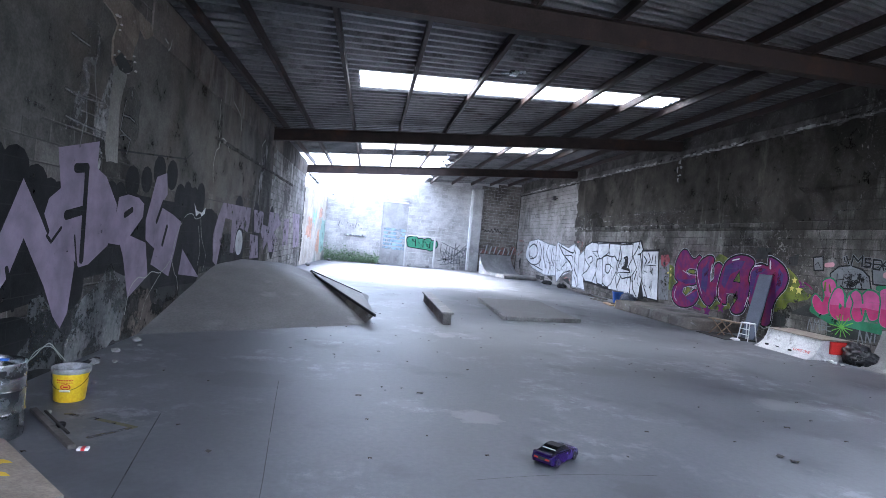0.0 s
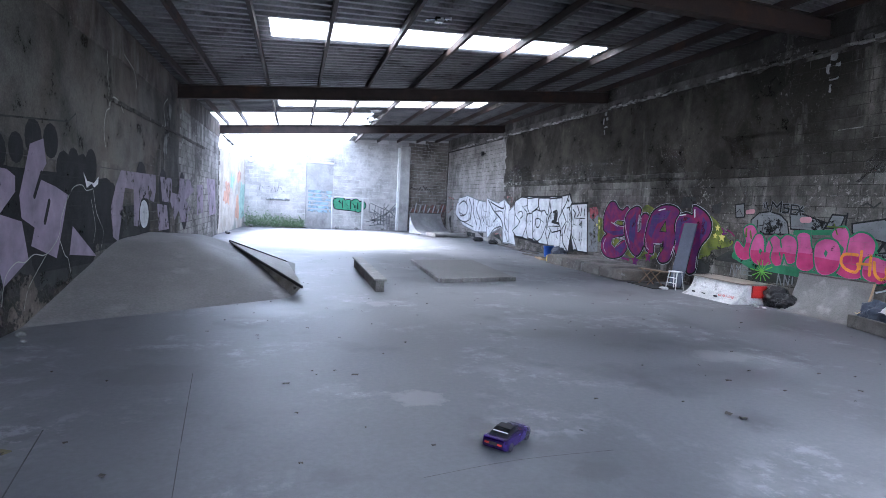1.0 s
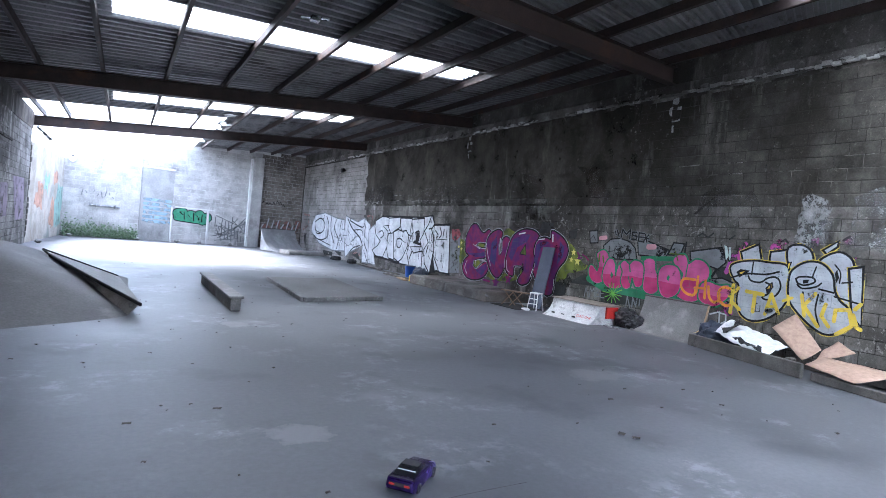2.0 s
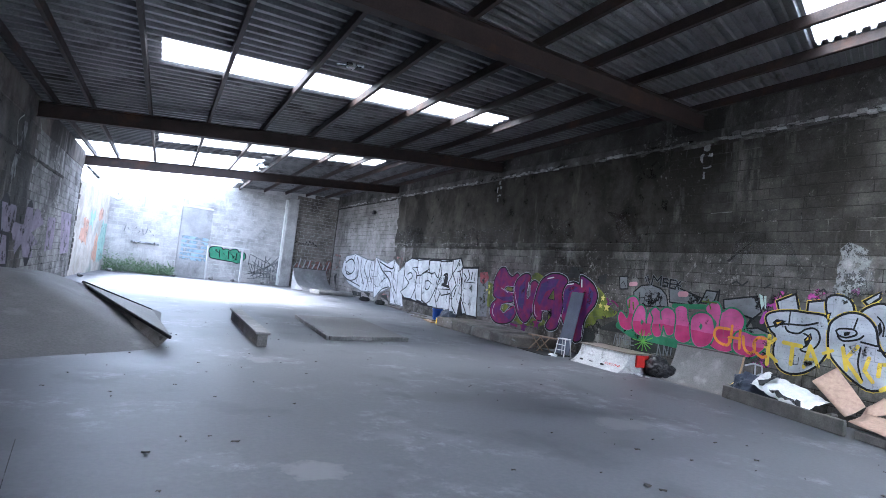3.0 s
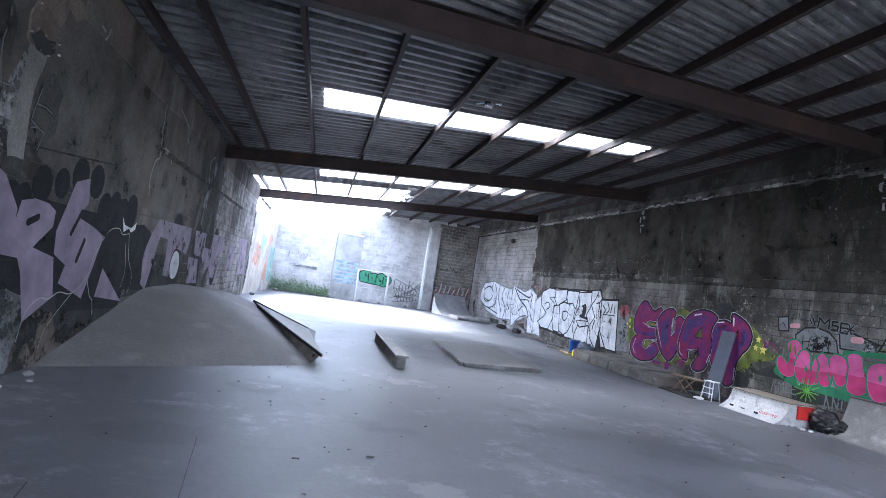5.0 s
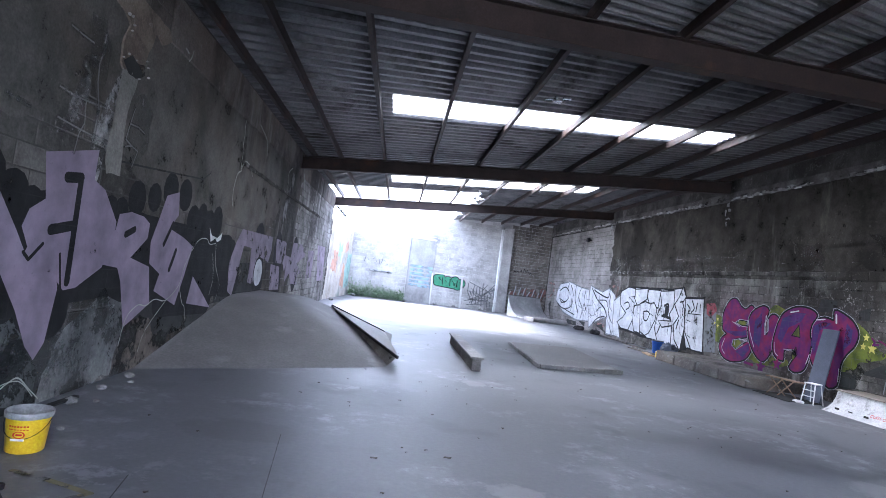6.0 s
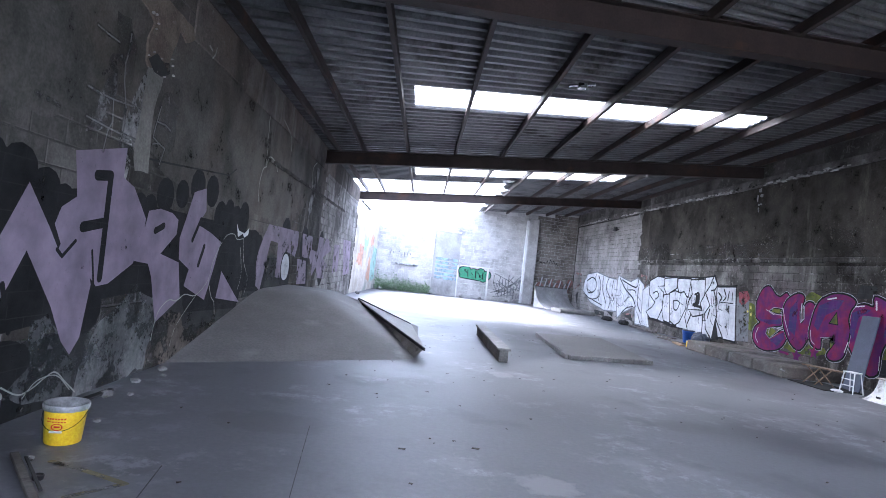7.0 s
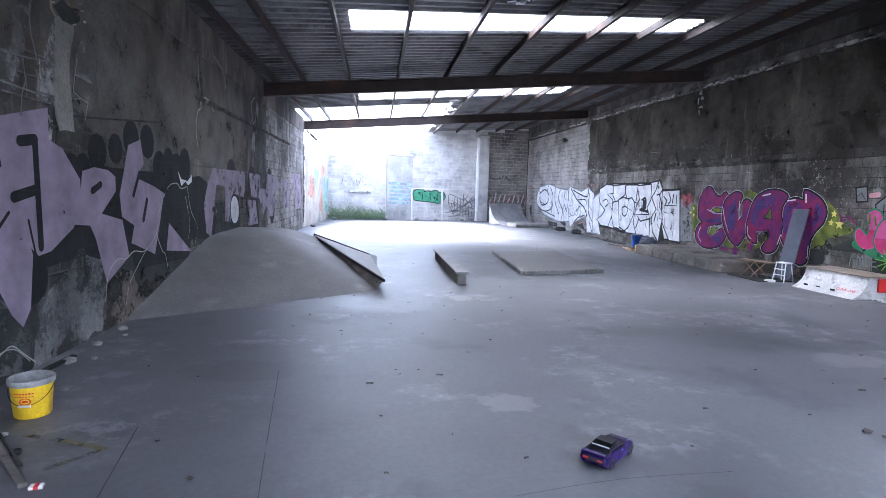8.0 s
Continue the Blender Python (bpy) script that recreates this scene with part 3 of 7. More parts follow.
thing("wall_front", bm, "block", "unseen dark block end wall, its wide opening added to let light in", "wall", kind="structure")
# the daylit stretch of wall past the end of the sooty one
STRIP = wall_frame(-2.62, 32.25, -0.062, -1)
bm = boxed(0, 7.2, -0.2, 0.0, 0, 3.6)
thing("wall_strip", bm, "peeling", "sunlit plastered wall with peeling cream and green paint", "wall", STRIP, "structure")

bm = bmesh.new()
bar(bm, (-2.95, 25.05, 4.14), (-2.5, 25.05, 3.72), 0.09, 0.09)
thing("knee_brace", bm, "pale_steel", "short pale steel knee brace under the far roof beam", "brace", kind="structure")
rj = random.Random(41)
stub = thing("broken_wall_end", None, "left", "jagged broken block end of the sooty wall", "wall", kind="structure")
for k in range(16):
    z = 0.205 * (k + 0.5) + 0.2
    d = rj.uniform(0.05, 0.42)
    part("block_stub", boxed(XL - 0.2, XL + 0.006 + rj.uniform(0, 0.03), 25.0, 25.0 + d, z - 0.098, z + 0.098, 0.02), "left", stub)

# ring beam on the right wall and the rough ledge half-way up
bm = bmesh.new()
for k in range(21):
    block(bm, -8.5 + 2.06 * k, -8.5 + 2.06 * (k + 1) - 0.004, -0.2, 0.07 + random.uniform(-0.012, 0.012), 4.98 + random.uniform(-0.02, 0.02), 5.22, 0.02)
ring_beam = thing("ring_beam", bm, "beam", "stained concrete ring beam with chipped pale edge", "trim", RIGHT, "structure")
rl = random.Random(52)
bm = bmesh.new()
s = -8.5
while s < 33.5:      # crumbled lip along the foot of the beam
    w = rl.uniform(0.05, 0.2)
    if noise.noise(Vector((s * 0.45, 7, 0))) > -0.3:
        low = 5.0 + 0.035 * noise.noise(Vector((s * 1.3, 0, 0))) - rl.choice((0, 0, 0.01, 0.03))
        block(bm, s, s + w - 0.002, 0.02, 0.095 + rl.uniform(-0.02, 0.02), low, low + rl.uniform(0.035, 0.08), 0.01)
    s += w
ob = part("broken_lip", bm, "lip", ring_beam, "pale crumbled concrete lip")
ob["kind"] = "stuff"
bm = boxed(-8.5, 35, -0.2, 0.0, 5.2, 5.74)
thing("wall_head", bm, "head", "dark blockwork above the ring beam up to the roof", "wall", RIGHT, "structure")

bm = bmesh.new()
for k in range(30):
    block(bm, 12.3 + 0.41 * k, 12.3 + 0.41 * (k + 1) - 0.006, 0, 0.075 + random.uniform(-0.02, 0.015), 2.74 + random.uniform(-0.012, 0.012), 2.86 + random.uniform(-0.015, 0.01), 0.012)
thing("wall_ledge", bm, "ledge", "narrow chipped concrete ledge along the wall", "trim", RIGHT, "structure")


# ---- roof ----
def sheet_profile(y, pitch, depth):
    k = (y / pitch) % 1.0
    return 0.0 if k < 0.3 else depth * min(1, (k - 0.3) / 0.1) if k < 0.9 else depth * (1 - (k - 0.9) / 0.1)


def askew(x, y):
    """The near sheets lie a little out of square, as the near beam does."""
    k = 0.1 * max(0.0, min(1.0, (16.3 - y) / 3.9)) + 0.04 * max(0.0, min(12.4 - y, 9.5))
    return k * (x - 3.2)


def roof_strip(bm, y0, y1, x0, x1, lift=0.52, pitch=0.27, depth=0.075, skew=askew):
    """Box-profile sheeting from y0 to y1, its ribs running up the slope from x0 to x1."""
    ys = sorted({y0, y1, *(round((k + f) * pitch, 5) for k in range(int(y0 / pitch) - 2, int(y1 / pitch) + 2) for f in (0, 0.3, 0.4, 0.9) if y0 < (k + f) * pitch < y1)})
    rows = [[bm.verts.new((x, y + skew(x, y), under(x) + lift + sheet_profile(y + 1e-6, pitch, depth))) for x in (x0, x1)] for y in ys]
    for a, b in zip(rows, rows[1:]):
        bm.faces.new((a[0], a[1], b[1], b[0]))


EDGE_L, EDGE_R, NEAR_END = XL - 0.35, 10.5, 7.1
NARROW = dict(pitch=0.185, depth=0.055)
bm, near_bm = bmesh.new(), bmesh.new()
y = Y0 - 4.2
for a, b, c, d in SKYLIGHTS:
    if b < NEAR_END:
        roof_strip(near_bm, y, a, EDGE_L, EDGE_R, **NARROW)
        roof_strip(near_bm, a, b, EDGE_L, c, **NARROW)
        roof_strip(near_bm, a, b, d, EDGE_R, **NARROW)
    else:
        if y < NEAR_END:
            roof_strip(near_bm, y, NEAR_END, EDGE_L, EDGE_R, **NARROW)
            y = NEAR_END
        roof_strip(bm, y, a, EDGE_L, EDGE_R)
        roof_strip(bm, a, b, EDGE_L, c)
        roof_strip(bm, a, b, d, EDGE_R)
    y = b
roof_strip(bm, y, 22.6, EDGE_L, EDGE_R)
for k in range(11):
    y = 22.6 + 1.14 * k
    roof_strip(bm, y, y + 1.14, (3.0, 2.9, 3.1, 3.05, 3.3, 2.95, 3.0, 3.2, 3.0, 3.0, 3.0)[k], EDGE_R)
ceiling = thing("ceiling", bm, "sheet", "corrugated metal roof sheeting, dull grey underneath", "roof", kind="structure")
ceiling_near = thing("ceiling", near_bm, "sheet_near", "narrow-ribbed galvanised roof sheeting over the near bay, coloured lighter as if lit", "roof", kind="structure")
for ob in (ceiling, ceiling_near):
    so = ob.modifiers.new("thickness", "SOLIDIFY")
    so.thickness, so.offset = 0.004, 1
# the added rows overhead and behind are built like the others
for row in SKYLIGHTS:
    xs = [row[2]] + [x for x in PURLINS if row[2] + 0.3 < x < row[3] - 0.3] + [row[3]]
    for a, b in zip(xs, xs[1:]):
        bm = bmesh.new()
        roof_strip(bm, row[0] + 0.003, row[1] - 0.003, a + 0.002, b - 0.002, 0.521, **(NARROW if row[1] < NEAR_END else {}))
        thing("skylight", bm, "skylight", "translucent corrugated plastic roof light glowing with daylight", "skylight", kind="structure", group="roof lights")


for k, (x, y, a) in enumerate(((3.05, 23.4, 24), (2.85, 24.3, -18), (3.2, 26.2, 30), (2.9, 21.2, 12))):
    bm = bmesh.new()
    roof_strip(bm, -0.16, 0.2, -0.2, 0.16, 0.0, skew=lambda x, y: 0.0)
    zc = under(x) + 0.36
    bmesh.ops.translate(bm, vec=(0, 0, -under(0)), verts=bm.verts)
    thing("broken_sheet", bm, "skylight", "torn pale roof light piece hanging at the broken roof edge", "roof sheet", pose(x, y, zc, a, -a * 0.6, a * 2), "structure")


def i_beam(length, h, w, tf=0.016, tw=0.012):
    half = [(w / 2, 0), (w / 2, tf), (tw / 2, tf), (tw / 2, h - tf), (w / 2, h - tf), (w / 2, h)]
    pts = half + [(-y, z) for y, z in half[::-1]]
    return prism(pts, 0, length)


TILT = math.atan(SLOPE)
for ya, yb in RAFTERS:      # y at the left wall and at the right wall
    a, e = Vector((XL - 0.05, ya, under(XL - 0.05))), Vector((10.0, yb, under(10.0)))
    bm = i_beam((e - a).length, 0.36, 0.19)
    m = Matrix.Translation(a) @ pose(0, 0, 0, 0, -math.degrees(TILT), math.degrees(math.atan2(yb - ya, e.x - a.x)))
    thing("rafter", bm, "steel", "dark red-brown primed steel roof beam spanning wall to wall", "roof beam", m, "structure", "roof beams")
for x in PURLINS:
    y_end = 34.4 if x > 3.2 else 25.3
    bm = boxed(x - 0.035, x + 0.035, Y0, y_end, under(x) + 0.362, under(x) + 0.52, 0.004)
    thing("purlin", bm, "steel", "dark steel purlin running along under the roof sheets", "purlin", kind="structure", group="purlins")

# ---- paint on the walls ----


LIFT = [0]


def lift():
    """Each patch of one coat lies a hair above the last."""
    LIFT[0] += 1
    return LIFT[0] * 0.00009


def stroke(bm, pts, w, y, close=False):
    """A rounded band of paint of width w along pts, flat on the wall."""
    pts = [Vector((x, 0, z)) for x, z in pts]
    if close:
        pts = pts + pts[:1]
    last = None
    for a, b in zip(pts, pts[1:]):
        d = (b - a).normalized()
        n = Vector((-d.z, 0, d.x)) * w / 2
        ang = math.atan2(n.z, n.x)
        ring, eps = [], lift()
        for c, s in ((a, 0), (b, math.pi)):
            for k in range(7):
                t = ang + s + math.pi * k / 6
                ring.append(bm.verts.new((c.x + math.cos(t) * w / 2, y + eps, c.z + math.sin(t) * w / 2)))
        bm.faces.new(ring)
        if last:
            bm.edges.new((last, ring[3]))
        last = ring[10]


def fill(bm, pts, y):
    f = bm.faces.new([bm.verts.new((x, y, z)) for x, z in pts])
    f.normal_update()
    bmesh.ops.triangulate(bm, faces=[f])


def grow(pts, d):
    """The outline moved outwards by d."""
    n = len(pts)
    area = sum(pts[k][0] * pts[(k + 1) % n][1] - pts[(k + 1) % n][0] * pts[k][1] for k in range(n))
    sgn, out = (1 if area > 0 else -1), []
    for k in range(n):
        a, b, c = (Vector(pts[(k + j) % n]) for j in (-1, 0, 1))
        n1, n2 = Vector(((b - a).y, -(b - a).x)).normalized(), Vector(((c - b).y, -(c - b).x)).normalized()
        t = (n1 + n2)
        t = t / max(t.length_squared / 2, 0.5) if t.length > 1e-6 else n1
        out.append((b.x + sgn * d * t.x, b.y + sgn * d * t.y))
    return out


def rounded(pts, r=0.35):
    """Cuts the corners of an outline twice."""
    for _ in range(2):
        n = len(pts)
        pts = [q for k in range(n) for q in ((pts[k][0] * (1 - r / 1.4) + pts[(k + 1) % n][0] * r / 1.4, pts[k][1] * (1 - r / 1.4) + pts[(k + 1) % n][1] * r / 1.4),
                                             (pts[k][0] * r / 1.4 + pts[(k + 1) % n][0] * (1 - r / 1.4), pts[k][1] * r / 1.4 + pts[(k + 1) % n][1] * (1 - r / 1.4)))]
    return pts

# ---- skate obstacles ----
def mound_height(x, y):
    front = ((x - XL) * -2.25 + (y - 7.4) * 3.12) / 3.847 * 0.258
    side = (0.1 - x) * 0.37
    back = (15.0 - y) * 0.6
    k = 30.0
    return max(-math.log(sum(math.exp(-k * v) for v in (front, side, back, 0.78))) / k, -0.03)


def mound_face(x, y):
    """Which of the bank's faces a place belongs to."""
    v = (((x - XL) * -2.25 + (y - 7.4) * 3.12) / 3.847 * 0.258, (0.1 - x) * 0.37, (15.0 - y) * 0.6, 0.78)
    return min(v.index(min(v)), 1)


bank = thing("concrete_bank", None, "ramp", "smooth grey concrete skate bank built against the wall", "skate ramp")
for face, name in enumerate(("front_slope", "crown")):
    bm = bmesh.new()
    bmesh.ops.create_grid(bm, x_segments=60, y_segments=130, size=1)
    for v in bm.verts:
        x, y = -1.45 + v.co.x * 1.65, 11.3 + v.co.y * 4.1
        v.co = Vector((max(x, XL + 0.015), y, mound_height(x, y) + 0.008 * noise.noise(Vector((x, y, 0)) * 1.5)))
    bmesh.ops.delete(bm, geom=[v for v in bm.verts if v.co.z < -0.02], context="VERTS")
    bmesh.ops.delete(bm, geom=[f for f in bm.faces if mound_face(*f.calc_center_median().xy) != face], context="FACES")
    if bm.faces:
        smooth(part(name, bm, "ramp", bank), 60)
    else:
        bm.free()

kick = thing("kicker_ramp", None, "ply", "worn plywood kicker with an open triangular end", "skate ramp")
bm = bmesh.new()
top = [(0.23, 9.67, 0.2), (-0.08, 14.4, 0.08), (-1.42, 13.95, 0.6), (-1.26, 13.5, 0.54)]
va = [bm.verts.new(p) for p in top] + [bm.verts.new((x, y, z - 0.025)) for x, y, z in top]
for f in ((0, 1, 2, 3), (7, 6, 5, 4), (0, 4, 5, 1), (1, 5, 6, 2), (2, 6, 7, 3), (3, 7, 4, 0)):
    bm.faces.new([va[k] for k in f])
bmesh.ops.recalc_face_normals(bm, faces=bm.faces)
part("deck", bm, "greyply", kick)
bm = bmesh.new()
va = [bm.verts.new(p) for p in ((0.2, 9.76, 0.165), (-0.62, 11.85, 0.33), (-0.1, 10.6, 0.06), (0.06, 9.85, 0.0), (0.18, 9.8, 0.165), (-0.64, 11.87, 0.33), (-0.12, 10.62, 0.06), (0.04, 9.89, 0.0))]
for f in ((0, 1, 2, 3), (7, 6, 5, 4), (0, 4, 5, 1), (1, 5, 6, 2), (2, 6, 7, 3), (3, 7, 4, 0)):
    bm.faces.new([va[k] for k in f])
bmesh.ops.recalc_face_normals(bm, faces=bm.faces)
part("end_panel", bm, "plinth", kick)
bm = bmesh.new()
bar(bm, (0.1, 9.9, 0.13), (-0.1, 14.0, 0.02), 0.05, 0.05)
part("bearer", bm, "timber_grey", kick)
for a, b in (((0.22, 9.66, 0.185), (-1.27, 13.49, 0.53)), ((-0.1, 14.38, 0.085), (-1.43, 13.93, 0.61))):
    bm = bmesh.new()
    bar(bm, a, b, 0.03, 0.05)
    part("edge_batten", bm, "dark", kick, "dark worn edge batten")

LEDGE = pose(1.66, 12.38, 0, 0, 0, 0.2)
ledge = thing("grind_ledge", None, "ply", "low narrow concrete grind ledge with an overhanging worn top", "grind ledge", LEDGE)
part("body", boxed(-0.085, 0.085, -2.0, 2.0, 0, 0.215, 0.008), "plinth", ledge)
part("top", boxed(-0.125, 0.125, -2.04, 2.03, 0.215, 0.258, 0.008), "greyply", ledge)

pad = thing("manual_pad", None, "ply", "low flat concrete manual pad with chipped edges", "skate pad", pose(3.22, 11.77, 0, 0, 0, 14))
bm = bmesh.new()
SKEW = 0.3
for v in block(bm, 0.0, 2.0, 0.0, 3.8, 0, 0.085, 0.012):
    v.co.x += SKEW * v.co.y
part("slab", bm, "ramp", pad)
for k in range(4):
    part("edging", boxed(0.02 + 0.5 * k, 0.51 + 0.5 * k, -0.07, -0.002, 0, 0.1 + random.uniform(-0.008, 0.006), 0.012), "edging", pad, "pale chipped concrete edging")
for k in range(5):
    bm = bmesh.new()
    for v in block(bm, -0.07, -0.002, 0.0 + 0.77 * k, 0.76 + 0.77 * k, 0, 0.1 + random.uniform(-0.008, 0.006), 0.012):
        v.co.x += SKEW * v.co.y
    part("edging", bm, "edging", pad, "pale chipped concrete edging")

kerb = thing("concrete_plinth", None, "coping", "long low concrete plinth against the block wall", "plinth", RIGHT)
for k in range(4):
    part("plinth_block", boxed(12.5 + 1.06 * k, 12.5 + 1.06 * (k + 1) - 0.008, 0.012, 1.58 + random.uniform(-0.01, 0.01), 0, 0.28 + random.uniform(-0.02, 0.015), 0.025), "plinth", kerb)


def quarter_pipe(name, w, h, depth, m, label, skin="greyply"):
    """Local x across, y from the toe (0) to the back (depth), z up."""
    q = thing(name, None, skin, label, "quarter pipe", m)
    prof = []
    r = (depth * depth + h * h) / (2 * h)
    a = math.asin(min(depth * 0.98 / r, 1))
    for k in range(13):
        t = a * k / 12
        prof.append((r * math.sin(t), r - r * math.cos(t)))
    sx = h / prof[-1][1]
    prof = [(y, z * sx) for y, z in prof]
    back = [(prof[-1][0] + 0.02, prof[-1][1]), (prof[-1][0] + 0.02, prof[-1][1] - 0.03)]
    skin_pts = prof + back[:1] + [(y + 0.012, z - 0.02) for y, z in prof[::-1]]
    smooth(part("riding_surface", prism(skin_pts, -w / 2, w / 2), skin, q), 30)
    for s in (-1, 1):
        pts = [(y + 0.014, max(z - 0.022, 0)) for y, z in prof[1:]] + [(prof[-1][0] + 0.01, 0)]
        part("side_panel", prism(pts, s * (w / 2 - 0.03) - 0.012, s * (w / 2 - 0.03) + 0.012), "ply", q, "bare plywood side panel") if skin == "greyply" else part("side_panel", prism(pts, s * (w / 2 - 0.03) - 0.012, s * (w / 2 - 0.03) + 0.012), skin, q)
    part("edge_strip", prism([(y, z + 0.001) for y, z in prof] + [(y, z + 0.006) for y, z in prof[::-1]], w / 2 - 0.03, w / 2 + 0.012), "wood" if skin == "greyply" else skin, q, "pale worn edge strip")
    bm = bmesh.new()
    rod(bm, (-w / 2, prof[-1][0], h + 0.005), (w / 2, prof[-1][0], h + 0.005), 0.018)
    part("coping_rail", bm, "timber_grey", q)
    return q


quarter_pipe("quarter_pipe", 1.5, 0.74, 0.5, RIGHT @ pose(7.98, 0.56, 0, 0, 0, 180), "small weathered grey quarter pipe leaning at the wall")

# ---- graffiti ----
def band(bm, pts, w, y, close=False):
    stroke(bm, pts, w, y, close)


def art(frame_m, label):
    LIFT[0] = 0
    return thing("graffiti", None, "p_black", label, "graffiti", frame_m)


def bent(pts, steps=4):
    """An open line that bends smoothly through its points."""
    ends = [pts[0]] + list(pts) + [pts[-1]]
    out = []
    for q in zip(ends, ends[1:], ends[2:], ends[3:]):
        a, b, c, d = (Vector(v) for v in q)
        for j in range(steps):
            t = j / steps
            p = 0.5 * (2 * b + (c - a) * t + (2 * a - 5 * b + 4 * c - d) * t * t + (3 * b - a - 3 * c + d) * t * t * t)
            out.append((p.x, p.y))
    return out + [pts[-1]]


def layer(piece, name, mat, draws, y, wide=0.0, label=""):
    """Flat shapes of sprayed paint, each a part of its own: outlines to fill (width 0) or bands."""
    LIFT[0] = 0
    for pts, w in draws:
        bm = bmesh.new()
        if w:
            band(bm, bent(pts) if name in ("line", "orange", "highlight", "crack") and len(pts) > 2 else pts, w + wide, y)
        else:
            fill(bm, grow(pts, wide) if wide else pts, y + lift())
        ob = part(name, bm, mat, piece, label)
    return ob


def dot(x, z, w):
    return ([(x - 0.01, z), (x + 0.01, z)], w)


def star(x, z, r):
    return ([(x + (r if k % 2 == 0 else r * 0.45) * math.sin(k * math.pi / 5), z + (r if k % 2 == 0 else r * 0.45) * math.cos(k * math.pi / 5)) for k in range(10)], 0)


def torn(pts, amount=0.08, step=0.12, seed=0):
    """An outline with a ragged edge."""
    out, n = [], len(pts)
    for k in range(n):
        a, b = Vector(pts[k]), Vector(pts[(k + 1) % n])
        m = max(int((b - a).length / step), 1)
        for j in range(m):
            p = a.lerp(b, j / m)
            out.append((p.x + amount * noise.noise(Vector((p.x * 4, p.y * 4, seed))), p.y + amount * noise.noise(Vector((p.x * 4, p.y * 4, seed + 9)))))
    return out


def curved(pts, steps=3):
    """A closed outline that bends smoothly through its points."""
    out, n = [], len(pts)
    for k in range(n):
        a, b, c, d = (Vector(pts[(k + j) % n]) for j in (-1, 0, 1, 2))
        for j in range(steps):
            t = j / steps
            p = 0.5 * (2 * b + (c - a) * t + (2 * a - 5 * b + 4 * c - d) * t * t + (3 * b - a - 3 * c + d) * t * t * t)
            out.append((p.x, p.y))
    return out


def sprayed(piece, pts, coats, y):
    """One shape in several coats, each (name, paint, how far it reaches past the shape), the first lowest."""
    for name, mat, wide in coats:
        bm = bmesh.new()
        fill(bm, grow(pts, wide) if wide else pts, y + 3 * lift())
        part(name, bm, mat, piece)


def below(pts, z):
    """The part of an outline under the height z."""
    out = []
    for a, b in zip(pts, pts[1:] + pts[:1]):
        if a[1] <= z:
            out.append(a)
        if (a[1] <= z) != (b[1] <= z):
            t = (z - a[1]) / (b[1] - a[1])
            out.append((a[0] + t * (b[0] - a[0]), z))
    return out


G0, G1, G2, G3 = 0.012, 0.0165, 0.021, 0.0255

bm = bmesh.new()
fill(bm, torn([(9.3, 4.97), (9.75, 4.3), (9.2, 3.6), (10.3, 2.9), (24.7, 2.86), (24.7, 4.97)], 0.3, 0.16, 3), 0.0125)
thing("render_coat", bm, "render", "soot-black render coat with a broken edge on the block wall", "wall render", RIGHT, "structure")

# magenta bubble piece on the right wall
ev = art(RIGHT, "magenta and purple bubble graffiti with white edges and lime stars")
LIME = (("background", "p_lime", 0.0),)
sprayed(ev, torn(rounded([(17.05, 1.37), (16.68, 1.52), (16.11, 1.63), (15.89, 0.91), (16.03, 0.71), (16.46, 0.87), (16.86, 1.09)]), 0.07, 0.09, 2), LIME, G0)
sprayed(ev, torn(rounded([(14.14, 1.88), (13.84, 2.03), (13.46, 1.9), (13.62, 1.74), (13.97, 1.69)]), 0.07, 0.09, 2), LIME, G0)
sprayed(ev, torn(rounded([(11.85, 1.71), (11.59, 1.84), (11.31, 1.81), (11.11, 1.6), (10.94, 1.52), (10.85, 1.29), (10.55, 1.22), (10.6, 1.08), (10.88, 1.08), (11.03, 0.97), (11.26, 0.93), (11.28, 0.78), (11.61, 0.68), (11.76, 0.73), (11.5, 1.15)]), 0.07, 0.09, 2), LIME, G0)
sprayed(ev, torn(rounded([(14.87, 0.52), (14.5, 0.73), (13.39, 0.72), (13.11, 0.59), (13.53, 0.44), (14.46, 0.45)]), 0.07, 0.09, 2), LIME, G0)
BUBBLE = (("outline", "p_edge", 0.055), ("outline", "p_black", 0.044), ("fill", "p_magenta", 0.0))
sprayed(ev, curved([(16, 1.27), (16.02, 1.64), (15.78, 2.01), (15.49, 2.07), (15.25, 1.88), (15.03, 1.81), (14.81, 1.93), (14.69, 1.81), (14.83, 1.52), (15.24, 1.52), (15.42, 1.42), (15.11, 1.35), (14.85, 1.35), (14.85, 1.1), (15.2, 1.01), (15.47, 0.93), (15.49, 0.77), (15.29, 0.67), (15, 0.85), (14.76, 0.95), (14.66, 0.74), (14.88, 0.47), (15.36, 0.34), (15.81, 0.38), (16.07, 0.6), (16.02, 0.89), (15.78, 1.06), (15.97, 1.17)]), BUBBLE, G1)
sprayed(ev, curved([(14.86, 1.45), (14.73, 1.76), (14.34, 1.94), (14.1, 1.84), (14.23, 1.51), (14.16, 1.2), (14.03, 1.33), (14.06, 1.65), (13.87, 1.75), (13.67, 1.61), (13.73, 1.28), (13.84, 0.9), (14.11, 0.54), (14.47, 0.66), (14.78, 1.05)]), BUBBLE, G1)
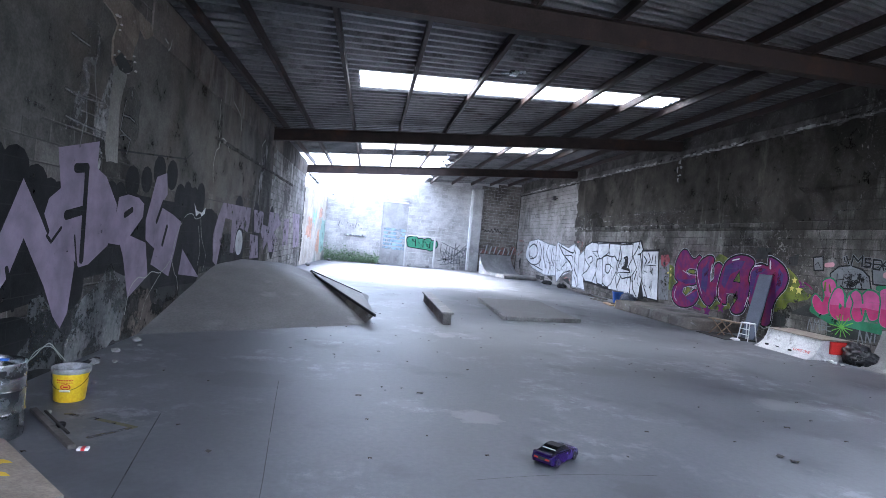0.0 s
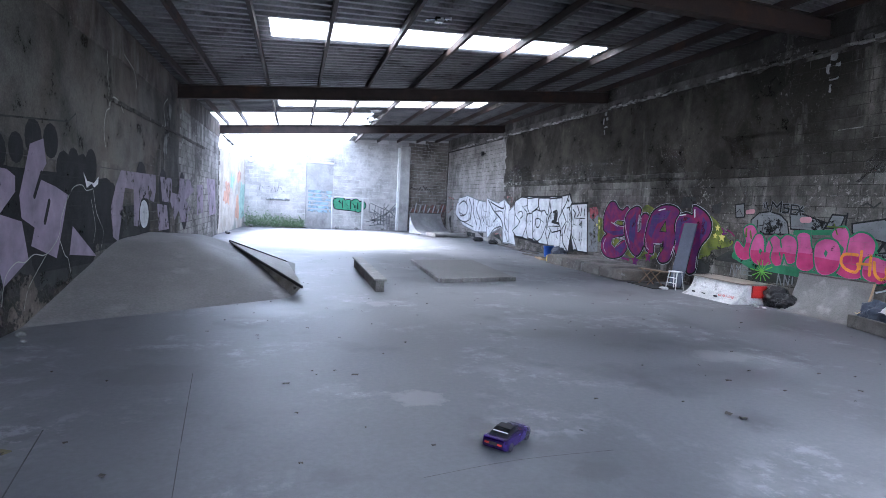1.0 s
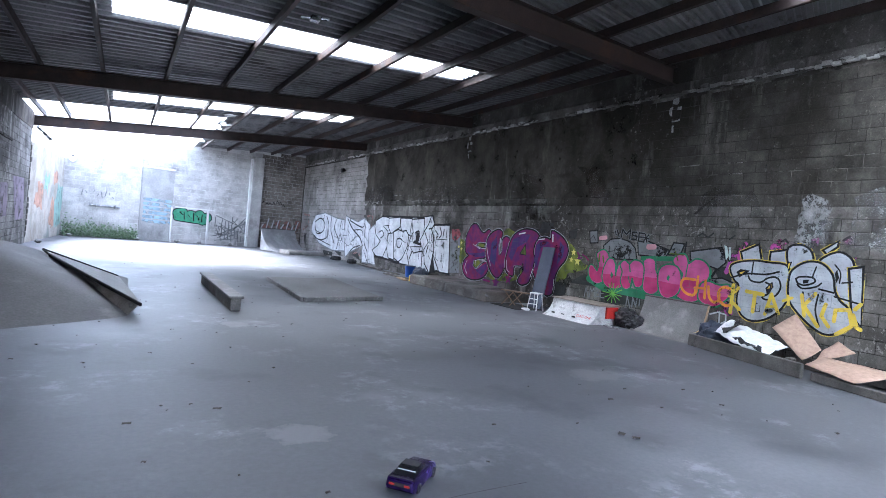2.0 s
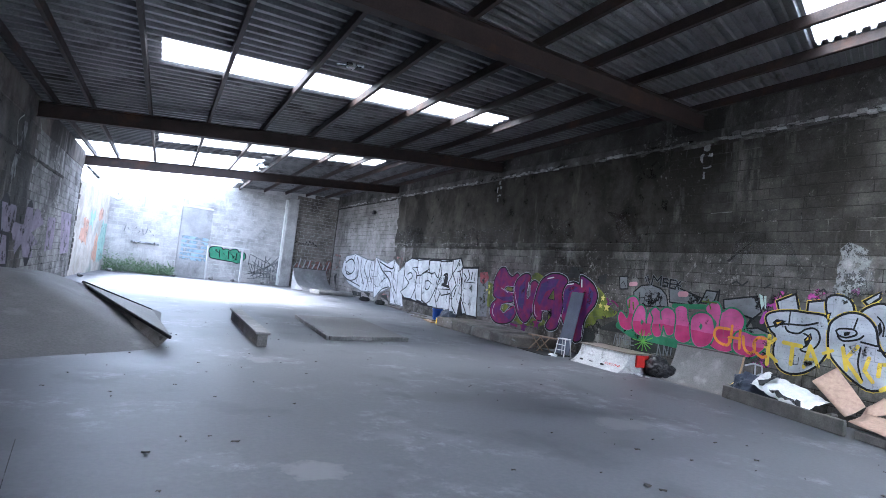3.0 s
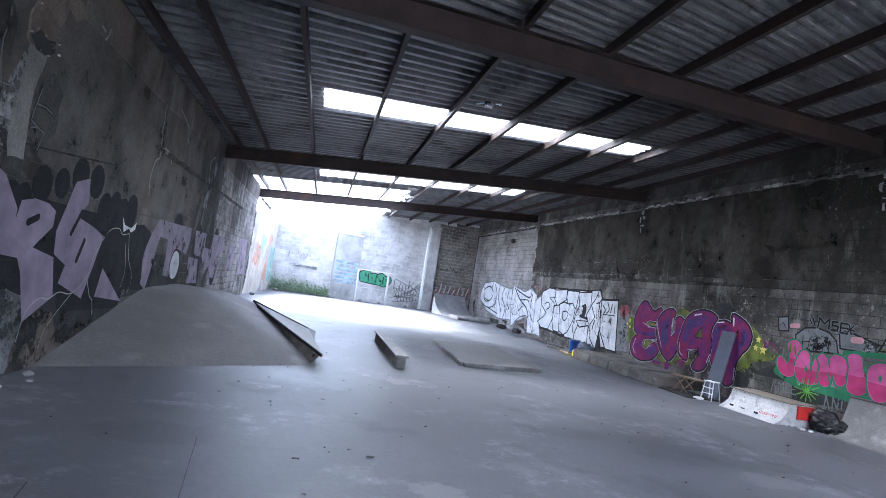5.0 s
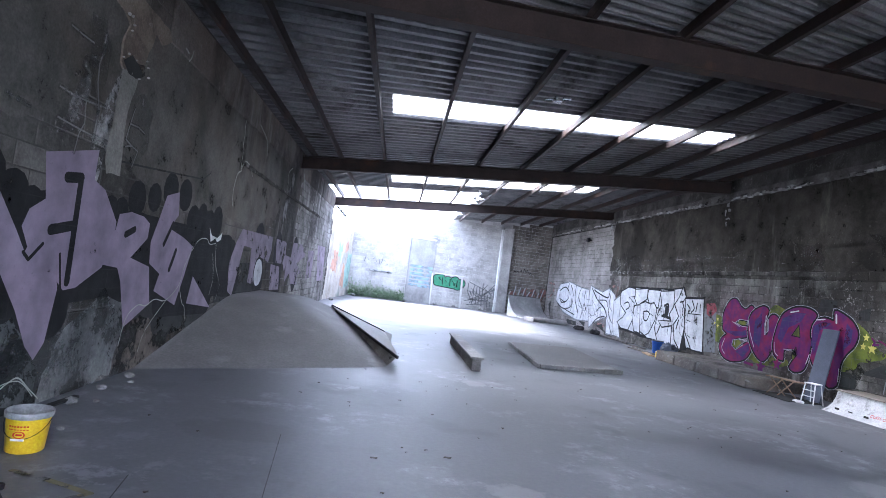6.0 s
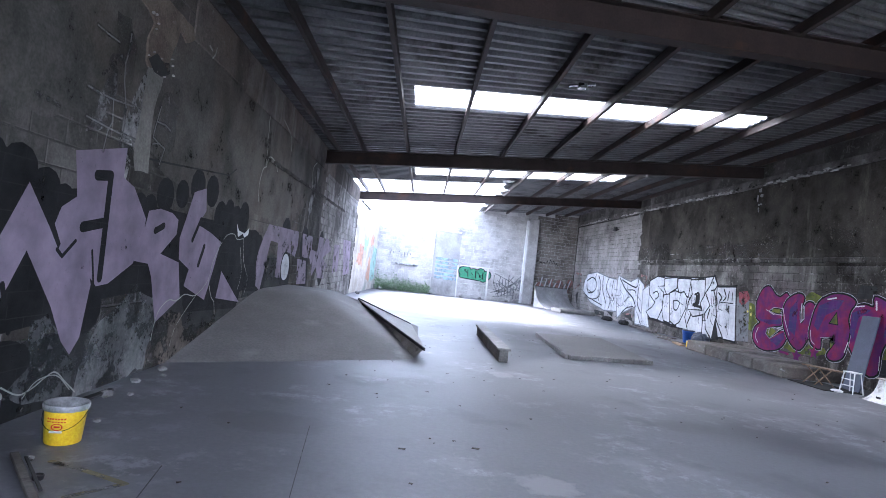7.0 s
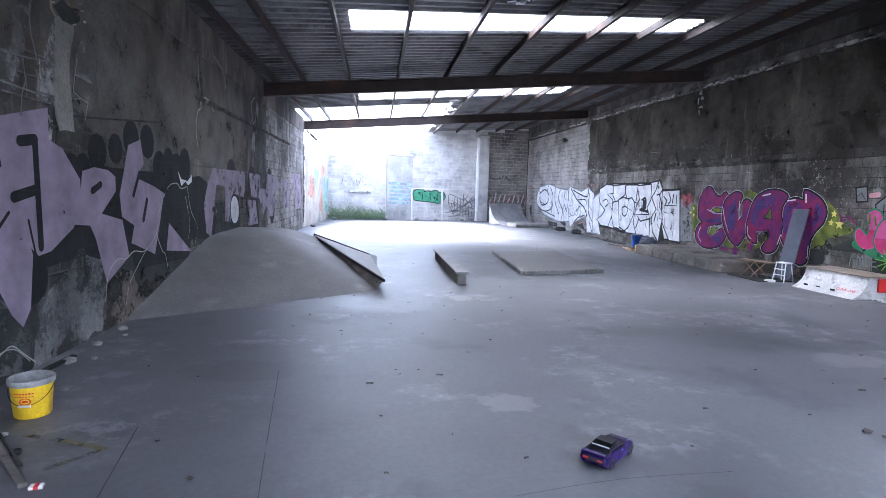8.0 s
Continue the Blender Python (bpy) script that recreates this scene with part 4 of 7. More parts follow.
sprayed(ev, curved([(12.61, 1), (12.64, 1.44), (12.51, 1.7), (12.22, 1.81), (11.95, 1.77), (11.95, 1.99), (11.68, 1.92), (11.43, 1.77), (11.29, 1.54), (11.36, 1.29), (11.55, 1.09), (11.68, 0.83), (11.73, 0.39), (12, 0.33), (11.94, 0.71), (11.88, 1.07), (11.83, 1.31), (12.04, 1.54), (12.21, 1.47), (12.29, 1.18), (12.36, 0.67)]), BUBBLE, G1)
sprayed(ev, curved([(13.76, 1.35), (13.67, 1.62), (13.5, 1.84), (13.12, 1.99), (12.71, 1.98), (12.46, 1.85), (12.59, 1.65), (12.63, 1.41), (12.56, 1.2), (12.6, 0.9), (12.71, 0.57), (12.99, 0.46), (13.18, 0.55), (13.01, 0.81), (13.06, 0.97), (13.4, 0.94), (13.42, 0.67), (13.71, 0.74), (13.82, 1.01)]), BUBBLE, G1)
layer(ev, "counter", "p_lime", [([(13.17, 1.32), (12.98, 1.56), (12.93, 1.3)], 0), ([(13.12, 0.88), (13.02, 1.03), (12.97, 0.89), (13.08, 0.71)], 0)], G3 + 0.002)
layer(ev, "counter_edge", "p_black", [([(13.19, 1.3), (12.98, 1.58), (12.91, 1.29), (13.18, 1.3)], 0.022), ([(13.13, 0.86), (13.01, 1.05), (12.95, 0.88), (13.09, 0.7), (13.13, 0.86)], 0.022)], G3 + 0.0028)
layer(ev, "shade", "p_purple", [([(15.93, 1.21), (15.72, 1.15), (15.07, 1.2), (14.92, 1.27), (14.89, 1.12), (15.36, 1.04), (15.79, 1.11)], 0), ([(15.3, 0.62), (14.95, 0.82), (14.76, 0.9), (14.72, 0.73), (14.97, 0.51)], 0), ([(14.59, 1.52), (14.34, 1.79), (14.29, 1.43), (14.32, 0.86), (14.59, 1.01)], 0), ([(13.57, 1.68), (13.12, 1.87), (12.79, 1.87), (12.93, 1.66), (13.32, 1.48), (13.53, 1.09), (13.67, 1.19)], 0), ([(12.53, 1.6), (12.23, 1.73), (12, 1.7), (12.14, 1.62), (12.33, 1.51), (12.44, 1.02), (12.55, 1.16)], 0), ([(11.59, 1.75), (11.42, 1.61), (11.44, 1.34), (11.64, 1.14), (11.61, 1.48)], 0)], G3 + 0.001)
layer(ev, "highlight", "p_white", [([(15.58, 1.44), (15.19, 1.32)], 0.014), ([(15.84, 0.91), (15.94, 0.66), (15.78, 0.48)], 0.014), ([(14.85, 1.5), (14.75, 1.22), (14.53, 0.84)], 0.016), ([(14.16, 1.7), (14.16, 1.46)], 0.03), ([(13.77, 1.07), (13.72, 0.83), (13.59, 0.75)], 0.014), ([(13.29, 1.86), (13.03, 1.91)], 0.035)], G3 + 0.004)
layer(ev, "highlight", "p_white", [([(12.44, 1.75), (12.2, 1.78)], 0.028), ([(11.89, 1.9), (11.87, 1.73)], 0.045), ([(15.35, 0.95), (15.37, 0.8)], 0.014), ([(12.57, 0.93), (12.65, 0.7)], 0.02), ([(11.69, 0.75), (11.69, 0.47)], 0.018)], G3 + 0.004)
layer(ev, "notch", "p_lime", [([(15.26, 1.49), (14.91, 1.48), (14.97, 1.38), (15.33, 1.39)], 0), ([(15.43, 0.91), (15.2, 0.96), (15.07, 0.89), (15.29, 0.71), (15.45, 0.77)], 0)], G3 + 0.002)
layer(ev, "notch_edge", "p_edge", [([(14.85, 1.52), (15.24, 1.52), (15.42, 1.42), (15.13, 1.34), (14.86, 1.34)], 0.014), ([(14.77, 0.94), (15.16, 0.99), (15.45, 0.92), (15.49, 0.77), (15.3, 0.67), (15, 0.84)], 0.014), ([(14.21, 1.51), (14.16, 1.21), (14.03, 1.33), (14.06, 1.63)], 0.014), ([(13.42, 0.94), (13.06, 0.97)], 0.014)], G3 + 0.003)
layer(ev, "star", "p_star", [star(16.29, 1.44, 0.07), star(16.43, 1.31, 0.06), star(16.26, 1.24, 0.07), star(10.92, 1.29, 0.12), star(11.08, 1.5, 0.09), star(11.14, 1.31, 0.08)], G1)
layer(ev, "small_mark", "p_magenta", [star(14.21, 0.37, 0.2), star(13.61, 0.55, 0.18), ([(10.94, 1.5), (10.86, 1.43), (10.91, 1.36), (10.78, 1.39)], 0.04), ([(10.77, 1.47), (10.64, 1.42), (10.55, 1.35)], 0.04), ([(14.87, 0.39), (14.53, 0.37)], 0.07)], G2)
layer(ev, "dark_ground", "p_grime", [([(11.69, 0.74), (11.2, 0.93), (11.05, 0.81), (11.26, 0.4), (11.68, 0.35)], 0), ([(11.33, 2.02), (11.02, 2.12), (11.05, 1.84), (11.31, 1.83)], 0), ([(12.48, 1.93), (12.37, 2.24), (11.92, 2.22), (11.89, 2), (12.18, 1.94)], 0)], G0 - 0.001)

# pink row of bubbles
ju = art(RIGHT, "pink bubble graffiti on a green ground over older grey lettering")
OLDER = (("older_outline", "p_black", 0.03), ("older_lettering", "p_grey", 0.0))
sprayed(ju, [(10.59, 2.04), (10.36, 2.07), (10.32, 1.8), (10.54, 1.78)], OLDER, G0)
sprayed(ju, [(10.06, 1.44), (10.1, 1.72), (9.9, 1.88), (9.63, 1.91), (9.36, 1.85), (9.19, 1.71), (9.13, 1.49)], OLDER, G0)
sprayed(ju, [(9.12, 1.88), (8.95, 1.91), (8.31, 1.73), (8.39, 1.59), (9.07, 1.6)], OLDER, G0)
sprayed(ju, [(8.3, 1.66), (8.2, 1.89), (7.97, 1.88), (8.04, 1.67)], OLDER, G0)
sprayed(ju, [(7.79, 1.74), (7.14, 1.86), (7.04, 1.6), (7.18, 1.47), (7.77, 1.6)], OLDER, G0)
sprayed(ju, [(7.31, 1.24), (7.07, 1.28), (6.87, 1.22), (6.81, 1.05), (6.88, 0.87), (7.01, 0.92), (7.25, 1.1)], OLDER, G0)
layer(ju, "older_line", "p_black", [([(9.93, 1.73), (9.92, 1.49)], 0.018), ([(9.95, 1.6), (9.76, 1.63)], 0.016), ([(9.76, 1.72), (9.79, 1.46), (9.65, 1.44), (9.65, 1.64), (9.75, 1.68)], 0.016), ([(9.58, 1.75), (9.58, 1.45)], 0.018), ([(9.46, 1.48), (9.43, 1.7), (9.31, 1.49)], 0.018), ([(9.32, 1.7), (9.33, 1.47)], 0.016)], G0 + 0.005)
layer(ju, "older_line", "p_black", [([(10.54, 1.88), (10.46, 1.95), (10.36, 1.82)], 0.014), ([(7.02, 1.9), (7.04, 1.74), (6.96, 1.62), (6.96, 1.87)], 0.025), ([(7.21, 1.43), (7.28, 1.3)], 0.05), ([(7.91, 1.93), (7.93, 1.67)], 0.035)], G0 + 0.005)
layer(ju, "pale_spike", "p_mint", [([(7.09, 1.92), (7.03, 1.9), (6.98, 1.73), (7.03, 1.64)], 0), ([(7, 1.89), (6.95, 1.89), (6.94, 1.69), (6.96, 1.64)], 0)], G0 + 0.006)
layer(ju, "background", "p_green", [([(10.49, 0.91), (9.99, 0.74), (8.82, 0.76), (8.39, 0.72), (7.61, 0.73)], 0.16), ([(8.96, 1.52), (8.21, 1.57)], 0.1), ([(9.93, 0.73), (8.81, 0.7)], 0.12), ([(7.53, 1.47), (7.33, 1.42), (7.31, 1.28)], 0.06)], G1)
PINK = (("edge", "p_green", 0.035), ("fill", "p_pink_pale", 0.0))
sprayed(ju, curved([(10.27, 1.54), (10.08, 1.62), (9.93, 1.5), (9.91, 1.2), (10.0, 0.93), (10.21, 0.83), (10.4, 0.9), (10.51, 1.09), (10.45, 1.24), (10.33, 1.18), (10.23, 1.1), (10.19, 1.25), (10.25, 1.41)]), PINK, G1 + 0.003)
sprayed(ju, torn(below(curved([(10.27, 1.54), (10.08, 1.62), (9.93, 1.5), (9.91, 1.2), (10.0, 0.93), (10.21, 0.83), (10.4, 0.9), (10.51, 1.09), (10.45, 1.24), (10.33, 1.18), (10.23, 1.1), (10.19, 1.25), (10.25, 1.41)]), 1.23), 0.03, 0.06, 5), (("shade", "p_pink", -0.012),), G1 + 0.003)
sprayed(ju, curved([(10.04, 0.96), (10.03, 1.18), (9.93, 1.4), (9.79, 1.43), (9.7, 1.29), (9.66, 1.08), (9.6, 1.28), (9.53, 1.37), (9.4, 1.29), (9.37, 1.06), (9.47, 0.83), (9.71, 0.77), (9.91, 0.8)]), PINK, G1 + 0.003)
sprayed(ju, torn(below(curved([(10.04, 0.96), (10.03, 1.18), (9.93, 1.4), (9.79, 1.43), (9.7, 1.29), (9.66, 1.08), (9.6, 1.28), (9.53, 1.37), (9.4, 1.29), (9.37, 1.06), (9.47, 0.83), (9.71, 0.77), (9.91, 0.8)]), 1.08), 0.03, 0.06, 5), (("shade", "p_pink", -0.012),), G1 + 0.003)
sprayed(ju, curved([(9.54, 1.33), (9.43, 1.43), (9.29, 1.35), (9.17, 1.45), (8.98, 1.42), (8.87, 1.26), (8.85, 1.07), (8.93, 0.91), (9.07, 0.89), (9.17, 1.05), (9.22, 0.85), (9.38, 0.81), (9.49, 0.97), (9.46, 1.18)]), PINK, G1 + 0.003)
sprayed(ju, torn(below(curved([(9.54, 1.33), (9.43, 1.43), (9.29, 1.35), (9.17, 1.45), (8.98, 1.42), (8.87, 1.26), (8.85, 1.07), (8.93, 0.91), (9.07, 0.89), (9.17, 1.05), (9.22, 0.85), (9.38, 0.81), (9.49, 0.97), (9.46, 1.18)]), 1.11), 0.03, 0.06, 5), (("shade", "p_pink", -0.012),), G1 + 0.003)
sprayed(ju, curved([(8.9, 1.46), (8.78, 1.53), (8.63, 1.49), (8.59, 1.31), (8.52, 1.15), (8.47, 0.92), (8.57, 0.8), (8.75, 0.79), (8.86, 0.88), (8.86, 1.08), (8.86, 1.28)]), PINK, G1 + 0.003)
sprayed(ju, torn(below(curved([(8.9, 1.46), (8.78, 1.53), (8.63, 1.49), (8.59, 1.31), (8.52, 1.15), (8.47, 0.92), (8.57, 0.8), (8.75, 0.79), (8.86, 0.88), (8.86, 1.08), (8.86, 1.28)]), 1.14), 0.03, 0.06, 5), (("shade", "p_pink", -0.012),), G1 + 0.003)
sprayed(ju, curved([(8.01, 0.86), (7.97, 1.1), (7.9, 1.28), (8.02, 1.39), (8.16, 1.51), (8.11, 1.63), (7.94, 1.68), (7.86, 1.6), (7.81, 1.49), (7.66, 1.59), (7.48, 1.57), (7.35, 1.44), (7.35, 1.27), (7.41, 1.15), (7.48, 1), (7.53, 0.81), (7.73, 0.75), (7.92, 0.79)]), PINK, G1 + 0.003)
sprayed(ju, torn(below(curved([(8.01, 0.86), (7.97, 1.1), (7.9, 1.28), (8.02, 1.39), (8.16, 1.51), (8.11, 1.63), (7.94, 1.68), (7.86, 1.6), (7.81, 1.49), (7.66, 1.59), (7.48, 1.57), (7.35, 1.44), (7.35, 1.27), (7.41, 1.15), (7.48, 1), (7.53, 0.81), (7.73, 0.75), (7.92, 0.79)]), 1.19), 0.03, 0.06, 5), (("shade", "p_pink", -0.012),), G1 + 0.003)
sprayed(ju, curved([(8.49, 1.24), (8.42, 1.38), (8.24, 1.44), (8.05, 1.39), (7.96, 1.21), (7.96, 0.98), (8.04, 0.84), (8.21, 0.76), (8.37, 0.79), (8.46, 0.96)]), PINK, G1 + 0.003)
sprayed(ju, torn(below(curved([(8.49, 1.24), (8.42, 1.38), (8.24, 1.44), (8.05, 1.39), (7.96, 1.21), (7.96, 0.98), (8.04, 0.84), (8.21, 0.76), (8.37, 0.79), (8.46, 0.96)]), 1.08), 0.03, 0.06, 5), (("shade", "p_pink", -0.012),), G1 + 0.003)
sprayed(ju, curved([(7.51, 0.85), (7.49, 1.11), (7.34, 1.19), (7.11, 1.14), (6.92, 1.17), (6.87, 1.04), (6.96, 0.89), (7.13, 0.75), (7.34, 0.75)]), PINK, G1 + 0.003)
sprayed(ju, torn(below(curved([(7.51, 0.85), (7.49, 1.11), (7.34, 1.19), (7.11, 1.14), (6.92, 1.17), (6.87, 1.04), (6.96, 0.89), (7.13, 0.75), (7.34, 0.75)]), 0.96), 0.03, 0.06, 5), (("shade", "p_pink", -0.012),), G1 + 0.003)
layer(ju, "notch", "p_green", [([(9.68, 1.33), (9.65, 1.07)], 0.045), ([(9.17, 1.05), (9.2, 0.86)], 0.045), ([(9.29, 1.35), (9.25, 1.2)], 0.035), ([(7.82, 1.49), (7.84, 1.33), (7.84, 1.18)], 0.025)], G3 + 0.002)
layer(ju, "counter", "p_green", [([(9.79, 1.14), (9.72, 1.08), (9.76, 0.99), (9.81, 1.05)], 0), ([(8.26, 1.24), (8.21, 1.19), (8.24, 1.09), (8.29, 1.16)], 0), ([(9.28, 1.08), (9.24, 0.96)], 0.03)], G3 + 0.002)
layer(ju, "pink_spot", "p_pale_spot", [([(10.23, 1.9), (10.07, 1.92)], 0.1), ([(8.83, 1.78), (8.68, 1.79)], 0.12)], G1 + 0.001)
layer(ju, "green_burst", "p_burst", [([(9.69 + 0.3 * math.cos(a), 0.64 + 0.24 * math.sin(a)), (9.69 - 0.26 * math.cos(a), 0.64 - 0.2 * math.sin(a))], 0.022) for a in (0.1, 0.6, 1.1, 1.6, 2.1, 2.6)], G3)
layer(ju, "yellow_touch", "p_lime", [([(10.2, 1.52), (10.2, 1.36)], 0.05), ([(10.09, 1.48), (10.05, 1.33)], 0.04), ([(8.27, 1.68), (7.94, 1.67)], 0.03), ([(8.14, 1.73), (8.06, 1.54)], 0.025), ([(9.75, 0.9), (9.76, 0.77)], 0.03)], G3)
mk = art(RIGHT, "black marker lettering sprayed above the pink bubbles")
layer(mk, "edge", "p_grey", [([(9.61, 1.93), (9.58, 2.13), (9.46, 2.02), (9.36, 2.13), (9.36, 1.93)], 0.06), ([(9.18, 2.08), (9.3, 2.08), (9.28, 2.01), (9.16, 1.99), (9.18, 1.92), (9.31, 1.92)], 0.06), ([(8.97, 2.06), (9.11, 2.07), (9.11, 1.89), (8.96, 1.88)], 0.06), ([(9.11, 1.98), (9, 1.98)], 0.055), ([(8.94, 2.05), (8.88, 1.88)], 0.055), ([(8.99, 1.98), (8.83, 1.95)], 0.055), ([(8.85, 2.04), (8.97, 1.9)], 0.055), ([(9.74, 2.11), (9.67, 1.96)], 0.055), ([(9.8, 2.09), (9.76, 2)], 0.065)], G2 - 0.002)
layer(mk, "mark", "p_black", [([(9.61, 1.93), (9.58, 2.13), (9.46, 2.02), (9.36, 2.13), (9.36, 1.93)], 0.035), ([(9.18, 2.08), (9.3, 2.08), (9.28, 2.01), (9.16, 1.99), (9.18, 1.92), (9.31, 1.92)], 0.035), ([(8.97, 2.06), (9.11, 2.07), (9.11, 1.89), (8.96, 1.88)], 0.035), ([(9.11, 1.98), (9, 1.98)], 0.03), ([(8.94, 2.05), (8.88, 1.88)], 0.03), ([(8.99, 1.98), (8.83, 1.95)], 0.03), ([(8.85, 2.04), (8.97, 1.9)], 0.03), ([(9.74, 2.11), (9.67, 1.96)], 0.03), ([(9.8, 2.09), (9.76, 2)], 0.025)], G2)
layer(mk, "low_mark", "p_grey", [([(10.58, 0.45), (10.55, 0.68), (10.44, 0.46)], 0.025), ([(10.4, 0.47), (10.41, 0.69), (10.34, 0.6), (10.29, 0.7), (10.25, 0.49)], 0.025), ([(10.23, 0.71), (10.2, 0.5), (10.09, 0.53), (10.11, 0.61), (10.2, 0.6), (10.13, 0.67), (10.22, 0.71)], 0.025), ([(9.97, 0.72), (10.08, 0.72), (10.06, 0.51), (9.95, 0.51)], 0.025), ([(10.06, 0.6), (9.98, 0.61)], 0.022), ([(9.29, 0.41), (9.27, 0.64), (9.18, 0.42)], 0.03)], G0)
layer(mk, "low_mark", "p_grey", [([(9.12, 0.43), (9.12, 0.64), (9.02, 0.45), (9, 0.63)], 0.03), ([(8.93, 0.42), (8.93, 0.62)], 0.03)], G0)
ch = art(RIGHT, "loose orange and yellow sprayed scrawl across older pieces")
layer(ch, "orange", "p_orange", [([(7.63, 1.2), (7.83, 1.2), (7.91, 1.15), (7.92, 1.03), (7.81, 0.92), (7.64, 0.89), (7.59, 0.97), (7.61, 1.04)], 0.055), ([(7.56, 1.27), (7.57, 0.96)], 0.055), ([(7.39, 1.21), (7.38, 0.87)], 0.055), ([(7.58, 1.05), (7.39, 1.05)], 0.05), ([(7.32, 1.1), (7.28, 0.9), (7.18, 0.82), (7.09, 0.86), (7.08, 0.99)], 0.055), ([(6.88, 1.12), (7.02, 1.12), (7.1, 1.01), (7.06, 0.87), (6.94, 0.79), (6.85, 0.81)], 0.055)], G3 + 0.006)

# silver lettering, near
s3 = art(RIGHT, "large silver lettering outlined in black and yellow")
SILVER_COAT = (("yellow_edge", "p_yellow_edge", 0.05), ("outline", "p_black", 0.036), ("fill", "p_silver_near", 0.0))
sprayed(s3, [(6.73, 1.81), (6.44, 1.95), (6.36, 1.65), (6.67, 1.62)], SILVER_COAT, G1)
sprayed(s3, [(6.19, 1.84), (5.93, 1.89), (5.93, 1.61), (6.2, 1.61)], SILVER_COAT, G1)
sprayed(s3, curved([(5.9, 1.94), (5.71, 1.99), (5.57, 1.92), (5.51, 1.77), (5.56, 1.67), (5.78, 1.56), (5.88, 1.69)]), SILVER_COAT, G1)
sprayed(s3, [(5.34, 1.94), (5.16, 2.08), (5.17, 2.02), (5.3, 1.9)], SILVER_COAT, G1)
sprayed(s3, curved([(6.91, 1.5), (6.8, 1.6), (6.49, 1.66), (6.21, 1.65), (5.95, 1.64), (5.87, 1.54), (5.82, 1.33), (5.85, 1.09), (5.97, 0.86), (6.18, 0.68), (6.42, 0.61), (6.61, 0.68), (6.72, 0.9), (6.71, 1.2), (6.81, 1.3)]), SILVER_COAT, G1)
sprayed(s3, curved([(5.39, 1.7), (5.29, 1.84), (5.1, 1.91), (4.93, 1.79), (4.89, 1.54), (4.89, 1.29), (4.92, 1.03), (5.12, 1.12), (5.21, 1.41)]), SILVER_COAT, G1)
sprayed(s3, [(4.94, 1.66), (4.78, 1.7), (4.72, 0.82), (4.84, 0.96)], SILVER_COAT, G1)
sprayed(s3, curved([(5.83, 1.46), (5.75, 1.61), (5.56, 1.72), (5.35, 1.7), (5.19, 1.53), (5.14, 1.29), (5.04, 1.13), (4.92, 1.03), (4.87, 0.78), (5.15, 0.6), (5.4, 0.68), (5.66, 0.89), (5.81, 1.1)]), SILVER_COAT, G1)
layer(s3, "line", "p_black", [([(6.56, 1.39), (6.5, 1.31), (6.33, 1.3), (6.22, 1.38), (6.1, 1.42), (6.01, 1.38), (5.97, 1.25), (6.03, 1.11), (6.17, 1.01), (6.27, 1.04), (6.16, 1.13), (6.14, 1.26), (6.23, 1.31)], 0.032), ([(6.49, 1.65), (6.5, 1.42)], 0.025), ([(6.87, 1.33), (6.58, 1.43), (6.25, 1.45), (6.02, 1.52)], 0.032), ([(5.73, 1.43), (5.67, 1.47), (5.48, 1.48), (5.43, 1.41), (5.57, 1.34), (5.69, 1.36), (5.73, 1.43)], 0.03), ([(5.7, 1.34), (5.61, 1.28), (5.41, 1.33), (5.33, 1.4)], 0.03), ([(5.43, 1.66), (5.47, 1.5)], 0.025)], G3 + 0.002)
layer(s3, "line", "p_black", [([(5.36, 1.3), (5.14, 1.27)], 0.03), ([(5.6, 1.22), (5.55, 1), (5.4, 0.76)], 0.028), ([(5.36, 1.21), (5.38, 0.95), (5.3, 0.7)], 0.028), ([(5.16, 1.72), (5.07, 1.6), (5.07, 1.43)], 0.022), ([(5.03, 1.44), (4.89, 1.47)], 0.025), ([(5.12, 1.21), (4.74, 1.14)], 0.028)], G3 + 0.002)
layer(s3, "dark_gap", "p_black", [([(6.79, 1.44), (6.72, 1.5), (6.54, 1.49), (6.73, 1.34)], 0), ([(6.23, 1.21), (6.12, 1.34), (6.09, 1.24), (6.19, 1.09)], 0), ([(5.91, 1.69), (5.82, 1.72), (5.87, 1.54)], 0), ([(5.62, 1.42), (5.52, 1.44), (5.54, 1.38), (5.61, 1.36)], 0), ([(5.15, 1.59), (5.12, 1.65), (5.08, 1.51), (5.12, 1.42)], 0)], G3 + 0.003)
layer(s3, "yellow_gap", "p_yellow", [([(6.2, 1.2), (6.14, 1.3), (6.11, 1.23)], 0), ([(5.89, 1.67), (5.85, 1.69), (5.87, 1.58)], 0), ([(6.73, 1.44), (6.63, 1.47), (6.7, 1.4)], 0)], G3 + 0.004)
layer(s3, "face_mark", "p_black", [([(6.41, 0.91), (6.34, 0.92)], 0.012), ([(6.37, 0.95), (6.36, 0.78)], 0.012), ([(6.42, 0.85), (6.39, 0.76), (6.29, 0.78), (6.29, 0.89)], 0.012)], G3 + 0.003)
layer(ch, "yellow", "p_yellow_tag", [([(6.82, 1.19), (6.83, 0.68)], 0.07), ([(6.88, 0.98), (6.71, 1.15)], 0.06), ([(6.83, 0.89), (6.66, 0.76)], 0.06), ([(6.56, 1.11), (6.26, 1.09)], 0.07), ([(6.4, 1.1), (6.41, 0.76)], 0.07), ([(6.19, 0.75), (6.11, 1.12), (5.96, 0.79)], 0.06)], G3 + 0.007)
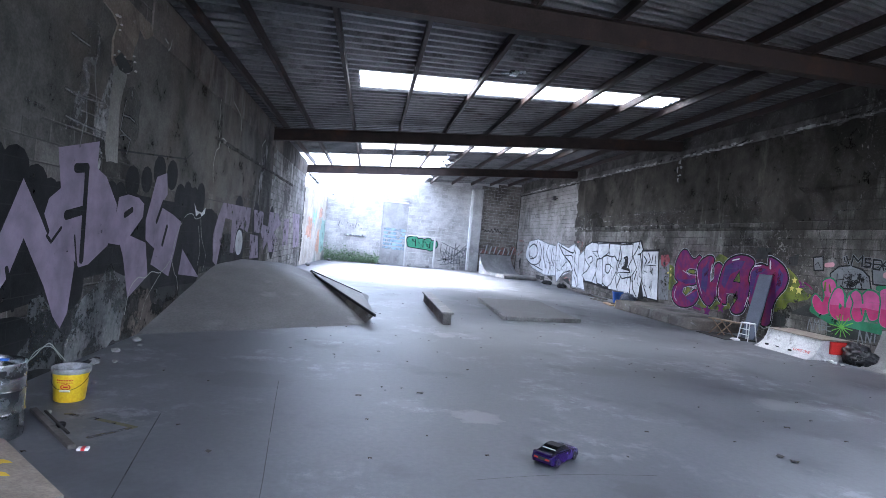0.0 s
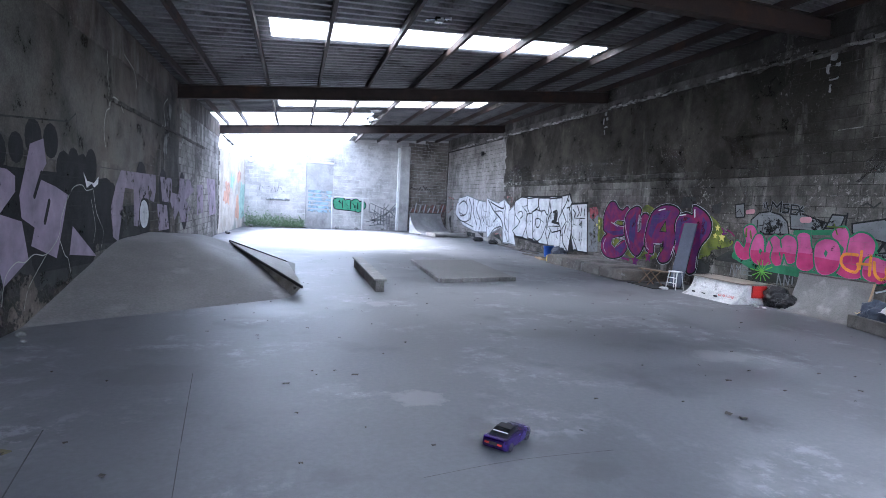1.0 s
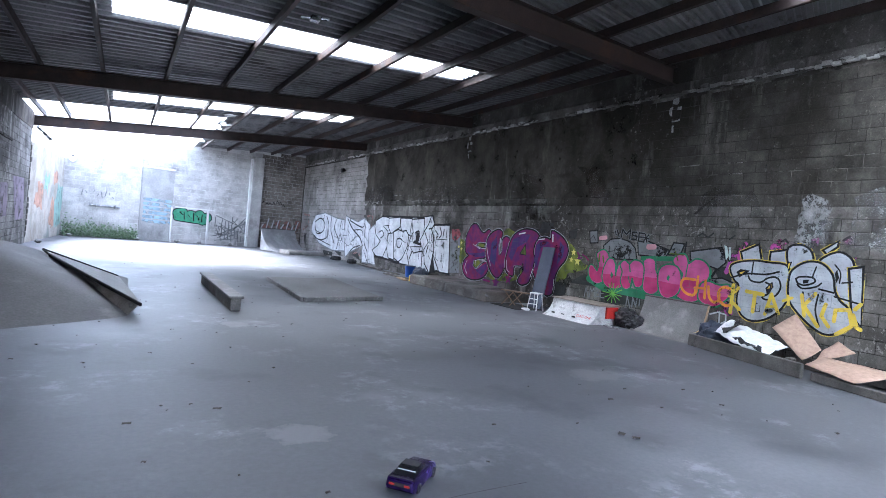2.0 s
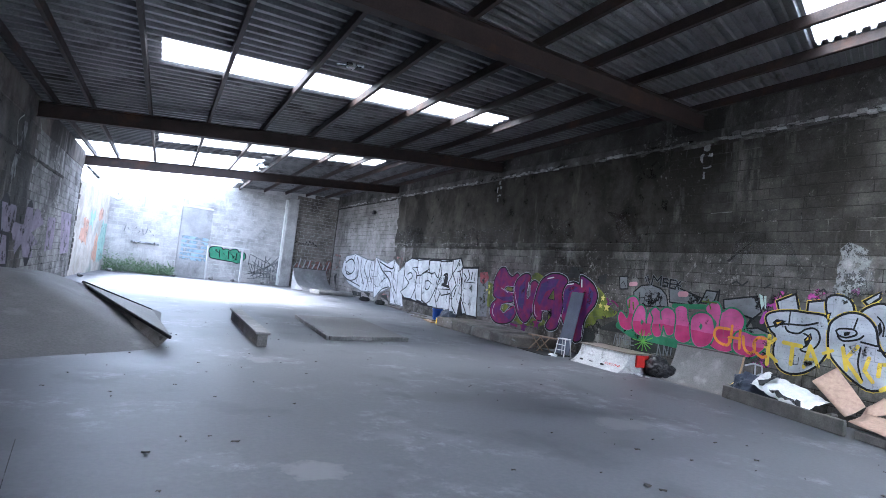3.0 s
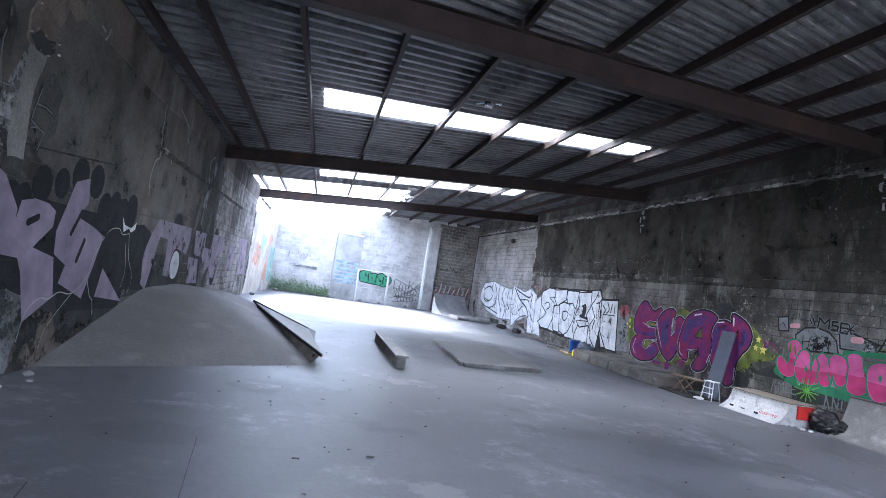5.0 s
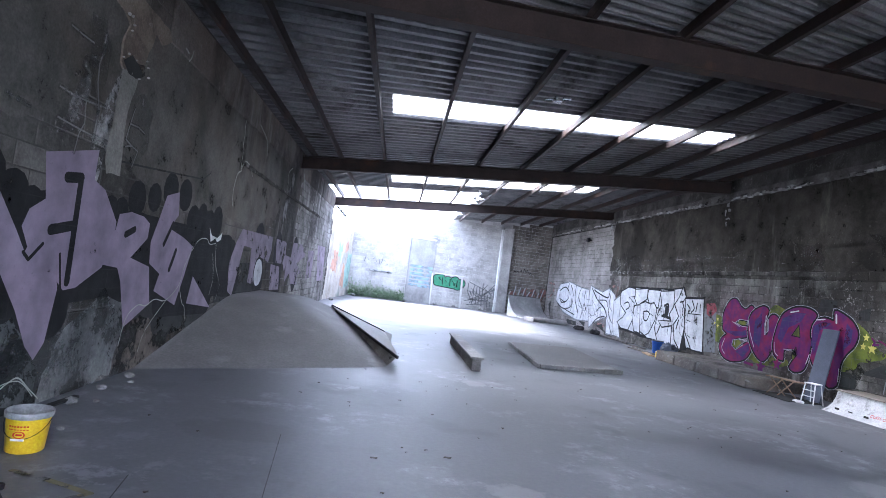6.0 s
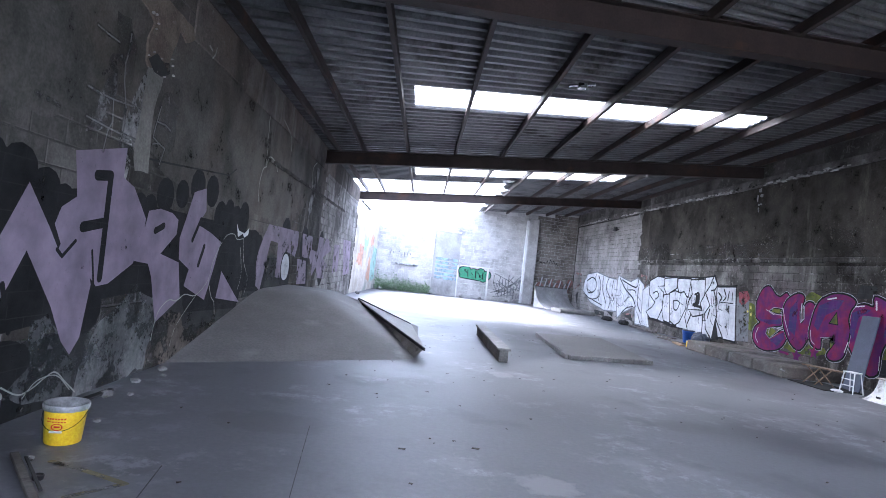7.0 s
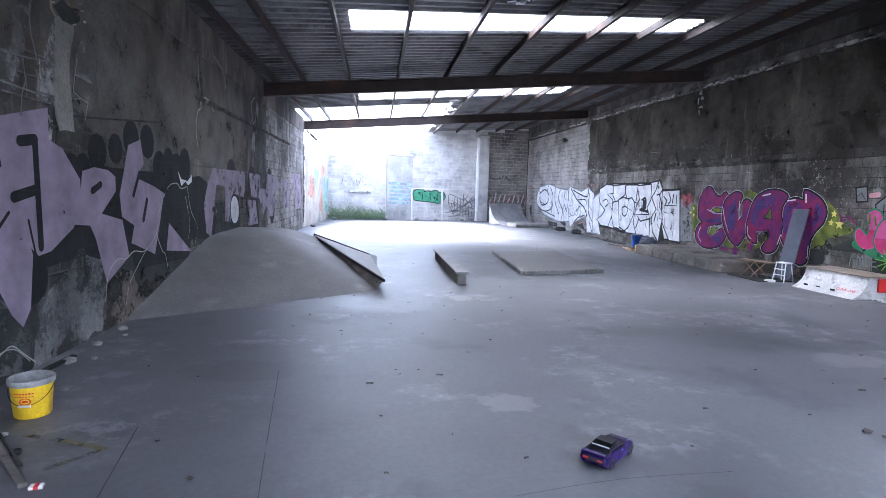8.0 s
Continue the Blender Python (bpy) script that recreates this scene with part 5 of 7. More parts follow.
layer(ch, "yellow", "p_yellow_tag", [([(6.17, 0.89), (6.01, 0.91)], 0.05), ([(5.9, 1.03), (5.76, 1.1)], 0.05), ([(5.83, 1.12), (5.81, 0.98)], 0.05), ([(5.61, 1.17), (5.54, 0.83)], 0.06), ([(5.4, 1.22), (5.56, 1), (5.32, 0.69)], 0.06), ([(5.23, 1.07), (5.28, 0.87), (5.16, 0.72)], 0.06)], G3 + 0.007)
layer(ch, "yellow", "p_yellow_tag", [([(5.09, 0.82), (5.08, 1), (4.89, 1.03), (4.83, 0.79), (5.04, 0.62)], 0.06), ([(4.81, 1.05), (4.74, 1.14)], 0.06), ([(4.83, 0.96), (4.76, 0.77), (4.71, 0.75)], 0.06)], G3 + 0.007)
mg = art(RIGHT, "magenta and dark scribbles between the larger pieces")
layer(mg, "scribble", "p_pink_worn", [([(6.92, 1.63), (6.83, 1.9), (6.76, 1.7), (6.68, 1.96)], 0.1), ([(6.19, 1.94), (6.07, 2.05), (6.07, 1.91), (5.93, 2.01)], 0.09), ([(5.62, 2.04), (5.47, 2.11), (5.5, 1.99)], 0.07), ([(7, 1.42), (6.9, 1.69)], 0.09), ([(5.11, 2.07), (5, 2.12), (4.91, 1.88)], 0.1), ([(7.09, 0.69), (6.94, 0.82), (6.87, 0.68)], 0.16)], G0 + 0.001)
layer(mg, "dark_scribble", "p_grime", [([(6.74, 1.86), (6.71, 1.98), (6.66, 1.9), (6.6, 1.99)], 0.03), ([(6.04, 2.05), (5.98, 2.09), (5.93, 2.03)], 0.03), ([(7.08, 1.75), (7.15, 1.92)], 0.04), ([(5.08, 2.12), (5, 2.18)], 0.04), ([(7.65, 2.08), (7.57, 2.13), (7.45, 2.05), (7.34, 2.14)], 0.03), ([(7, 2.04), (6.9, 2.11)], 0.03)], G0 + 0.003)
layer(mg, "dark_ground", "p_grime", [([(11.18, 0.73), (10.09, 0.74), (10.04, 0.37), (8.89, 0.49), (8.91, 0.73), (10.65, 1)], 0), ([(7.28, 1.49), (6.95, 1.53), (6.88, 1.28), (7.02, 1.06)], 0)], G0 - 0.001)
layer(mg, "white_tag", "p_silver", [([(7.05, 0.65), (7.04, 0.42)], 0.03), ([(7.09, 0.64), (6.92, 0.62), (6.91, 0.49), (7.03, 0.42)], 0.03), ([(7.24, 0.58), (7.11, 0.63)], 0.03)], G1)

# silver pieces, far
s2 = art(RIGHT, "white-silver block lettering with thin black outlines")
CHROME_COAT = (("outline", "p_black", 0.05), ("fill", "p_silver", 0.0))
sprayed(s2, [(23.42, 0.71), (23.16, 2), (22.22, 2.2), (20.79, 2.2), (19.2, 2.2), (18.35, 2.29), (18.16, 1.97), (17.12, 1.99), (16.94, 0.35), (17.77, 0.4), (18.3, 0.25), (19.82, 0.39), (21.17, 0.39), (22.3, 0.52)], CHROME_COAT, G1)
sprayed(s2, [(18.16, 1.94), (17.14, 1.98), (16.94, 0.37), (17.56, 0.37), (18.08, 0.95)], CHROME_COAT, G1)
sprayed(s2, [(18.28, 0.28), (18.64, 0.56), (18.77, 1.04), (18.48, 1.33), (18.83, 1.73), (18.6, 1.95), (18.41, 2.29), (18.2, 2.02), (18.38, 1.81), (18.24, 1.61), (18.09, 1.01), (18.21, 0.39)], CHROME_COAT, G1)
sprayed(s2, [(19.92, 2.12), (18.96, 2.17), (18.93, 1.66), (19.18, 1.37), (19.03, 1.16), (19.94, 1.1), (19.58, 0.84), (18.93, 0.96), (18.89, 0.33), (19.82, 0.38), (20.09, 0.81), (19.95, 1.33), (19.71, 1.63)], CHROME_COAT, G1)
sprayed(s2, [(20.85, 2.15), (19.93, 2.15), (20.02, 1.55), (20.7, 1.67), (20.87, 1.89)], CHROME_COAT, G1)
sprayed(s2, [(21.98, 2.12), (20.96, 2.18), (20.93, 1.82), (21.39, 1.65), (21.63, 1.49), (21.96, 1.79)], CHROME_COAT, G1)
sprayed(s2, [(21.45, 1.57), (21.04, 1.68), (20.66, 1.63), (20.33, 1.67), (20.1, 1.49), (20.14, 1.1), (20.51, 0.59), (20.83, 0.46), (21.27, 0.58)], CHROME_COAT, G1)
sprayed(s2, [(21.9, 1.48), (21.46, 1.53), (21.26, 0.5), (21.74, 0.53), (22.01, 1)], CHROME_COAT, G1)
sprayed(s2, [(23.25, 2), (22.6, 2.19), (22.02, 2.15), (21.97, 1.87), (22.53, 1.81), (22, 1.58), (21.97, 0.98), (22.3, 0.52), (22.97, 0.52), (23.38, 0.72), (22.89, 0.93), (22.61, 1.16), (23.14, 1.43), (23.32, 1.75)], CHROME_COAT, G1)
layer(s2, "line", "p_black", [([(21.07, 1.32), (20.78, 1.35), (20.59, 1.26), (20.75, 1.01), (21, 1.04), (21.07, 1.32)], 0.05), ([(22.87, 1.52), (22.53, 1.6), (22.35, 1.42), (22.63, 1.29)], 0.05), ([(19.53, 1.64), (19.26, 1.69), (19.24, 1.35), (19.54, 1.31)], 0.08), ([(19.59, 1.28), (19.04, 1.23)], 0.1), ([(19.69, 0.91), (19.86, 0.61)], 0.06), ([(18.48, 1.21), (18.58, 0.91)], 0.06)], G3 + 0.001)
layer(s2, "line", "p_black", [([(18.05, 1.78), (17.84, 1.63), (17.93, 1.52)], 0.05), ([(17.75, 1.9), (17.6, 1.67), (17.74, 1.54)], 0.05), ([(17.45, 1.84), (17.49, 1.58)], 0.05), ([(17.27, 1.81), (17.25, 1.56)], 0.04), ([(17.95, 1.48), (17.19, 1.49)], 0.03), ([(18.5, 1.82), (18.28, 1.86)], 0.05)], G3 + 0.001)
layer(s2, "shadow", "p_black", [([(18.11, 0.97), (17.81, 0.29), (18.25, 0.28)], 0), ([(19.47, 1.64), (19.23, 1.66), (19.24, 1.34), (19.48, 1.34)], 0), ([(23.19, 0.5), (22.2, 0.49), (20.66, 0.44), (20.64, 0.38), (22.28, 0.42), (23.18, 0.44)], 0)], G3)
layer(s2, "red_block", "p_faded_red", [([(16.95, 1.86), (16.5, 1.9), (16.35, 1.69), (16.67, 1.45), (16.88, 1.54)], 0)], G2)
layer(s2, "grey_block", "p_grey", [([(17.08, 1.72), (16.4, 1.62), (16.28, 0.44), (16.87, 0.39)], 0)], G0 + 0.001)
s1 = art(RIGHT, "faded white lettering with grey outlines beside the far corner")
FADED_COAT = (("outline", "p_grey", 0.06), ("fill", "p_silver", 0.0))
sprayed(s1, [(32.05, 1.2), (32.01, 1.64), (31.56, 2.1), (30.02, 2.25), (28.13, 2), (27.08, 1.94), (26.79, 0.47), (28.42, 0.39), (30.57, 0.63)], FADED_COAT, G1)
sprayed(s1, [(26.86, 2.13), (25.33, 1.88), (24.58, 2.08), (23.92, 1.82), (23.65, 1.28), (23.65, 0.13), (24.44, 0.13), (24.62, 0.84), (26.02, 0.48), (26.57, 0.19), (26.95, 1.29)], FADED_COAT, G1)
sprayed(s1, [(23.92, 1.57), (23.3, 1.84), (23.27, 0.6), (23.02, 0.12), (23.78, 0.14)], FADED_COAT, G1)
layer(s1, "line", "p_black", [([(31.55, 1.75), (30.6, 1.98), (29.9, 1.68), (30.12, 1.27), (31.07, 1.13), (31.5, 1.54)], 0.07), ([(31.74, 1.05), (30.67, 0.81), (29.44, 0.97), (29.4, 1.39)], 0.06), ([(31.46, 1.33), (30.42, 1.15)], 0.05), ([(29.68, 2.1), (29.21, 1.6), (29.34, 0.79)], 0.07), ([(28.9, 2.1), (28.87, 1.41), (28.21, 0.75)], 0.07), ([(28.12, 1.97), (28.37, 1.52), (27.69, 0.97), (27.81, 0.48)], 0.06)], G3)
layer(s1, "line", "p_black", [([(27.44, 1.88), (27.55, 1.36), (27.08, 0.9)], 0.06), ([(30.01, 2.19), (30.26, 1.88)], 0.05), ([(30.34, 0.78), (28.76, 0.6)], 0.05), ([(26.63, 2.04), (25.86, 1.55), (24.91, 1.19), (24.53, 0.84)], 0.07), ([(26.31, 1.95), (24.69, 1.67), (24.48, 2.02)], 0.06), ([(25.73, 1.51), (24.8, 1.54), (24.57, 1.29)], 0.05)], G3)
layer(s1, "line", "p_black", [([(24.36, 1.81), (24.39, 1.04), (23.96, 0.64)], 0.06), ([(26.11, 0.41), (25.57, 0.69), (24.8, 0.83)], 0.06), ([(25.87, 0.96), (25.43, 1.21)], 0.05), ([(24.2, 0.53), (23.87, 0.17)], 0.05)], G3)
layer(s1, "low_mark", "p_grime", [([(29.91, 0.29), (28.4, 0.29), (28.35, 0.08), (29.67, 0.06)], 0), ([(28.13, 0.37), (27.16, 0.37), (27.2, 0.14)], 0), ([(25.75, 0.34), (25.01, 0.48), (24.67, 0.15)], 0)], G0 + 0.003)
layer(s1, "red_mark", "p_rust", [([(33.75, 2.16), (32.69, 2.08), (32.85, 1.51), (33.62, 1.26)], 0.12), ([(24.25, 2.2), (23.69, 2.15), (23.74, 1.74)], 0.12), ([(25.52, 0.44), (24.81, 0.41)], 0.12), ([(36.08, 1.3), (34.16, 1.27)], 0.1)], G0 + 0.002)


rz = random.Random(31)
layer(s2, "fine_line", "p_black", [([(x, z), (x + rz.uniform(-0.12, 0.12), z - rz.uniform(0.15, 0.35)), (x - rz.uniform(0.0, 0.25), z - rz.uniform(0.2, 0.5))], 0.022) for x, z in ((rz.uniform(17.3, 22.3), rz.uniform(0.9, 1.8)) for _ in range(26))], G3 + 0.002)
layer(s1, "fine_line", "p_grey", [([(x, z), (x + rz.uniform(-0.2, 0.2), z - rz.uniform(0.2, 0.4)), (x - rz.uniform(0.1, 0.5), z - rz.uniform(0.2, 0.6))], 0.035) for x, z in ((rz.uniform(24.2, 29.8), rz.uniform(0.9, 1.85)) for _ in range(34))], G3 + 0.002)

# lilac lettering on the left wall


def fl(draws):
    return [([(-y, z) for y, z in p], w) for p, w in draws]


ww = art(LEFT, "tall pale lilac lettering on a black scalloped ground")
black = [([(1.2, 0.4), (3.9, 0.42)], 0.85), ([(3.6, 0.35), (4.6, 0.3)], 0.7), ([(2.0, 1.3), (3.0, 1.4)], 1.1), ([(2.96, 1.36), (4.62, 1.32), (5.29, 1.42)], 1.0), ([(3.95, 0.92), (4.85, 0.99), (5.56, 0.83)], 0.5), dot(4.14, 1.96, 0.42), dot(4.46, 1.96, 0.4), dot(4.78, 1.85, 0.36), dot(5.02, 1.8, 0.26), ([(5.65, 1.37), (7.08, 1.44)], 0.95), ([(6.83, 1.38), (8.92, 1.36)], 1.05),
         dot(6.3, 1.87, 0.3), dot(6.53, 1.88, 0.3), dot(6.86, 2.06, 0.42), dot(7.31, 2.13, 0.36), dot(7.76, 2.29, 0.46), dot(8.27, 2.29, 0.46), dot(8.7, 1.95, 0.5), dot(9.13, 1.98, 0.38), dot(9.83, 1.98, 0.4), ([(8.92, 1.3), (9.65, 1.42), (10.56, 1.48)], 0.8), ([(7.9, 0.81), (9.8, 0.72)], 0.42), ([(9.52, 1.09), (10.85, 0.99)], 0.5)]
layer(ww, "grime", "p_grime", fl([([(4.3, 0.25), (6.2, 0.3), (8.0, 0.35)], 0.75), ([(7.4, 0.6), (9.6, 0.75)], 0.7), ([(9.4, 1.0), (12.5, 1.05)], 0.7)]), G0 - 0.001)
layer(ww, "background", "p_black", fl(black), G0)
lil = [([(2.98, 1.03), (3.57, 1.86), (3.87, 1.42), (4.25, 1.26), (4.58, 1.88), (4.89, 1.54), (5.03, 1.37), (5.25, 1.82), (5.57, 1.05), (5.5, 0.56), (5.38, 0.42), (5.23, 0.56), (5.03, 0.88), (4.65, 1.35), (4.47, 1.02), (4.24, 0.77), (3.83, 0.98), (3.32, 1.25)], 0),
       ([(5.09, 2.23), (5.9, 2.42), (5.9, 2.12), (6.13, 2.05), (6.45, 1.75), (6.46, 1.53), (6.29, 1.25), (5.86, 1.05), (5.66, 1.03), (5.41, 1.21), (5.05, 1.42), (4.94, 1.58), (5.0, 1.73), (5.19, 1.84)], 0),
       ([(6.5, 1.84), (6.76, 1.89), (7.08, 1.87), (7.27, 1.8), (7.27, 1.62), (6.9, 1.37), (7.43, 1.27), (7.6, 0.8), (6.98, 0.55), (6.75, 1.09), (6.63, 1.25), (6.31, 1.28), (6.45, 1.62)], 0),
       ([(7.65, 2.2), (8.03, 2.3), (8.12, 1.99), (7.88, 1.79), (8.4, 1.7), (8.83, 1.59), (8.63, 1.12), (8.44, 0.73), (7.67, 0.96), (7.77, 1.18), (7.42, 1.31), (7.37, 1.58), (7.51, 1.88)], 0),
       ([(9.01, 1.14), (10.03, 0.6), (8.89, 0.73)], 0)]
layer(ww, "letter", "p_lilac", fl(lil), G1 + 0.002)
layer(ww, "cut_line", "p_black", fl([([(5.44, 2.07), (5.66, 2.1)], 0.1), ([(5.66, 2.07), (5.69, 1.11)], 0.09), ([(5.32, 1.58), (5.63, 1.64)], 0.1), ([(5.0, 1.37), (5.08, 1.31), (5.24, 1.45)], 0.035), ([(6.69, 1.63), (6.88, 1.7)], 0.08), ([(7.02, 1.42), (7.4, 1.3)], 0.03), ([(7.95, 1.86), (7.75, 1.57)], 0.07), ([(8.05, 1.24), (8.18, 1.5)], 0.08), ([(5.6, 1.05), (5.51, 1.37)], 0.03), ([(4.43, 1.09), (4.56, 0.72)], 0.05)]), G3)
wf = art(LEFT, "white painted oval and faded lilac lettering on black wall")
layer(wf, "background", "p_black", fl([
    ([(9.42, 1.86), (9.69, 1.25), (9.7, 0.9)], 0.7),
    ([(10.81, 1.42), (11.17, 1.06)], 0.8),
    ([(12.79, 1.85), (13.12, 1.01)], 0.9),
    ([(14.79, 1.79), (15.22, 0.85)], 0.9),
    ([(17.15, 1.86), (17.6, 1.01)], 0.8)]), G0)
layer(wf, "head", "p_black", fl([dot(9.79, 2.06, 0.5), dot(9.06, 2.06, 0.42)]), G0 + 0.001)
layer(wf, "letter", "p_worn_lilac", fl([
    ([(11.35, 2.05), (14.02, 2.06), (14.06, 1.72), (13.88, 1.44), (12.91, 1.56), (12.65, 0.94), (12.23, 0.99), (12.2, 1.71), (11.61, 1.73), (11.45, 1.38), (10.76, 1.38), (11.06, 1.78)], 0),
    ([(10.76, 1.38), (11.48, 1.38), (11.21, 0.74), (10.9, 0.85)], 0),
    ([(14.46, 2.04), (15.78, 2.03), (15.83, 1.67), (16.67, 1.63), (16.74, 2.07), (18.36, 2.08), (19.12, 1.74), (17.68, 1.47), (18.88, 1.17), (18.03, 1.12), (18.19, 0.82), (17.07, 0.85), (16.75, 1.19), (16.18, 0.93), (15.7, 1.41), (14.72, 1.45)], 0),
    ([(14.2, 1.4), (15.23, 1.35), (15.51, 0.74), (14.37, 0.76)], 0),
    ([(21.67, 2.22), (23.88, 2.24), (24.26, 0.89), (22.6, 0.85)], 0),
    ([(19.59, 1.94), (20.86, 1.98), (21.02, 1.02), (19.77, 0.97)], 0)]), G1 + 0.002)
layer(wf, "oval", "p_silver", fl([(rounded([(12.91, 1.54), (13.36, 1.39), (13.39, 1.0), (13.01, 0.86), (12.66, 1.02), (12.65, 1.35)], 0.4), 0)]), G3)
layer(wf, "oval_edge", "p_black", fl([(rounded([(12.91, 1.54), (13.36, 1.39), (13.39, 1.0), (13.01, 0.86), (12.66, 1.02), (12.65, 1.35)], 0.4), 0)]), G3 - 0.003, 0.05)
layer(wf, "collar", "p_white", fl([([(9.42, 1.93), (9.57, 1.81), (9.88, 1.78), (10.1, 1.89), (10.08, 1.77), (9.89, 1.71), (9.78, 1.77), (9.56, 1.7)], 0)]), G3)
ck = art(LEFT, "pale crooked crack lines running down the painted wall")
layer(ck, "crack", "p_crack", fl([([(6.91, 0.35), (7.0, 0.66), (7.25, 0.8), (7.48, 0.78), (7.72, 0.85), (8.08, 0.82), (8.47, 1.02), (8.58, 1.3), (8.95, 1.67), (9.33, 1.74), (9.52, 1.66), (9.81, 1.69)], 0.013), ([(8.47, 1.02), (8.67, 0.76), (8.8, 0.68), (8.9, 0.44)], 0.012), ([(8.08, 0.82), (7.57, 0.47), (7.43, 0.2)], 0.01),
                                    ([(4.55, 0.3), (4.75, 0.2), (4.91, 0.22), (5.06, 0.28), (5.19, 0.3), (5.35, 0.18), (5.51, 0.06)], 0.013), ([(4.8, 0.16), (4.95, 0.27), (5.2, 0.27), (5.42, 0.1)], 0.009), ([(9.81, 1.69), (9.97, 1.31), (10.3, 0.99), (10.19, 0.72)], 0.011), ([(9.71, 1.53), (9.91, 1.1), (9.82, 0.83)], 0.009)]), G3 + 0.003)
layer(ck, "crack", "p_crack", fl([([(10.53, 4.0), (10.5, 3.85), (10.55, 3.73), (10.53, 3.55), (10.6, 3.38), (10.58, 3.2), (10.66, 3.08), (10.45, 2.98), (10.34, 2.67), (10.42, 2.4)], 0.022), ([(11.25, 4.25), (11.47, 4.15), (11.7, 4.1), (12.14, 3.98), (12.3, 3.7)], 0.022), ([(7.64, 3.99), (7.71, 4.06), (7.74, 4.16)], 0.025), ([(7.5, 4.1), (7.6, 4.08)], 0.03),
                                    ([(14.96, 3.2), (14.8, 3.45), (14.7, 3.74), (15.1, 3.95)], 0.03), ([(16.85, 4.1), (17.1, 3.8), (17.38, 3.38), (16.86, 2.97)], 0.035), ([(11.4, 3.1), (11.2, 3.24), (10.8, 3.28), (10.6, 3.1)], 0.02)]), G3 + 0.003)
layer(ck, "dark_seam", "p_grime", fl([([(6.3, 2.39), (6.81, 2.43), (8.81, 2.61), (9.11, 2.76)], 0.022), ([(9.11, 2.78), (9.22, 2.3)], 0.016)]), G3)
st = thing("bare_plaster", None, "damp", "damp grey and brown plaster showing under worn paint", "wall render", LEFT, "structure")
bm = bmesh.new()
fill(bm, torn([(-4.79, 0.79), (-5.02, 0.82), (-5.44, 0.35), (-5.53, -0.01), (-4.58, 0.21), (-4.85, 0.46)], 0.09, 0.07, 70), 0.0128)
part("plaster_patch", bm, "damp", st)
bm = bmesh.new()
fill(bm, torn([(-5.53, -0.01), (-5.7, 0.5), (-6.05, 0.8), (-6.44, 1.02), (-6.93, 0.88), (-7.12, 0.53), (-6.83, 0.05), (-6.37, -0.02), (-5.9, -0.09)], 0.09, 0.07, 71), 0.0131)
part("plaster_patch", bm, "damp_pale", st)
bm = bmesh.new()
fill(bm, torn([(-7, 0.55), (-7.43, 0.68), (-7.94, 0.41), (-8.93, 0.37), (-8.86, 0.17), (-7.85, -0.06), (-6.85, -0.05)], 0.09, 0.07, 72), 0.0134)
part("plaster_patch", bm, "damp_brown", st)
bm = bmesh.new()
fill(bm, torn([(-6.05, 3.4), (-6.44, 3.4), (-6.4, 3.16), (-6.31, 2.92), (-6.29, 2.72), (-6.34, 2.54), (-6.36, 2.25), (-6.05, 2.2), (-6.0, 2.53), (-6.03, 2.72), (-6.03, 2.9), (-6.06, 3.09)], 0.04, 0.05, 73), 0.0285)
part("plaster_patch", bm, "band_grey", st, "greenish-grey smooth mortar band")
for k, pts in enumerate(([(-5.42, 3.63), (-5.68, 3.64), (-5.82, 3.41), (-5.8, 3.05), (-5.8, 2.8), (-5.76, 2.48), (-5.5, 2.46), (-5.52, 2.8), (-5.42, 2.99), (-5.48, 3.3)], [(-6.38, 3.07), (-6.65, 3.22), (-6.9, 3.05), (-6.85, 2.63), (-6.67, 2.36), (-6.42, 2.33)])):
    bm = bmesh.new()
    fill(bm, torn(pts, 0.09, 0.07, 75 + k), 0.0143 + 0.0005 * k)
    part("plaster_patch", bm, "p_joint_soft", st)
jt = art(LEFT, "bare pale mortar joints between sooty blocks")
for w, mat in ((0.05, "p_joint_soft"), (0.016, "p_joint")):
    layer(jt, "joint_line", mat, [([(-5.15, 3.36), (-5.33, 3.35), (-5.51, 3.35)], w), ([(-5.12, 2.81), (-5.3, 2.8), (-5.56, 2.81), (-5.87, 2.84)], w), ([(-5.16, 2.55), (-5.5, 2.53), (-5.83, 2.52), (-6.22, 2.52)], w), ([(-5.69, 3.5), (-5.69, 3.34), (-5.65, 3.2), (-5.67, 3.03), (-5.76, 2.79), (-5.74, 2.48)], w * 1.3), ([(-5.53, 2.81), (-5.56, 2.6), (-5.5, 2.49), (-5.47, 2.31)], w)], G3 - 0.002 if w > 0.03 else G3)
    layer(jt, "joint_line", mat, [([(-6.06, 2.54), (-6.05, 2.4), (-6.08, 2.31)], w), ([(-6.32, 2.54), (-6.42, 2.58), (-6.53, 2.6)], w), ([(-6.46, 3.0), (-6.4, 2.8), (-6.36, 2.64)], w), ([(-6.36, 2.64), (-6.5, 2.6), (-6.66, 2.57), (-6.58, 2.38)], w), ([(-6.4, 2.82), (-6.6, 2.83), (-6.75, 2.8)], w), ([(-4.51, 2.56), (-4.65, 2.55), (-4.79, 2.54)], w)], G3 - 0.002 if w > 0.03 else G3)
coat = thing("render_coat", None, "render_left", "stained brown-grey render left on the upper block wall", "wall render", LEFT, "structure")
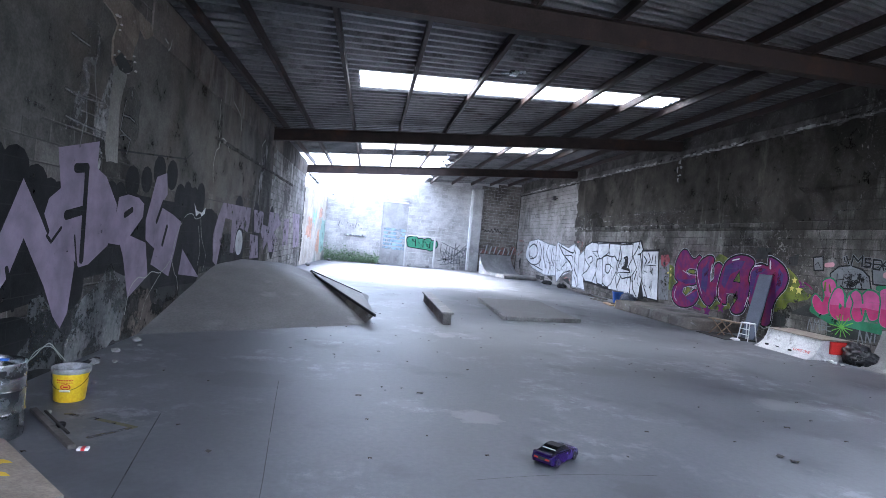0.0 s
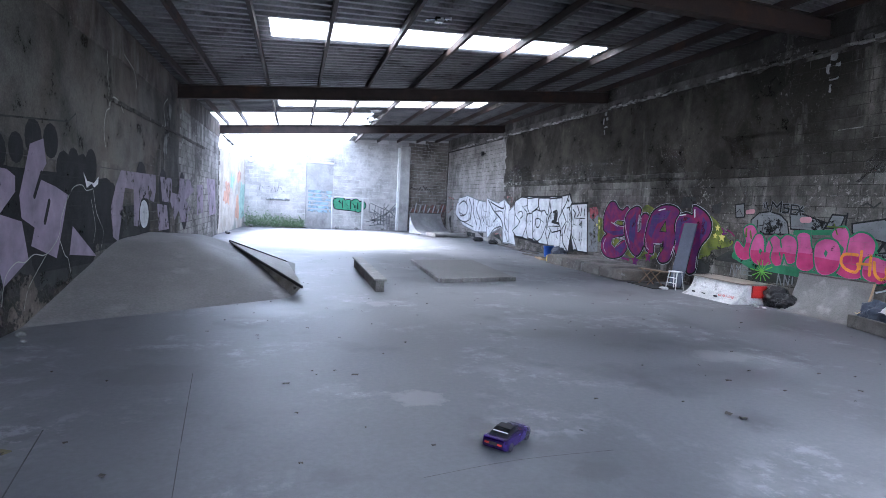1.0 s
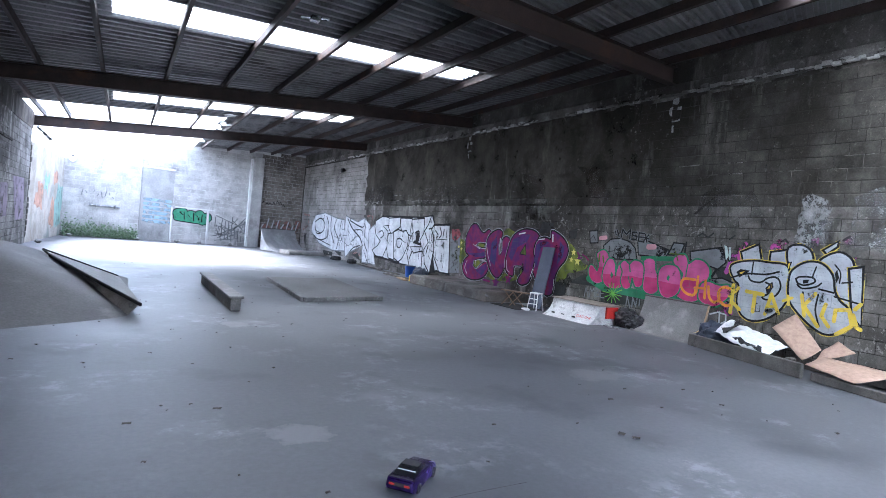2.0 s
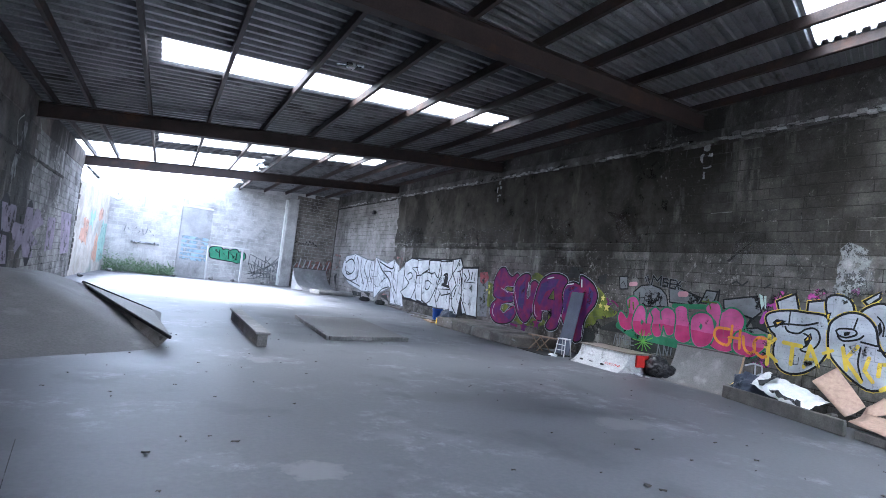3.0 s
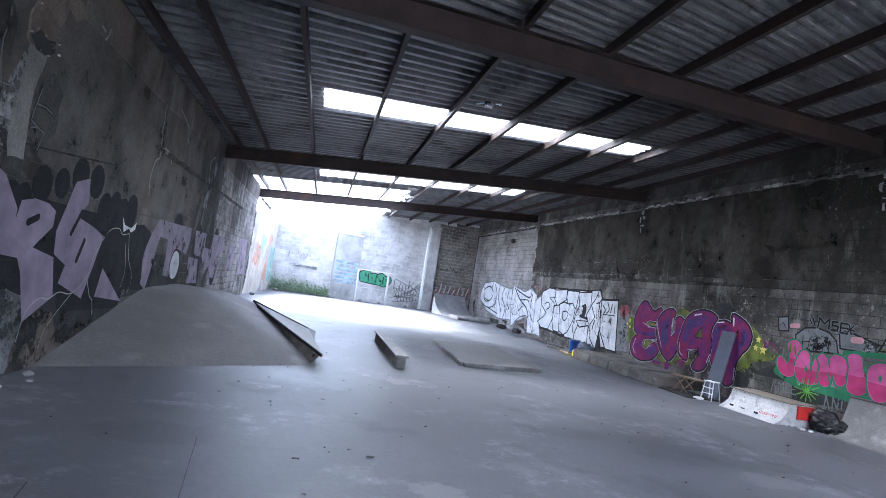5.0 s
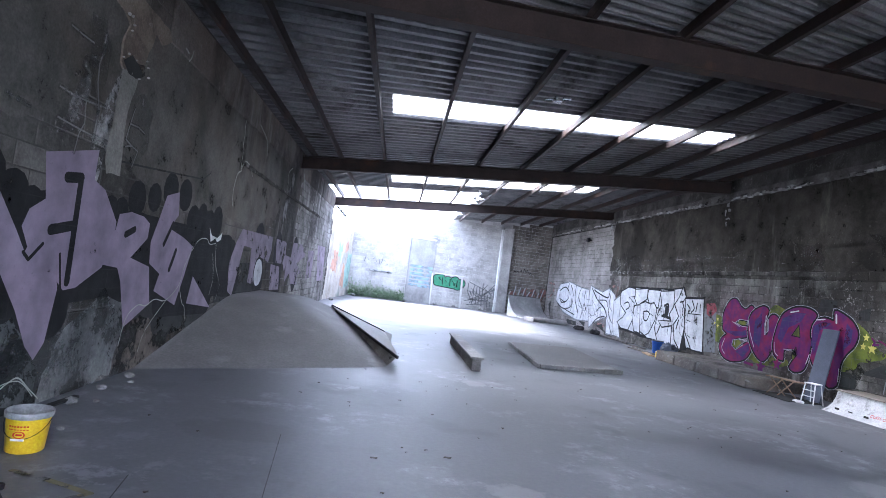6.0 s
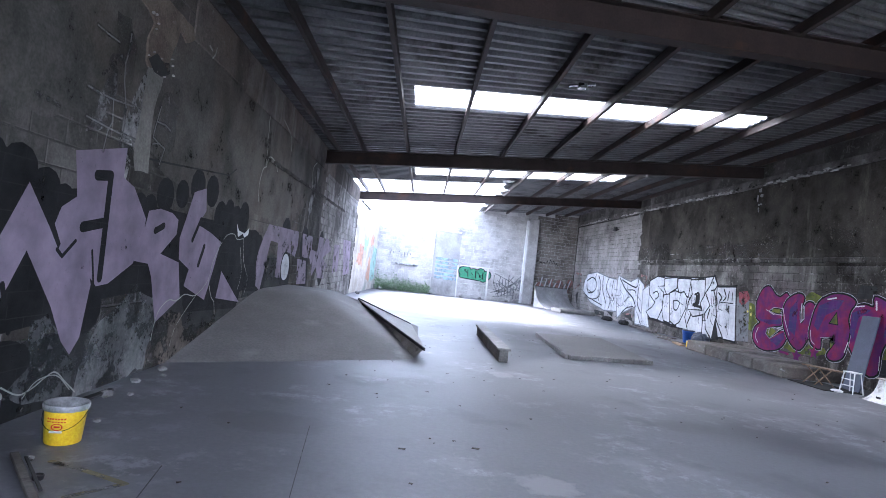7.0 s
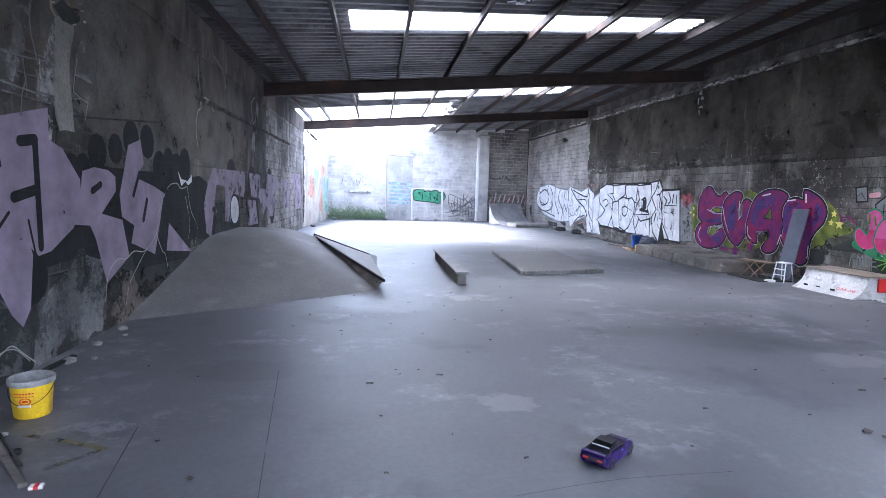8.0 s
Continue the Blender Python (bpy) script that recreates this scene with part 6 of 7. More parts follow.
for k, pts in enumerate(([(1.0, 4.0), (0.8, 2.35), (3.6, 2.3), (5.2, 2.5), (5.7, 3.0), (6.4, 2.4), (7.6, 2.15), (9.5, 2.05), (12.0, 2.2), (14.0, 2.5), (15.0, 3.2), (16.6, 3.8), (17.2, 4.0)],)):
    bm = bmesh.new()
    fill(bm, [(-y, z) for y, z in torn(pts, 0.12, 0.12, k + 30)], 0.0108 + 0.0004 * k)
    part("render_patch", bm, "render_left", coat)
pl = thing("bare_plaster", None, "lining", "patches of bare streaked plaster where paint has peeled", "wall render", LEFT, "structure")
for k, pts in enumerate(([(5.56, 0.78), (6.18, 1.06), (6.72, 1.0), (7.06, 0.63), (7.09, 0.03), (5.58, 0.0), (5.44, 0.4)], [(6.12, 3.42), (6.45, 3.46), (6.11, 2.69), (5.93, 2.09), (5.62, 2.07), (5.8, 2.69)], [(5.46, 3.2), (5.7, 3.25), (5.44, 2.45), (5.2, 2.39)], [(15.17, 3.79), (15.75, 3.9), (15.14, 2.54), (14.72, 2.43)])):
    bm = bmesh.new()
    fill(bm, [(-y, z) for y, z in torn(pts, 0.07, 0.07, k)], 0.0125 + 0.0004 * k)
    part("plaster_patch", bm, "peel_grey" if k else "bloom", pl)
bm = bmesh.new()
for k in range(9):
    block(bm, -7.05 - 2.0 * (k + 1) + 0.006, -7.05 - 2.0 * k, 0, 0.03 + random.uniform(-0.006, 0.006), 4.0 + random.uniform(-0.02, 0.02), 4.62, 0.012)
thing("ring_beam", bm, "render_beam", "plain stained concrete ring beam under the roof", "trim", LEFT, "structure")
bm = bmesh.new()
for k in range(26):
    block(bm, -10.4 - 0.41 * (k + 1) + 0.006, -10.4 - 0.41 * k, 0, 0.05 + random.uniform(-0.02, 0.012), 3.2 + random.uniform(-0.012, 0.012), 3.27 + random.uniform(-0.012, 0.012), 0.01)
thing("wall_ledge", bm, "ledge", "narrow broken concrete ledge along the painted wall", "trim", LEFT, "structure")
bm = bmesh.new()
PAD = [(-5.72, 3.91), (-5.8, 4.15), (-6.6, 4.15), (-6.97, 4.12), (-7.1, 4.01), (-6.88, 3.91), (-6.69, 3.91), (-6.59, 3.8), (-6.51, 3.6), (-6.5, 3.38), (-6.34, 3.31), (-6.08, 3.3), (-6.01, 3.4), (-6.01, 3.53), (-6.06, 3.66), (-6.11, 3.8), (-5.92, 3.86)]
fill(bm, torn(PAD, 0.06, 0.05, 17), 0.0)
up = bmesh.ops.extrude_face_region(bm, geom=bm.faces[:])["geom"]
for v in (g for g in up if isinstance(g, bmesh.types.BMVert)):
    v.co.y = 0.03 + 0.02 * noise.noise(v.co * 6)
bmesh.ops.recalc_face_normals(bm, faces=bm.faces)
tan_pad = thing("padstone", bm, "tan", "crumbling tan concrete padstone under the roof beam end", "padstone", LEFT, "structure")
bm = bmesh.new()
fill(bm, torn([(-6.0, 3.36), (-6.15, 3.47), (-6.31, 3.45), (-6.46, 3.48), (-6.47, 3.38), (-6.29, 3.28), (-6.13, 3.29)], 0.05, 0.03, 81), 0.062)
part("spalled_hole", bm, "p_grime", tan_pad)
rk = random.Random(19)
bm = bmesh.new()
for x, z in ((-6.0, 3.86), (-6.07, 3.87), (-6.13, 3.8), (-6.1, 3.73), (-6.52, 3.56), (-6.56, 3.5), (-6.02, 3.42), (-6.12, 3.49), (-6.28, 3.48), (-6.4, 3.32), (-6.6, 3.4), (-6.2, 3.31)):
    w = rk.uniform(0.008, 0.02)
    block(bm, x - w, x + w, 0.03, 0.055 + w * 0.5, z - w * 0.7, z + w * 0.7, 0.008, Matrix.Translation((x, 0, z)) @ Matrix.Rotation(rk.uniform(0, 3), 4, "Y") @ Matrix.Translation((-x, 0, -z)))
part("spalled_edge", bm, "lip", tan_pad)
rk = random.Random(17)
for s in (8.5, 16.35, 25.1):
    pad = thing("padstone", None, "stone", "broken pale padstone chips under the roof beam end", "padstone", RIGHT, "structure")
    for x, z, w, h in ((0.0, 4.88, 0.13, 0.12), (-0.09, 4.72, 0.1, 0.08), (0.1, 4.66, 0.05, 0.2), (-0.04, 4.46, 0.2, 0.035), (0.02, 4.3, 0.03, 0.14)):
        bm = bmesh.new()
        block(bm, s + x - w / 2, s + x + w / 2, 0.0, 0.03, z - h / 2, z + h / 2, 0.008)
        bmesh.ops.subdivide_edges(bm, edges=bm.edges[:], cuts=2, use_grid_fill=True)
        for v in bm.verts:
            v.co += Vector((noise.noise(v.co * 14), 0.2 * noise.noise(v.co * 9), noise.noise(v.co * 13 + Vector((0, 7, 0))))) * 0.03
        part("chip", bm, "stone", pad)

eff = thing("bare_plaster", None, "peel_grey", "pale salt bloom and washed streaks on sooty blocks", "wall stain", RIGHT, "structure")
for k, (mat, pts) in enumerate((("bloom", [(3.3, 1.95), (3.4, 2.7), (4.2, 2.75), (4.6, 2.4), (4.8, 1.95)]), ("bloom", [(5.25, 2.0), (5.3, 2.35), (5.6, 2.4), (5.6, 2.0)]),
                                ("wash_patch", [(12.2, 2.3), (12.5, 3.5), (13.4, 3.6), (13.0, 2.3)]), ("wash_patch", [(15.0, 2.9), (15.4, 3.4), (19.5, 3.3), (20.5, 2.9)]), ("wash_patch", [(21.5, 2.9), (22.0, 3.5), (24.4, 3.4), (24.5, 2.9)]),
                                ("wash_patch", [(6.3, 2.3), (6.6, 2.9), (7.6, 3.0), (7.8, 2.4)]),
                                ("bloom_near", [(5.85, 2.0), (5.8, 2.75), (5.55, 2.9), (5.3, 2.6), (5.3, 2.0)]), ("bloom_near", [(5.05, 2.0), (4.95, 2.8), (4.2, 3.0), (3.9, 2.5), (4.2, 1.9)]), ("wash_near", [(9.75, 2.0), (10.1, 3.0), (10.6, 3.6), (11.1, 3.7), (10.8, 3.1), (10.5, 2.5), (10.4, 2.0)]))):
    bm = bmesh.new()
    fill(bm, torn(pts, 0.2, 0.12, k + 50), 0.0135 + 0.0003 * k)
    part("bloom", bm, mat, eff)

# back wall: pier, render panel, pipe, lamp, faded paint


def bx(x):
    return -x * 1.0153


bm = boxed(bx(6.66), bx(6.05), 0, 0.24, 0, 5.08, 0.012)
pier = thing("pier", bm, "back", "concrete pier on the back wall with a pale edge", "pier", BACK, "structure")
bm = boxed(bx(6.05), bx(5.94), 0.012, 0.2, 0, 4.95, 0.008)
thing("pier_edge", bm, "white", "white-painted edge strip beside the pier", "trim", BACK, "structure")
bm = boxed(bx(0.56), bx(-2.83), -0.079, 0.0, 0, 4.05)
wall_panel = thing("wall_panel", bm, "joint_back", "thicker pale blockwork panel at the foot of daylight", "wall", BACK @ pose(0, 0.09, 0), "structure")
bm = boxed(bx(2.1), bx(0.61), -0.02, 0.0, 0, 3.66)
doorway = thing("blocked_doorway", bm, "door_block", "smooth grey rendered infill of a blocked-up doorway", "wall", BACK @ pose(0, 0.03, 0), "structure")
bm = boxed(bx(2.1), bx(0.61), 0.011, 0.06, 3.68, 3.77, 0.01)
thing("lintel", bm, "white", "thin pale lintel over the blocked doorway", "lintel", BACK, "structure")
bm = bmesh.new()
rod(bm, (bx(-0.29), 0.15, 1.52), (bx(-1.56), 0.15, 1.55), 0.045, 14)
for x in (-0.5, -1.3):
    block(bm, bx(x) - 0.02, bx(x) + 0.02, 0.085, 0.2, 1.46, 1.62)
thing("wall_pipe", bm, "pale_steel", "short grey pipe fixed level on the back wall", "pipe", BACK)
lamp = thing("wall_lamp", None, "white", "round white bulkhead lamp high on the daylit wall", "wall lamp", BACK @ pose(bx(-2.36), 0.09, 3.6))
bm = lathe([(0.0, 0.0), (0.15, 0.0), (0.16, 0.04), (0.12, 0.1), (0.0, 0.12)], 20)
bmesh.ops.rotate(bm, matrix=Matrix.Rotation(-math.pi / 2, 3, "X"), verts=bm.verts)
part("cover", bm, "white", lamp)
bm = boxed(-0.03, 0.03, 0.0, 0.22, 0.13, 0.17, 0.005)
part("arm", bm, "dark", lamp)
fl2 = thing("floodlight", None, "dark", "small dark floodlight high on the sooty wall", "floodlight", RIGHT @ pose(27.5, 0, 4.4))
part("housing", boxed(-0.14, 0.14, 0.12, 0.24, -0.1, 0.1, 0.02), "dark", fl2)
part("bracket", boxed(-0.03, 0.03, 0, 0.13, -0.02, 0.02), "steel", fl2)
bg = art(BACK, "faded pale blue and grey paint on daylit blocks")
rb = random.Random(11)
layer(bg, "blue_band", "p_blue", [([(bx(0.8), 2.1 - 0.22 * k), (bx(1.98), 2.07 - 0.22 * k)], 0.15) for k in range(6)], 0.042)
layer(bg, "grey_scrawl", "p_grey", [([(bx(4.3 + 0.18 * k), rb.uniform(0.2, 1.6)) for _ in range(3)], 0.05) for k in range(10)] + [([(bx(4.15 + rb.uniform(0, 1.8)), rb.uniform(0.15, 1.6)) for _ in range(2)], 0.04) for k in range(22)], G0)
layer(bg, "dark_mark", "p_grey", [([(bx(-1.9 + 0.16 * k), 2.0 + 0.2 * (k % 2)), (bx(-1.85 + 0.16 * k), 2.25 - 0.15 * (k % 3))], 0.035) for k in range(10)], 0.102)
layer(bg, "corner_tag", "p_rust", [(torn(rounded([(bx(x), 0.75), (bx(x + 0.1), 1.6), (bx(x + 0.55), 1.7), (bx(x + 0.5), 0.95)]), 0.25, 0.15, k), 0) for k, x in enumerate((6.8, 7.5, 8.1, 8.7))], G0)
layer(bg, "corner_scrawl", "p_silver", [([(bx(6.8 + 0.3 * k), rb.uniform(0.9, 1.3)), (bx(6.95 + 0.3 * k), rb.uniform(1.3, 1.7))], 0.07) for k in range(8)], G1)
layer(bg, "corner_mark", "p_black", [([(bx(6.8 + 0.2 * k), 2.45 + rb.uniform(0, 0.2)), (bx(6.86 + 0.2 * k), 2.6 + rb.uniform(0, 0.2)), (bx(6.95 + 0.2 * k), 2.45 + rb.uniform(0, 0.2))], 0.035) for k in range(7)], G0)
sp = art(STRIP, "flaking orange, teal and cream paint on sunlit plaster")
layer(sp, "teal_patch", "p_teal", [(torn([(0.2, 0.5), (0.1, 2.3), (1.3, 2.2), (2.0, 1.5), (1.7, 0.4)], 0.4, 0.2, 61), 0), (torn([(3.6, 1.9), (3.4, 2.6), (4.3, 2.7), (4.5, 2.0)], 0.3, 0.2, 62), 0)], 0.004)
layer(sp, "orange_patch", "p_flake", [(torn([(2.1, 0.4), (2.0, 1.5), (2.7, 1.7), (3.0, 0.7)], 0.4, 0.2, 63), 0), (torn([(4.6, 1.2), (4.6, 2.2), (5.6, 2.3), (5.9, 1.4)], 0.4, 0.2, 64), 0), (torn([(1.4, 2.4), (1.5, 2.9), (2.6, 2.8), (2.4, 2.3)], 0.3, 0.2, 65), 0)], 0.006)
gb = art(BACK, "green bubble graffiti with a black outline on the back wall")
gl = [([(bx(2.36), 1.54), (bx(2.63), 1.6)], 0.42), ([(bx(2.73), 1.37), (bx(3.05), 1.48)], 0.46), ([(bx(3.21), 1.37), (bx(3.48), 1.54)], 0.44), ([(bx(3.63), 1.25), (bx(3.85), 1.42)], 0.46), ([(bx(2.36), 1.31), (bx(3.74), 1.2)], 0.3)]
layer(gb, "outline", "p_black", gl, G0 + 0.002, 0.1)
layer(gb, "fill", "p_green_far", gl, G1 + 0.003)
layer(gb, "detail", "p_black", [([(bx(2.47), 1.6), (bx(2.63), 1.48)], 0.05), ([(bx(2.68), 1.62), (bx(2.72), 1.25)], 0.05), ([(bx(3.15), 1.6), (bx(3.18), 1.2)], 0.05), ([(bx(3.6), 1.55), (bx(3.58), 1.2)], 0.05), ([(bx(2.89), 1.48), (bx(3.0), 1.37)], 0.03), ([(bx(3.32), 1.48), (bx(3.42), 1.37)], 0.03), ([(bx(3.74), 1.48), (bx(3.85), 1.31)], 0.03)], G3)
goal = thing("goal_frame", None, "white", "white-painted five-a-side goal frame against the back wall", "goal", BACK)
for x, w in ((2.0, 0.06), (3.78, 0.1)):
    bm = bmesh.new()
    bar(bm, (bx(x), 0.5, 0), (bx(x) + 0.02, 0.42, 1.84), w, 0.06)
    part("post", bm, "white", goal)
bm = bmesh.new()
bar(bm, (bx(2.12), 0.44, 1.84), (bx(4.08), 0.44, 1.84), 0.06, 0.06)
part("crossbar", bm, "white", goal)

# ---- things along the right wall ----


def at_right(s, off, turn=0.0, z=0.0):
    return RIGHT @ pose(s, off, z, 0, 0, turn)


# curved white kicker box with a plywood lid
wb = thing("launch_box", None, "white", "white skate launch box with a curved front and plywood lid", "skate ramp", at_right(9.98, 0.2, 0))
pts = [(0.98, 0.0), (0.86, 0.06), (0.76, 0.15), (0.69, 0.28), (0.66, 0.4), (0.05, 0.4), (0.05, 0.0)]
box_body = smooth(part("body", prism(pts, -0.74, 0.74, 0.006), "dirty_white", wb), 30)
part("lid", boxed(-0.78, 0.78, 0.0, 0.7, 0.402, 0.425, 0.004), "ply", wb, "worn plywood lid")
part("end_panel", boxed(-0.8, -0.745, 0.15, 0.5, 0.14, 0.39, 0.01), "red", wb, "red side panel")
for k in range(3):
    part("scuff", boxed(0.45 - 0.33 * k, 0.55 - 0.33 * k, 0.845 + 0.02 * (k % 2), 0.86 + 0.02 * (k % 2), 0.06 + 0.02 * (k % 2), 0.1, 0.004), "dark", box_body)
tx = bpy.data.curves.new("lettering", "FONT")
tx.body, tx.size, tx.extrude, tx.align_x = "CLASS ONE", 0.085, 0.001, "CENTER"
txo = bpy.data.objects.new("lettering_curve", tx)
scene.collection.objects.link(txo)
bpy.context.view_layer.update()
me = bpy.data.meshes.new_from_object(txo.evaluated_get(bpy.context.evaluated_depsgraph_get()))
bpy.data.objects.remove(txo)
me.materials.clear()
me.materials.append(M["red"])
lt = new("lettering", me)
lt.parent = box_body
lt.matrix_local = Matrix.Translation((-0.42, 0.83, 0.1)) @ pose(0, 0, 0, 52, 0, 180)
tagged(lt, "red painted lettering")

# bin bags: slumped, creased sacks


def sack(name, m, size, mat, label, seed, parts=()):
    bm = bmesh.new()
    bmesh.ops.create_icosphere(bm, subdivisions=5, radius=1)
    for v in bm.verts:
        d = v.co.normalized()
        f = 1 + 0.22 * noise.noise(d * 2.2 + Vector((seed, 0, 0))) + 0.22 * abs(noise.noise(d * 3.5 + Vector((0, seed, 0)))) - 0.1 * abs(noise.noise(d * 7 + Vector((0, 0, seed))))
        v.co = Vector((d.x * size[0] * f, d.y * size[1] * f, max(d.z * size[2] * f, -size[2] * 0.72) + size[2] * 0.72))
    ob = thing(name, bm, mat, label, "bag", m)
    return smooth(ob, 60)


sack("bin_bag", at_right(9.0, 0.3), (0.27, 0.2, 0.24), "black", "full black plastic bin bag slumped at the wall", 1)
sack("bin_bag", at_right(8.75, 0.3, 30), (0.22, 0.18, 0.17), "black", "smaller creased black bin bag beside the ramp", 5)
bm = bmesh.new()
for k in range(5):
    block(bm, 8.8 + 0.13 * k, 8.87 + 0.13 * k, 0.72 + 0.05 * (k % 2), 0.78 + 0.05 * (k % 2), 0, 0.025 + 0.01 * (k % 3), 0.006)
tagged(thing("litter", bm, "white", "scraps of white litter on the floor by the bags", "litter", RIGHT, "stuff"))

# slate blue board leaning on the wall
bm = bmesh.new()
foot, head, side = Vector((9.13, 11.38, 0.0)), Vector((9.7, 11.7, 1.56)), Vector((-0.01, 0.46, 0.0))
out = (head - foot).cross(side).normalized() * 0.03
va = [bm.verts.new(p + o) for o in (Vector(), out) for p in (foot, foot + side, head + side, head)]
for f in ((0, 1, 2, 3), (7, 6, 5, 4), (0, 4, 5, 1), (1, 5, 6, 2), (2, 6, 7, 3), (3, 7, 4, 0)):
    bm.faces.new([va[k] for k in f])
bmesh.ops.recalc_face_normals(bm, faces=bm.faces)
bmesh.ops.bevel(bm, geom=bm.edges[:], offset=0.005, segments=1, affect="EDGES")
thing("leaning_board", bm, "slate", "long slate-blue board leaning upright against the wall", "board")

# white step stool
st = thing("step_stool", None, "white", "white metal step stool standing by the plinth", "stool", at_right(11.25, 0.95, 10) @ Matrix.Scale(0.78, 4))
for x in (-0.17, 0.17):
    for y0, y1 in ((0.17, 0.1), (-0.17, -0.1)):
        bm = bmesh.new()
        rod(bm, (x * 1.1, y0, 0), (x * 0.85, y1, 0.52), 0.014)
        part("leg", bm, "white", st)
part("seat", boxed(-0.17, 0.17, -0.13, 0.13, 0.52, 0.55, 0.01), "white", st)
for z in (0.2, 0.36):
    bm = bmesh.new()
    rod(bm, (-0.165, 0.15, z), (0.165, 0.15, z), 0.012)
    part("rung", bm, "white", st)
bm = lathe([(0.0, 0.0), (0.1, 0.0), (0.11, 0.03), (0.07, 0.05), (0.0, 0.05)], 16)
bmesh.ops.translate(bm, vec=(0, 0, 0.002), verts=bm.verts)
thing("white_dish", bm, "white", "small white dish on the floor by the stool", "dish", at_right(11.25, 1.25))

# folding timber trestle with a plank
tr = thing("trestle", None, "brown_wood", "small dark brown timber trestle with crossed legs", "trestle", at_right(11.85, 1.15, 12) @ Matrix.Scale(0.85, 4))
for x in (-0.12, 0.2):
    for s in (-1, 1):
        bm = bmesh.new()
        bar(bm, (x + 0.16 * s, 0.15 * s, 0.0), (x - 0.1 * s, -0.1 * s, 0.44), 0.035, 0.025)
        part("leg", bm, "brown_wood", tr)
part("plank", boxed(-0.5, 0.45, -0.12, 0.12, 0.44, 0.465, 0.005), "brown_wood", tr, "worn plank top")
bm = boxed(11.2, 12.3, 0.75, 1.55, 0.002, 0.02, 0.006)
thing("rubber_mat", bm, "dark", "dark mat lying flat under the trestle", "mat", RIGHT)

# blue tub, yellow tin and planks by the far end of the plinth
tub = thing("blue_tub", None, "blue", "blue plastic tub beside the plinth end", "tub", at_right(18.9, 0.45))
bm = lathe([(0.0, 0.0), (0.15, 0.0), (0.19, 0.36), (0.2, 0.37), (0.2, 0.4), (0.185, 0.4), (0.14, 0.03), (0.0, 0.03)], 24)
smooth(part("body", bm, "blue", tub), 40)
bm = lathe([(0.0, 0.4), (0.2, 0.4), (0.2, 0.43), (0.0, 0.44)], 24)
part("lid", bm, "slate", tub)
sack("dark_sack", at_right(18.2, 0.4), (0.34, 0.25, 0.24), "slate", "dark crumpled cloth heap beside the blue tub", 8)
tin = thing("yellow_tin", None, "yellow", "small yellow paint tin on the floor", "tin", at_right(17.35, 1.2))
smooth(part("body", lathe([(0.0, 0.0), (0.08, 0.0), (0.085, 0.01), (0.08, 0.02), (0.08, 0.17), (0.085, 0.18), (0.07, 0.18), (0.0, 0.17)], 20), "yellow", tin), 40)
part("lid", lathe([(0.0, 0.181), (0.075, 0.181), (0.075, 0.195), (0.0, 0.195)], 20), "white", tin)
for k, (s, o, a, w) in enumerate(((18.9, 1.0, 6, 1.5), (17.9, 1.25, -12, 0.9), (20.4, 0.55, 4, 1.3))):
    thing("loose_plank", boxed(-w / 2, w / 2, -0.09, 0.09, 0.002, 0.04, 0.006), ("timber_grey", "wood", "timber_grey")[k], "short loose plank lying on the floor near the wall", "plank", at_right(s, o, a), group="loose planks")
for k, s in enumerate((24.6, 26.4)):
    sack("cloth_heap", at_right(s, 0.45 + 0.1 * k, 20 * k), (0.3, 0.18, 0.12), "dark", "dark crumpled cloth heap at the foot of the wall", 12 + k)
pipe = bmesh.new()
rod(pipe, (21.2, 0.5, 0.05), (24.0, 0.42, 0.05), 0.045, 12)
thing("floor_pipe", pipe, "timber_grey", "grey plastic pipe lying along the wall", "pipe", RIGHT)

# timber edging beam and the rubbish behind it
eb = thing("edging_beam", None, "timber_grey", "long weathered timber beam on edge retaining rubbish", "timber beam")
bm = bmesh.new()
bar(bm, (9.24, 7.18, 0.11), (8.68, 4.86, 0.11), 0.07, 0.22, 0.012)
for v in bm.verts:
    v.co += Vector((0.012 * noise.noise(v.co * 3), 0, 0.006 * noise.noise(v.co * 5)))
part("beam", bm, "timber_grey", eb)
bm = bmesh.new()
bar(bm, (8.89, 5.2, 0.2), (8.79, 5.07, 0.24), 0.1, 0.05, 0.015)
part("block", bm, "timber_grey", eb)


def crumpled(bm, corners, cuts, amount, seed):
    """A creased sheet over four corners."""
    a, b, c, d = (Vector(p) for p in corners)
    n = cuts
    grid = []
    for i in range(n + 1):
        row = []
        for j in range(n + 1):
            u, v = i / n, j / n
            p = a.lerp(b, u).lerp(d.lerp(c, u), v)
            q = p * 4 + Vector((seed, 0, 0))
            row.append(bm.verts.new(p + Vector((noise.noise(q), noise.noise(q + Vector((4.84, 4.75, 0))), abs(noise.noise(q + Vector((0, 5, 0)))) + 0.5 * abs(noise.noise(q * 2.3)))) * amount))
        grid.append(row)
    for i in range(n):
        for j in range(n):
            bm.faces.new((grid[i][j], grid[i + 1][j], grid[i + 1][j + 1], grid[i][j + 1]))


def sheeted(name, corners, cuts, amount, seed, mat, label, category, thick=0.006):
    bm = bmesh.new()
    crumpled(bm, corners, cuts, amount, seed)
    ob = thing(name, bm, mat, label, category)
    so = ob.modifiers.new("thickness", "SOLIDIFY")
    so.thickness, so.offset = thick, 0
    return smooth(ob, 35)


tp = sheeted("tarpaulin", ((9.62, 6.69, 0.56), (9.19, 6.64, 0.32), (8.89, 5.61, 0.12), (9.46, 5.5, 0.3)), 24, 0.075, 3, "tarp", "crumpled white and black plastic tarpaulin behind the beam", "tarpaulin")
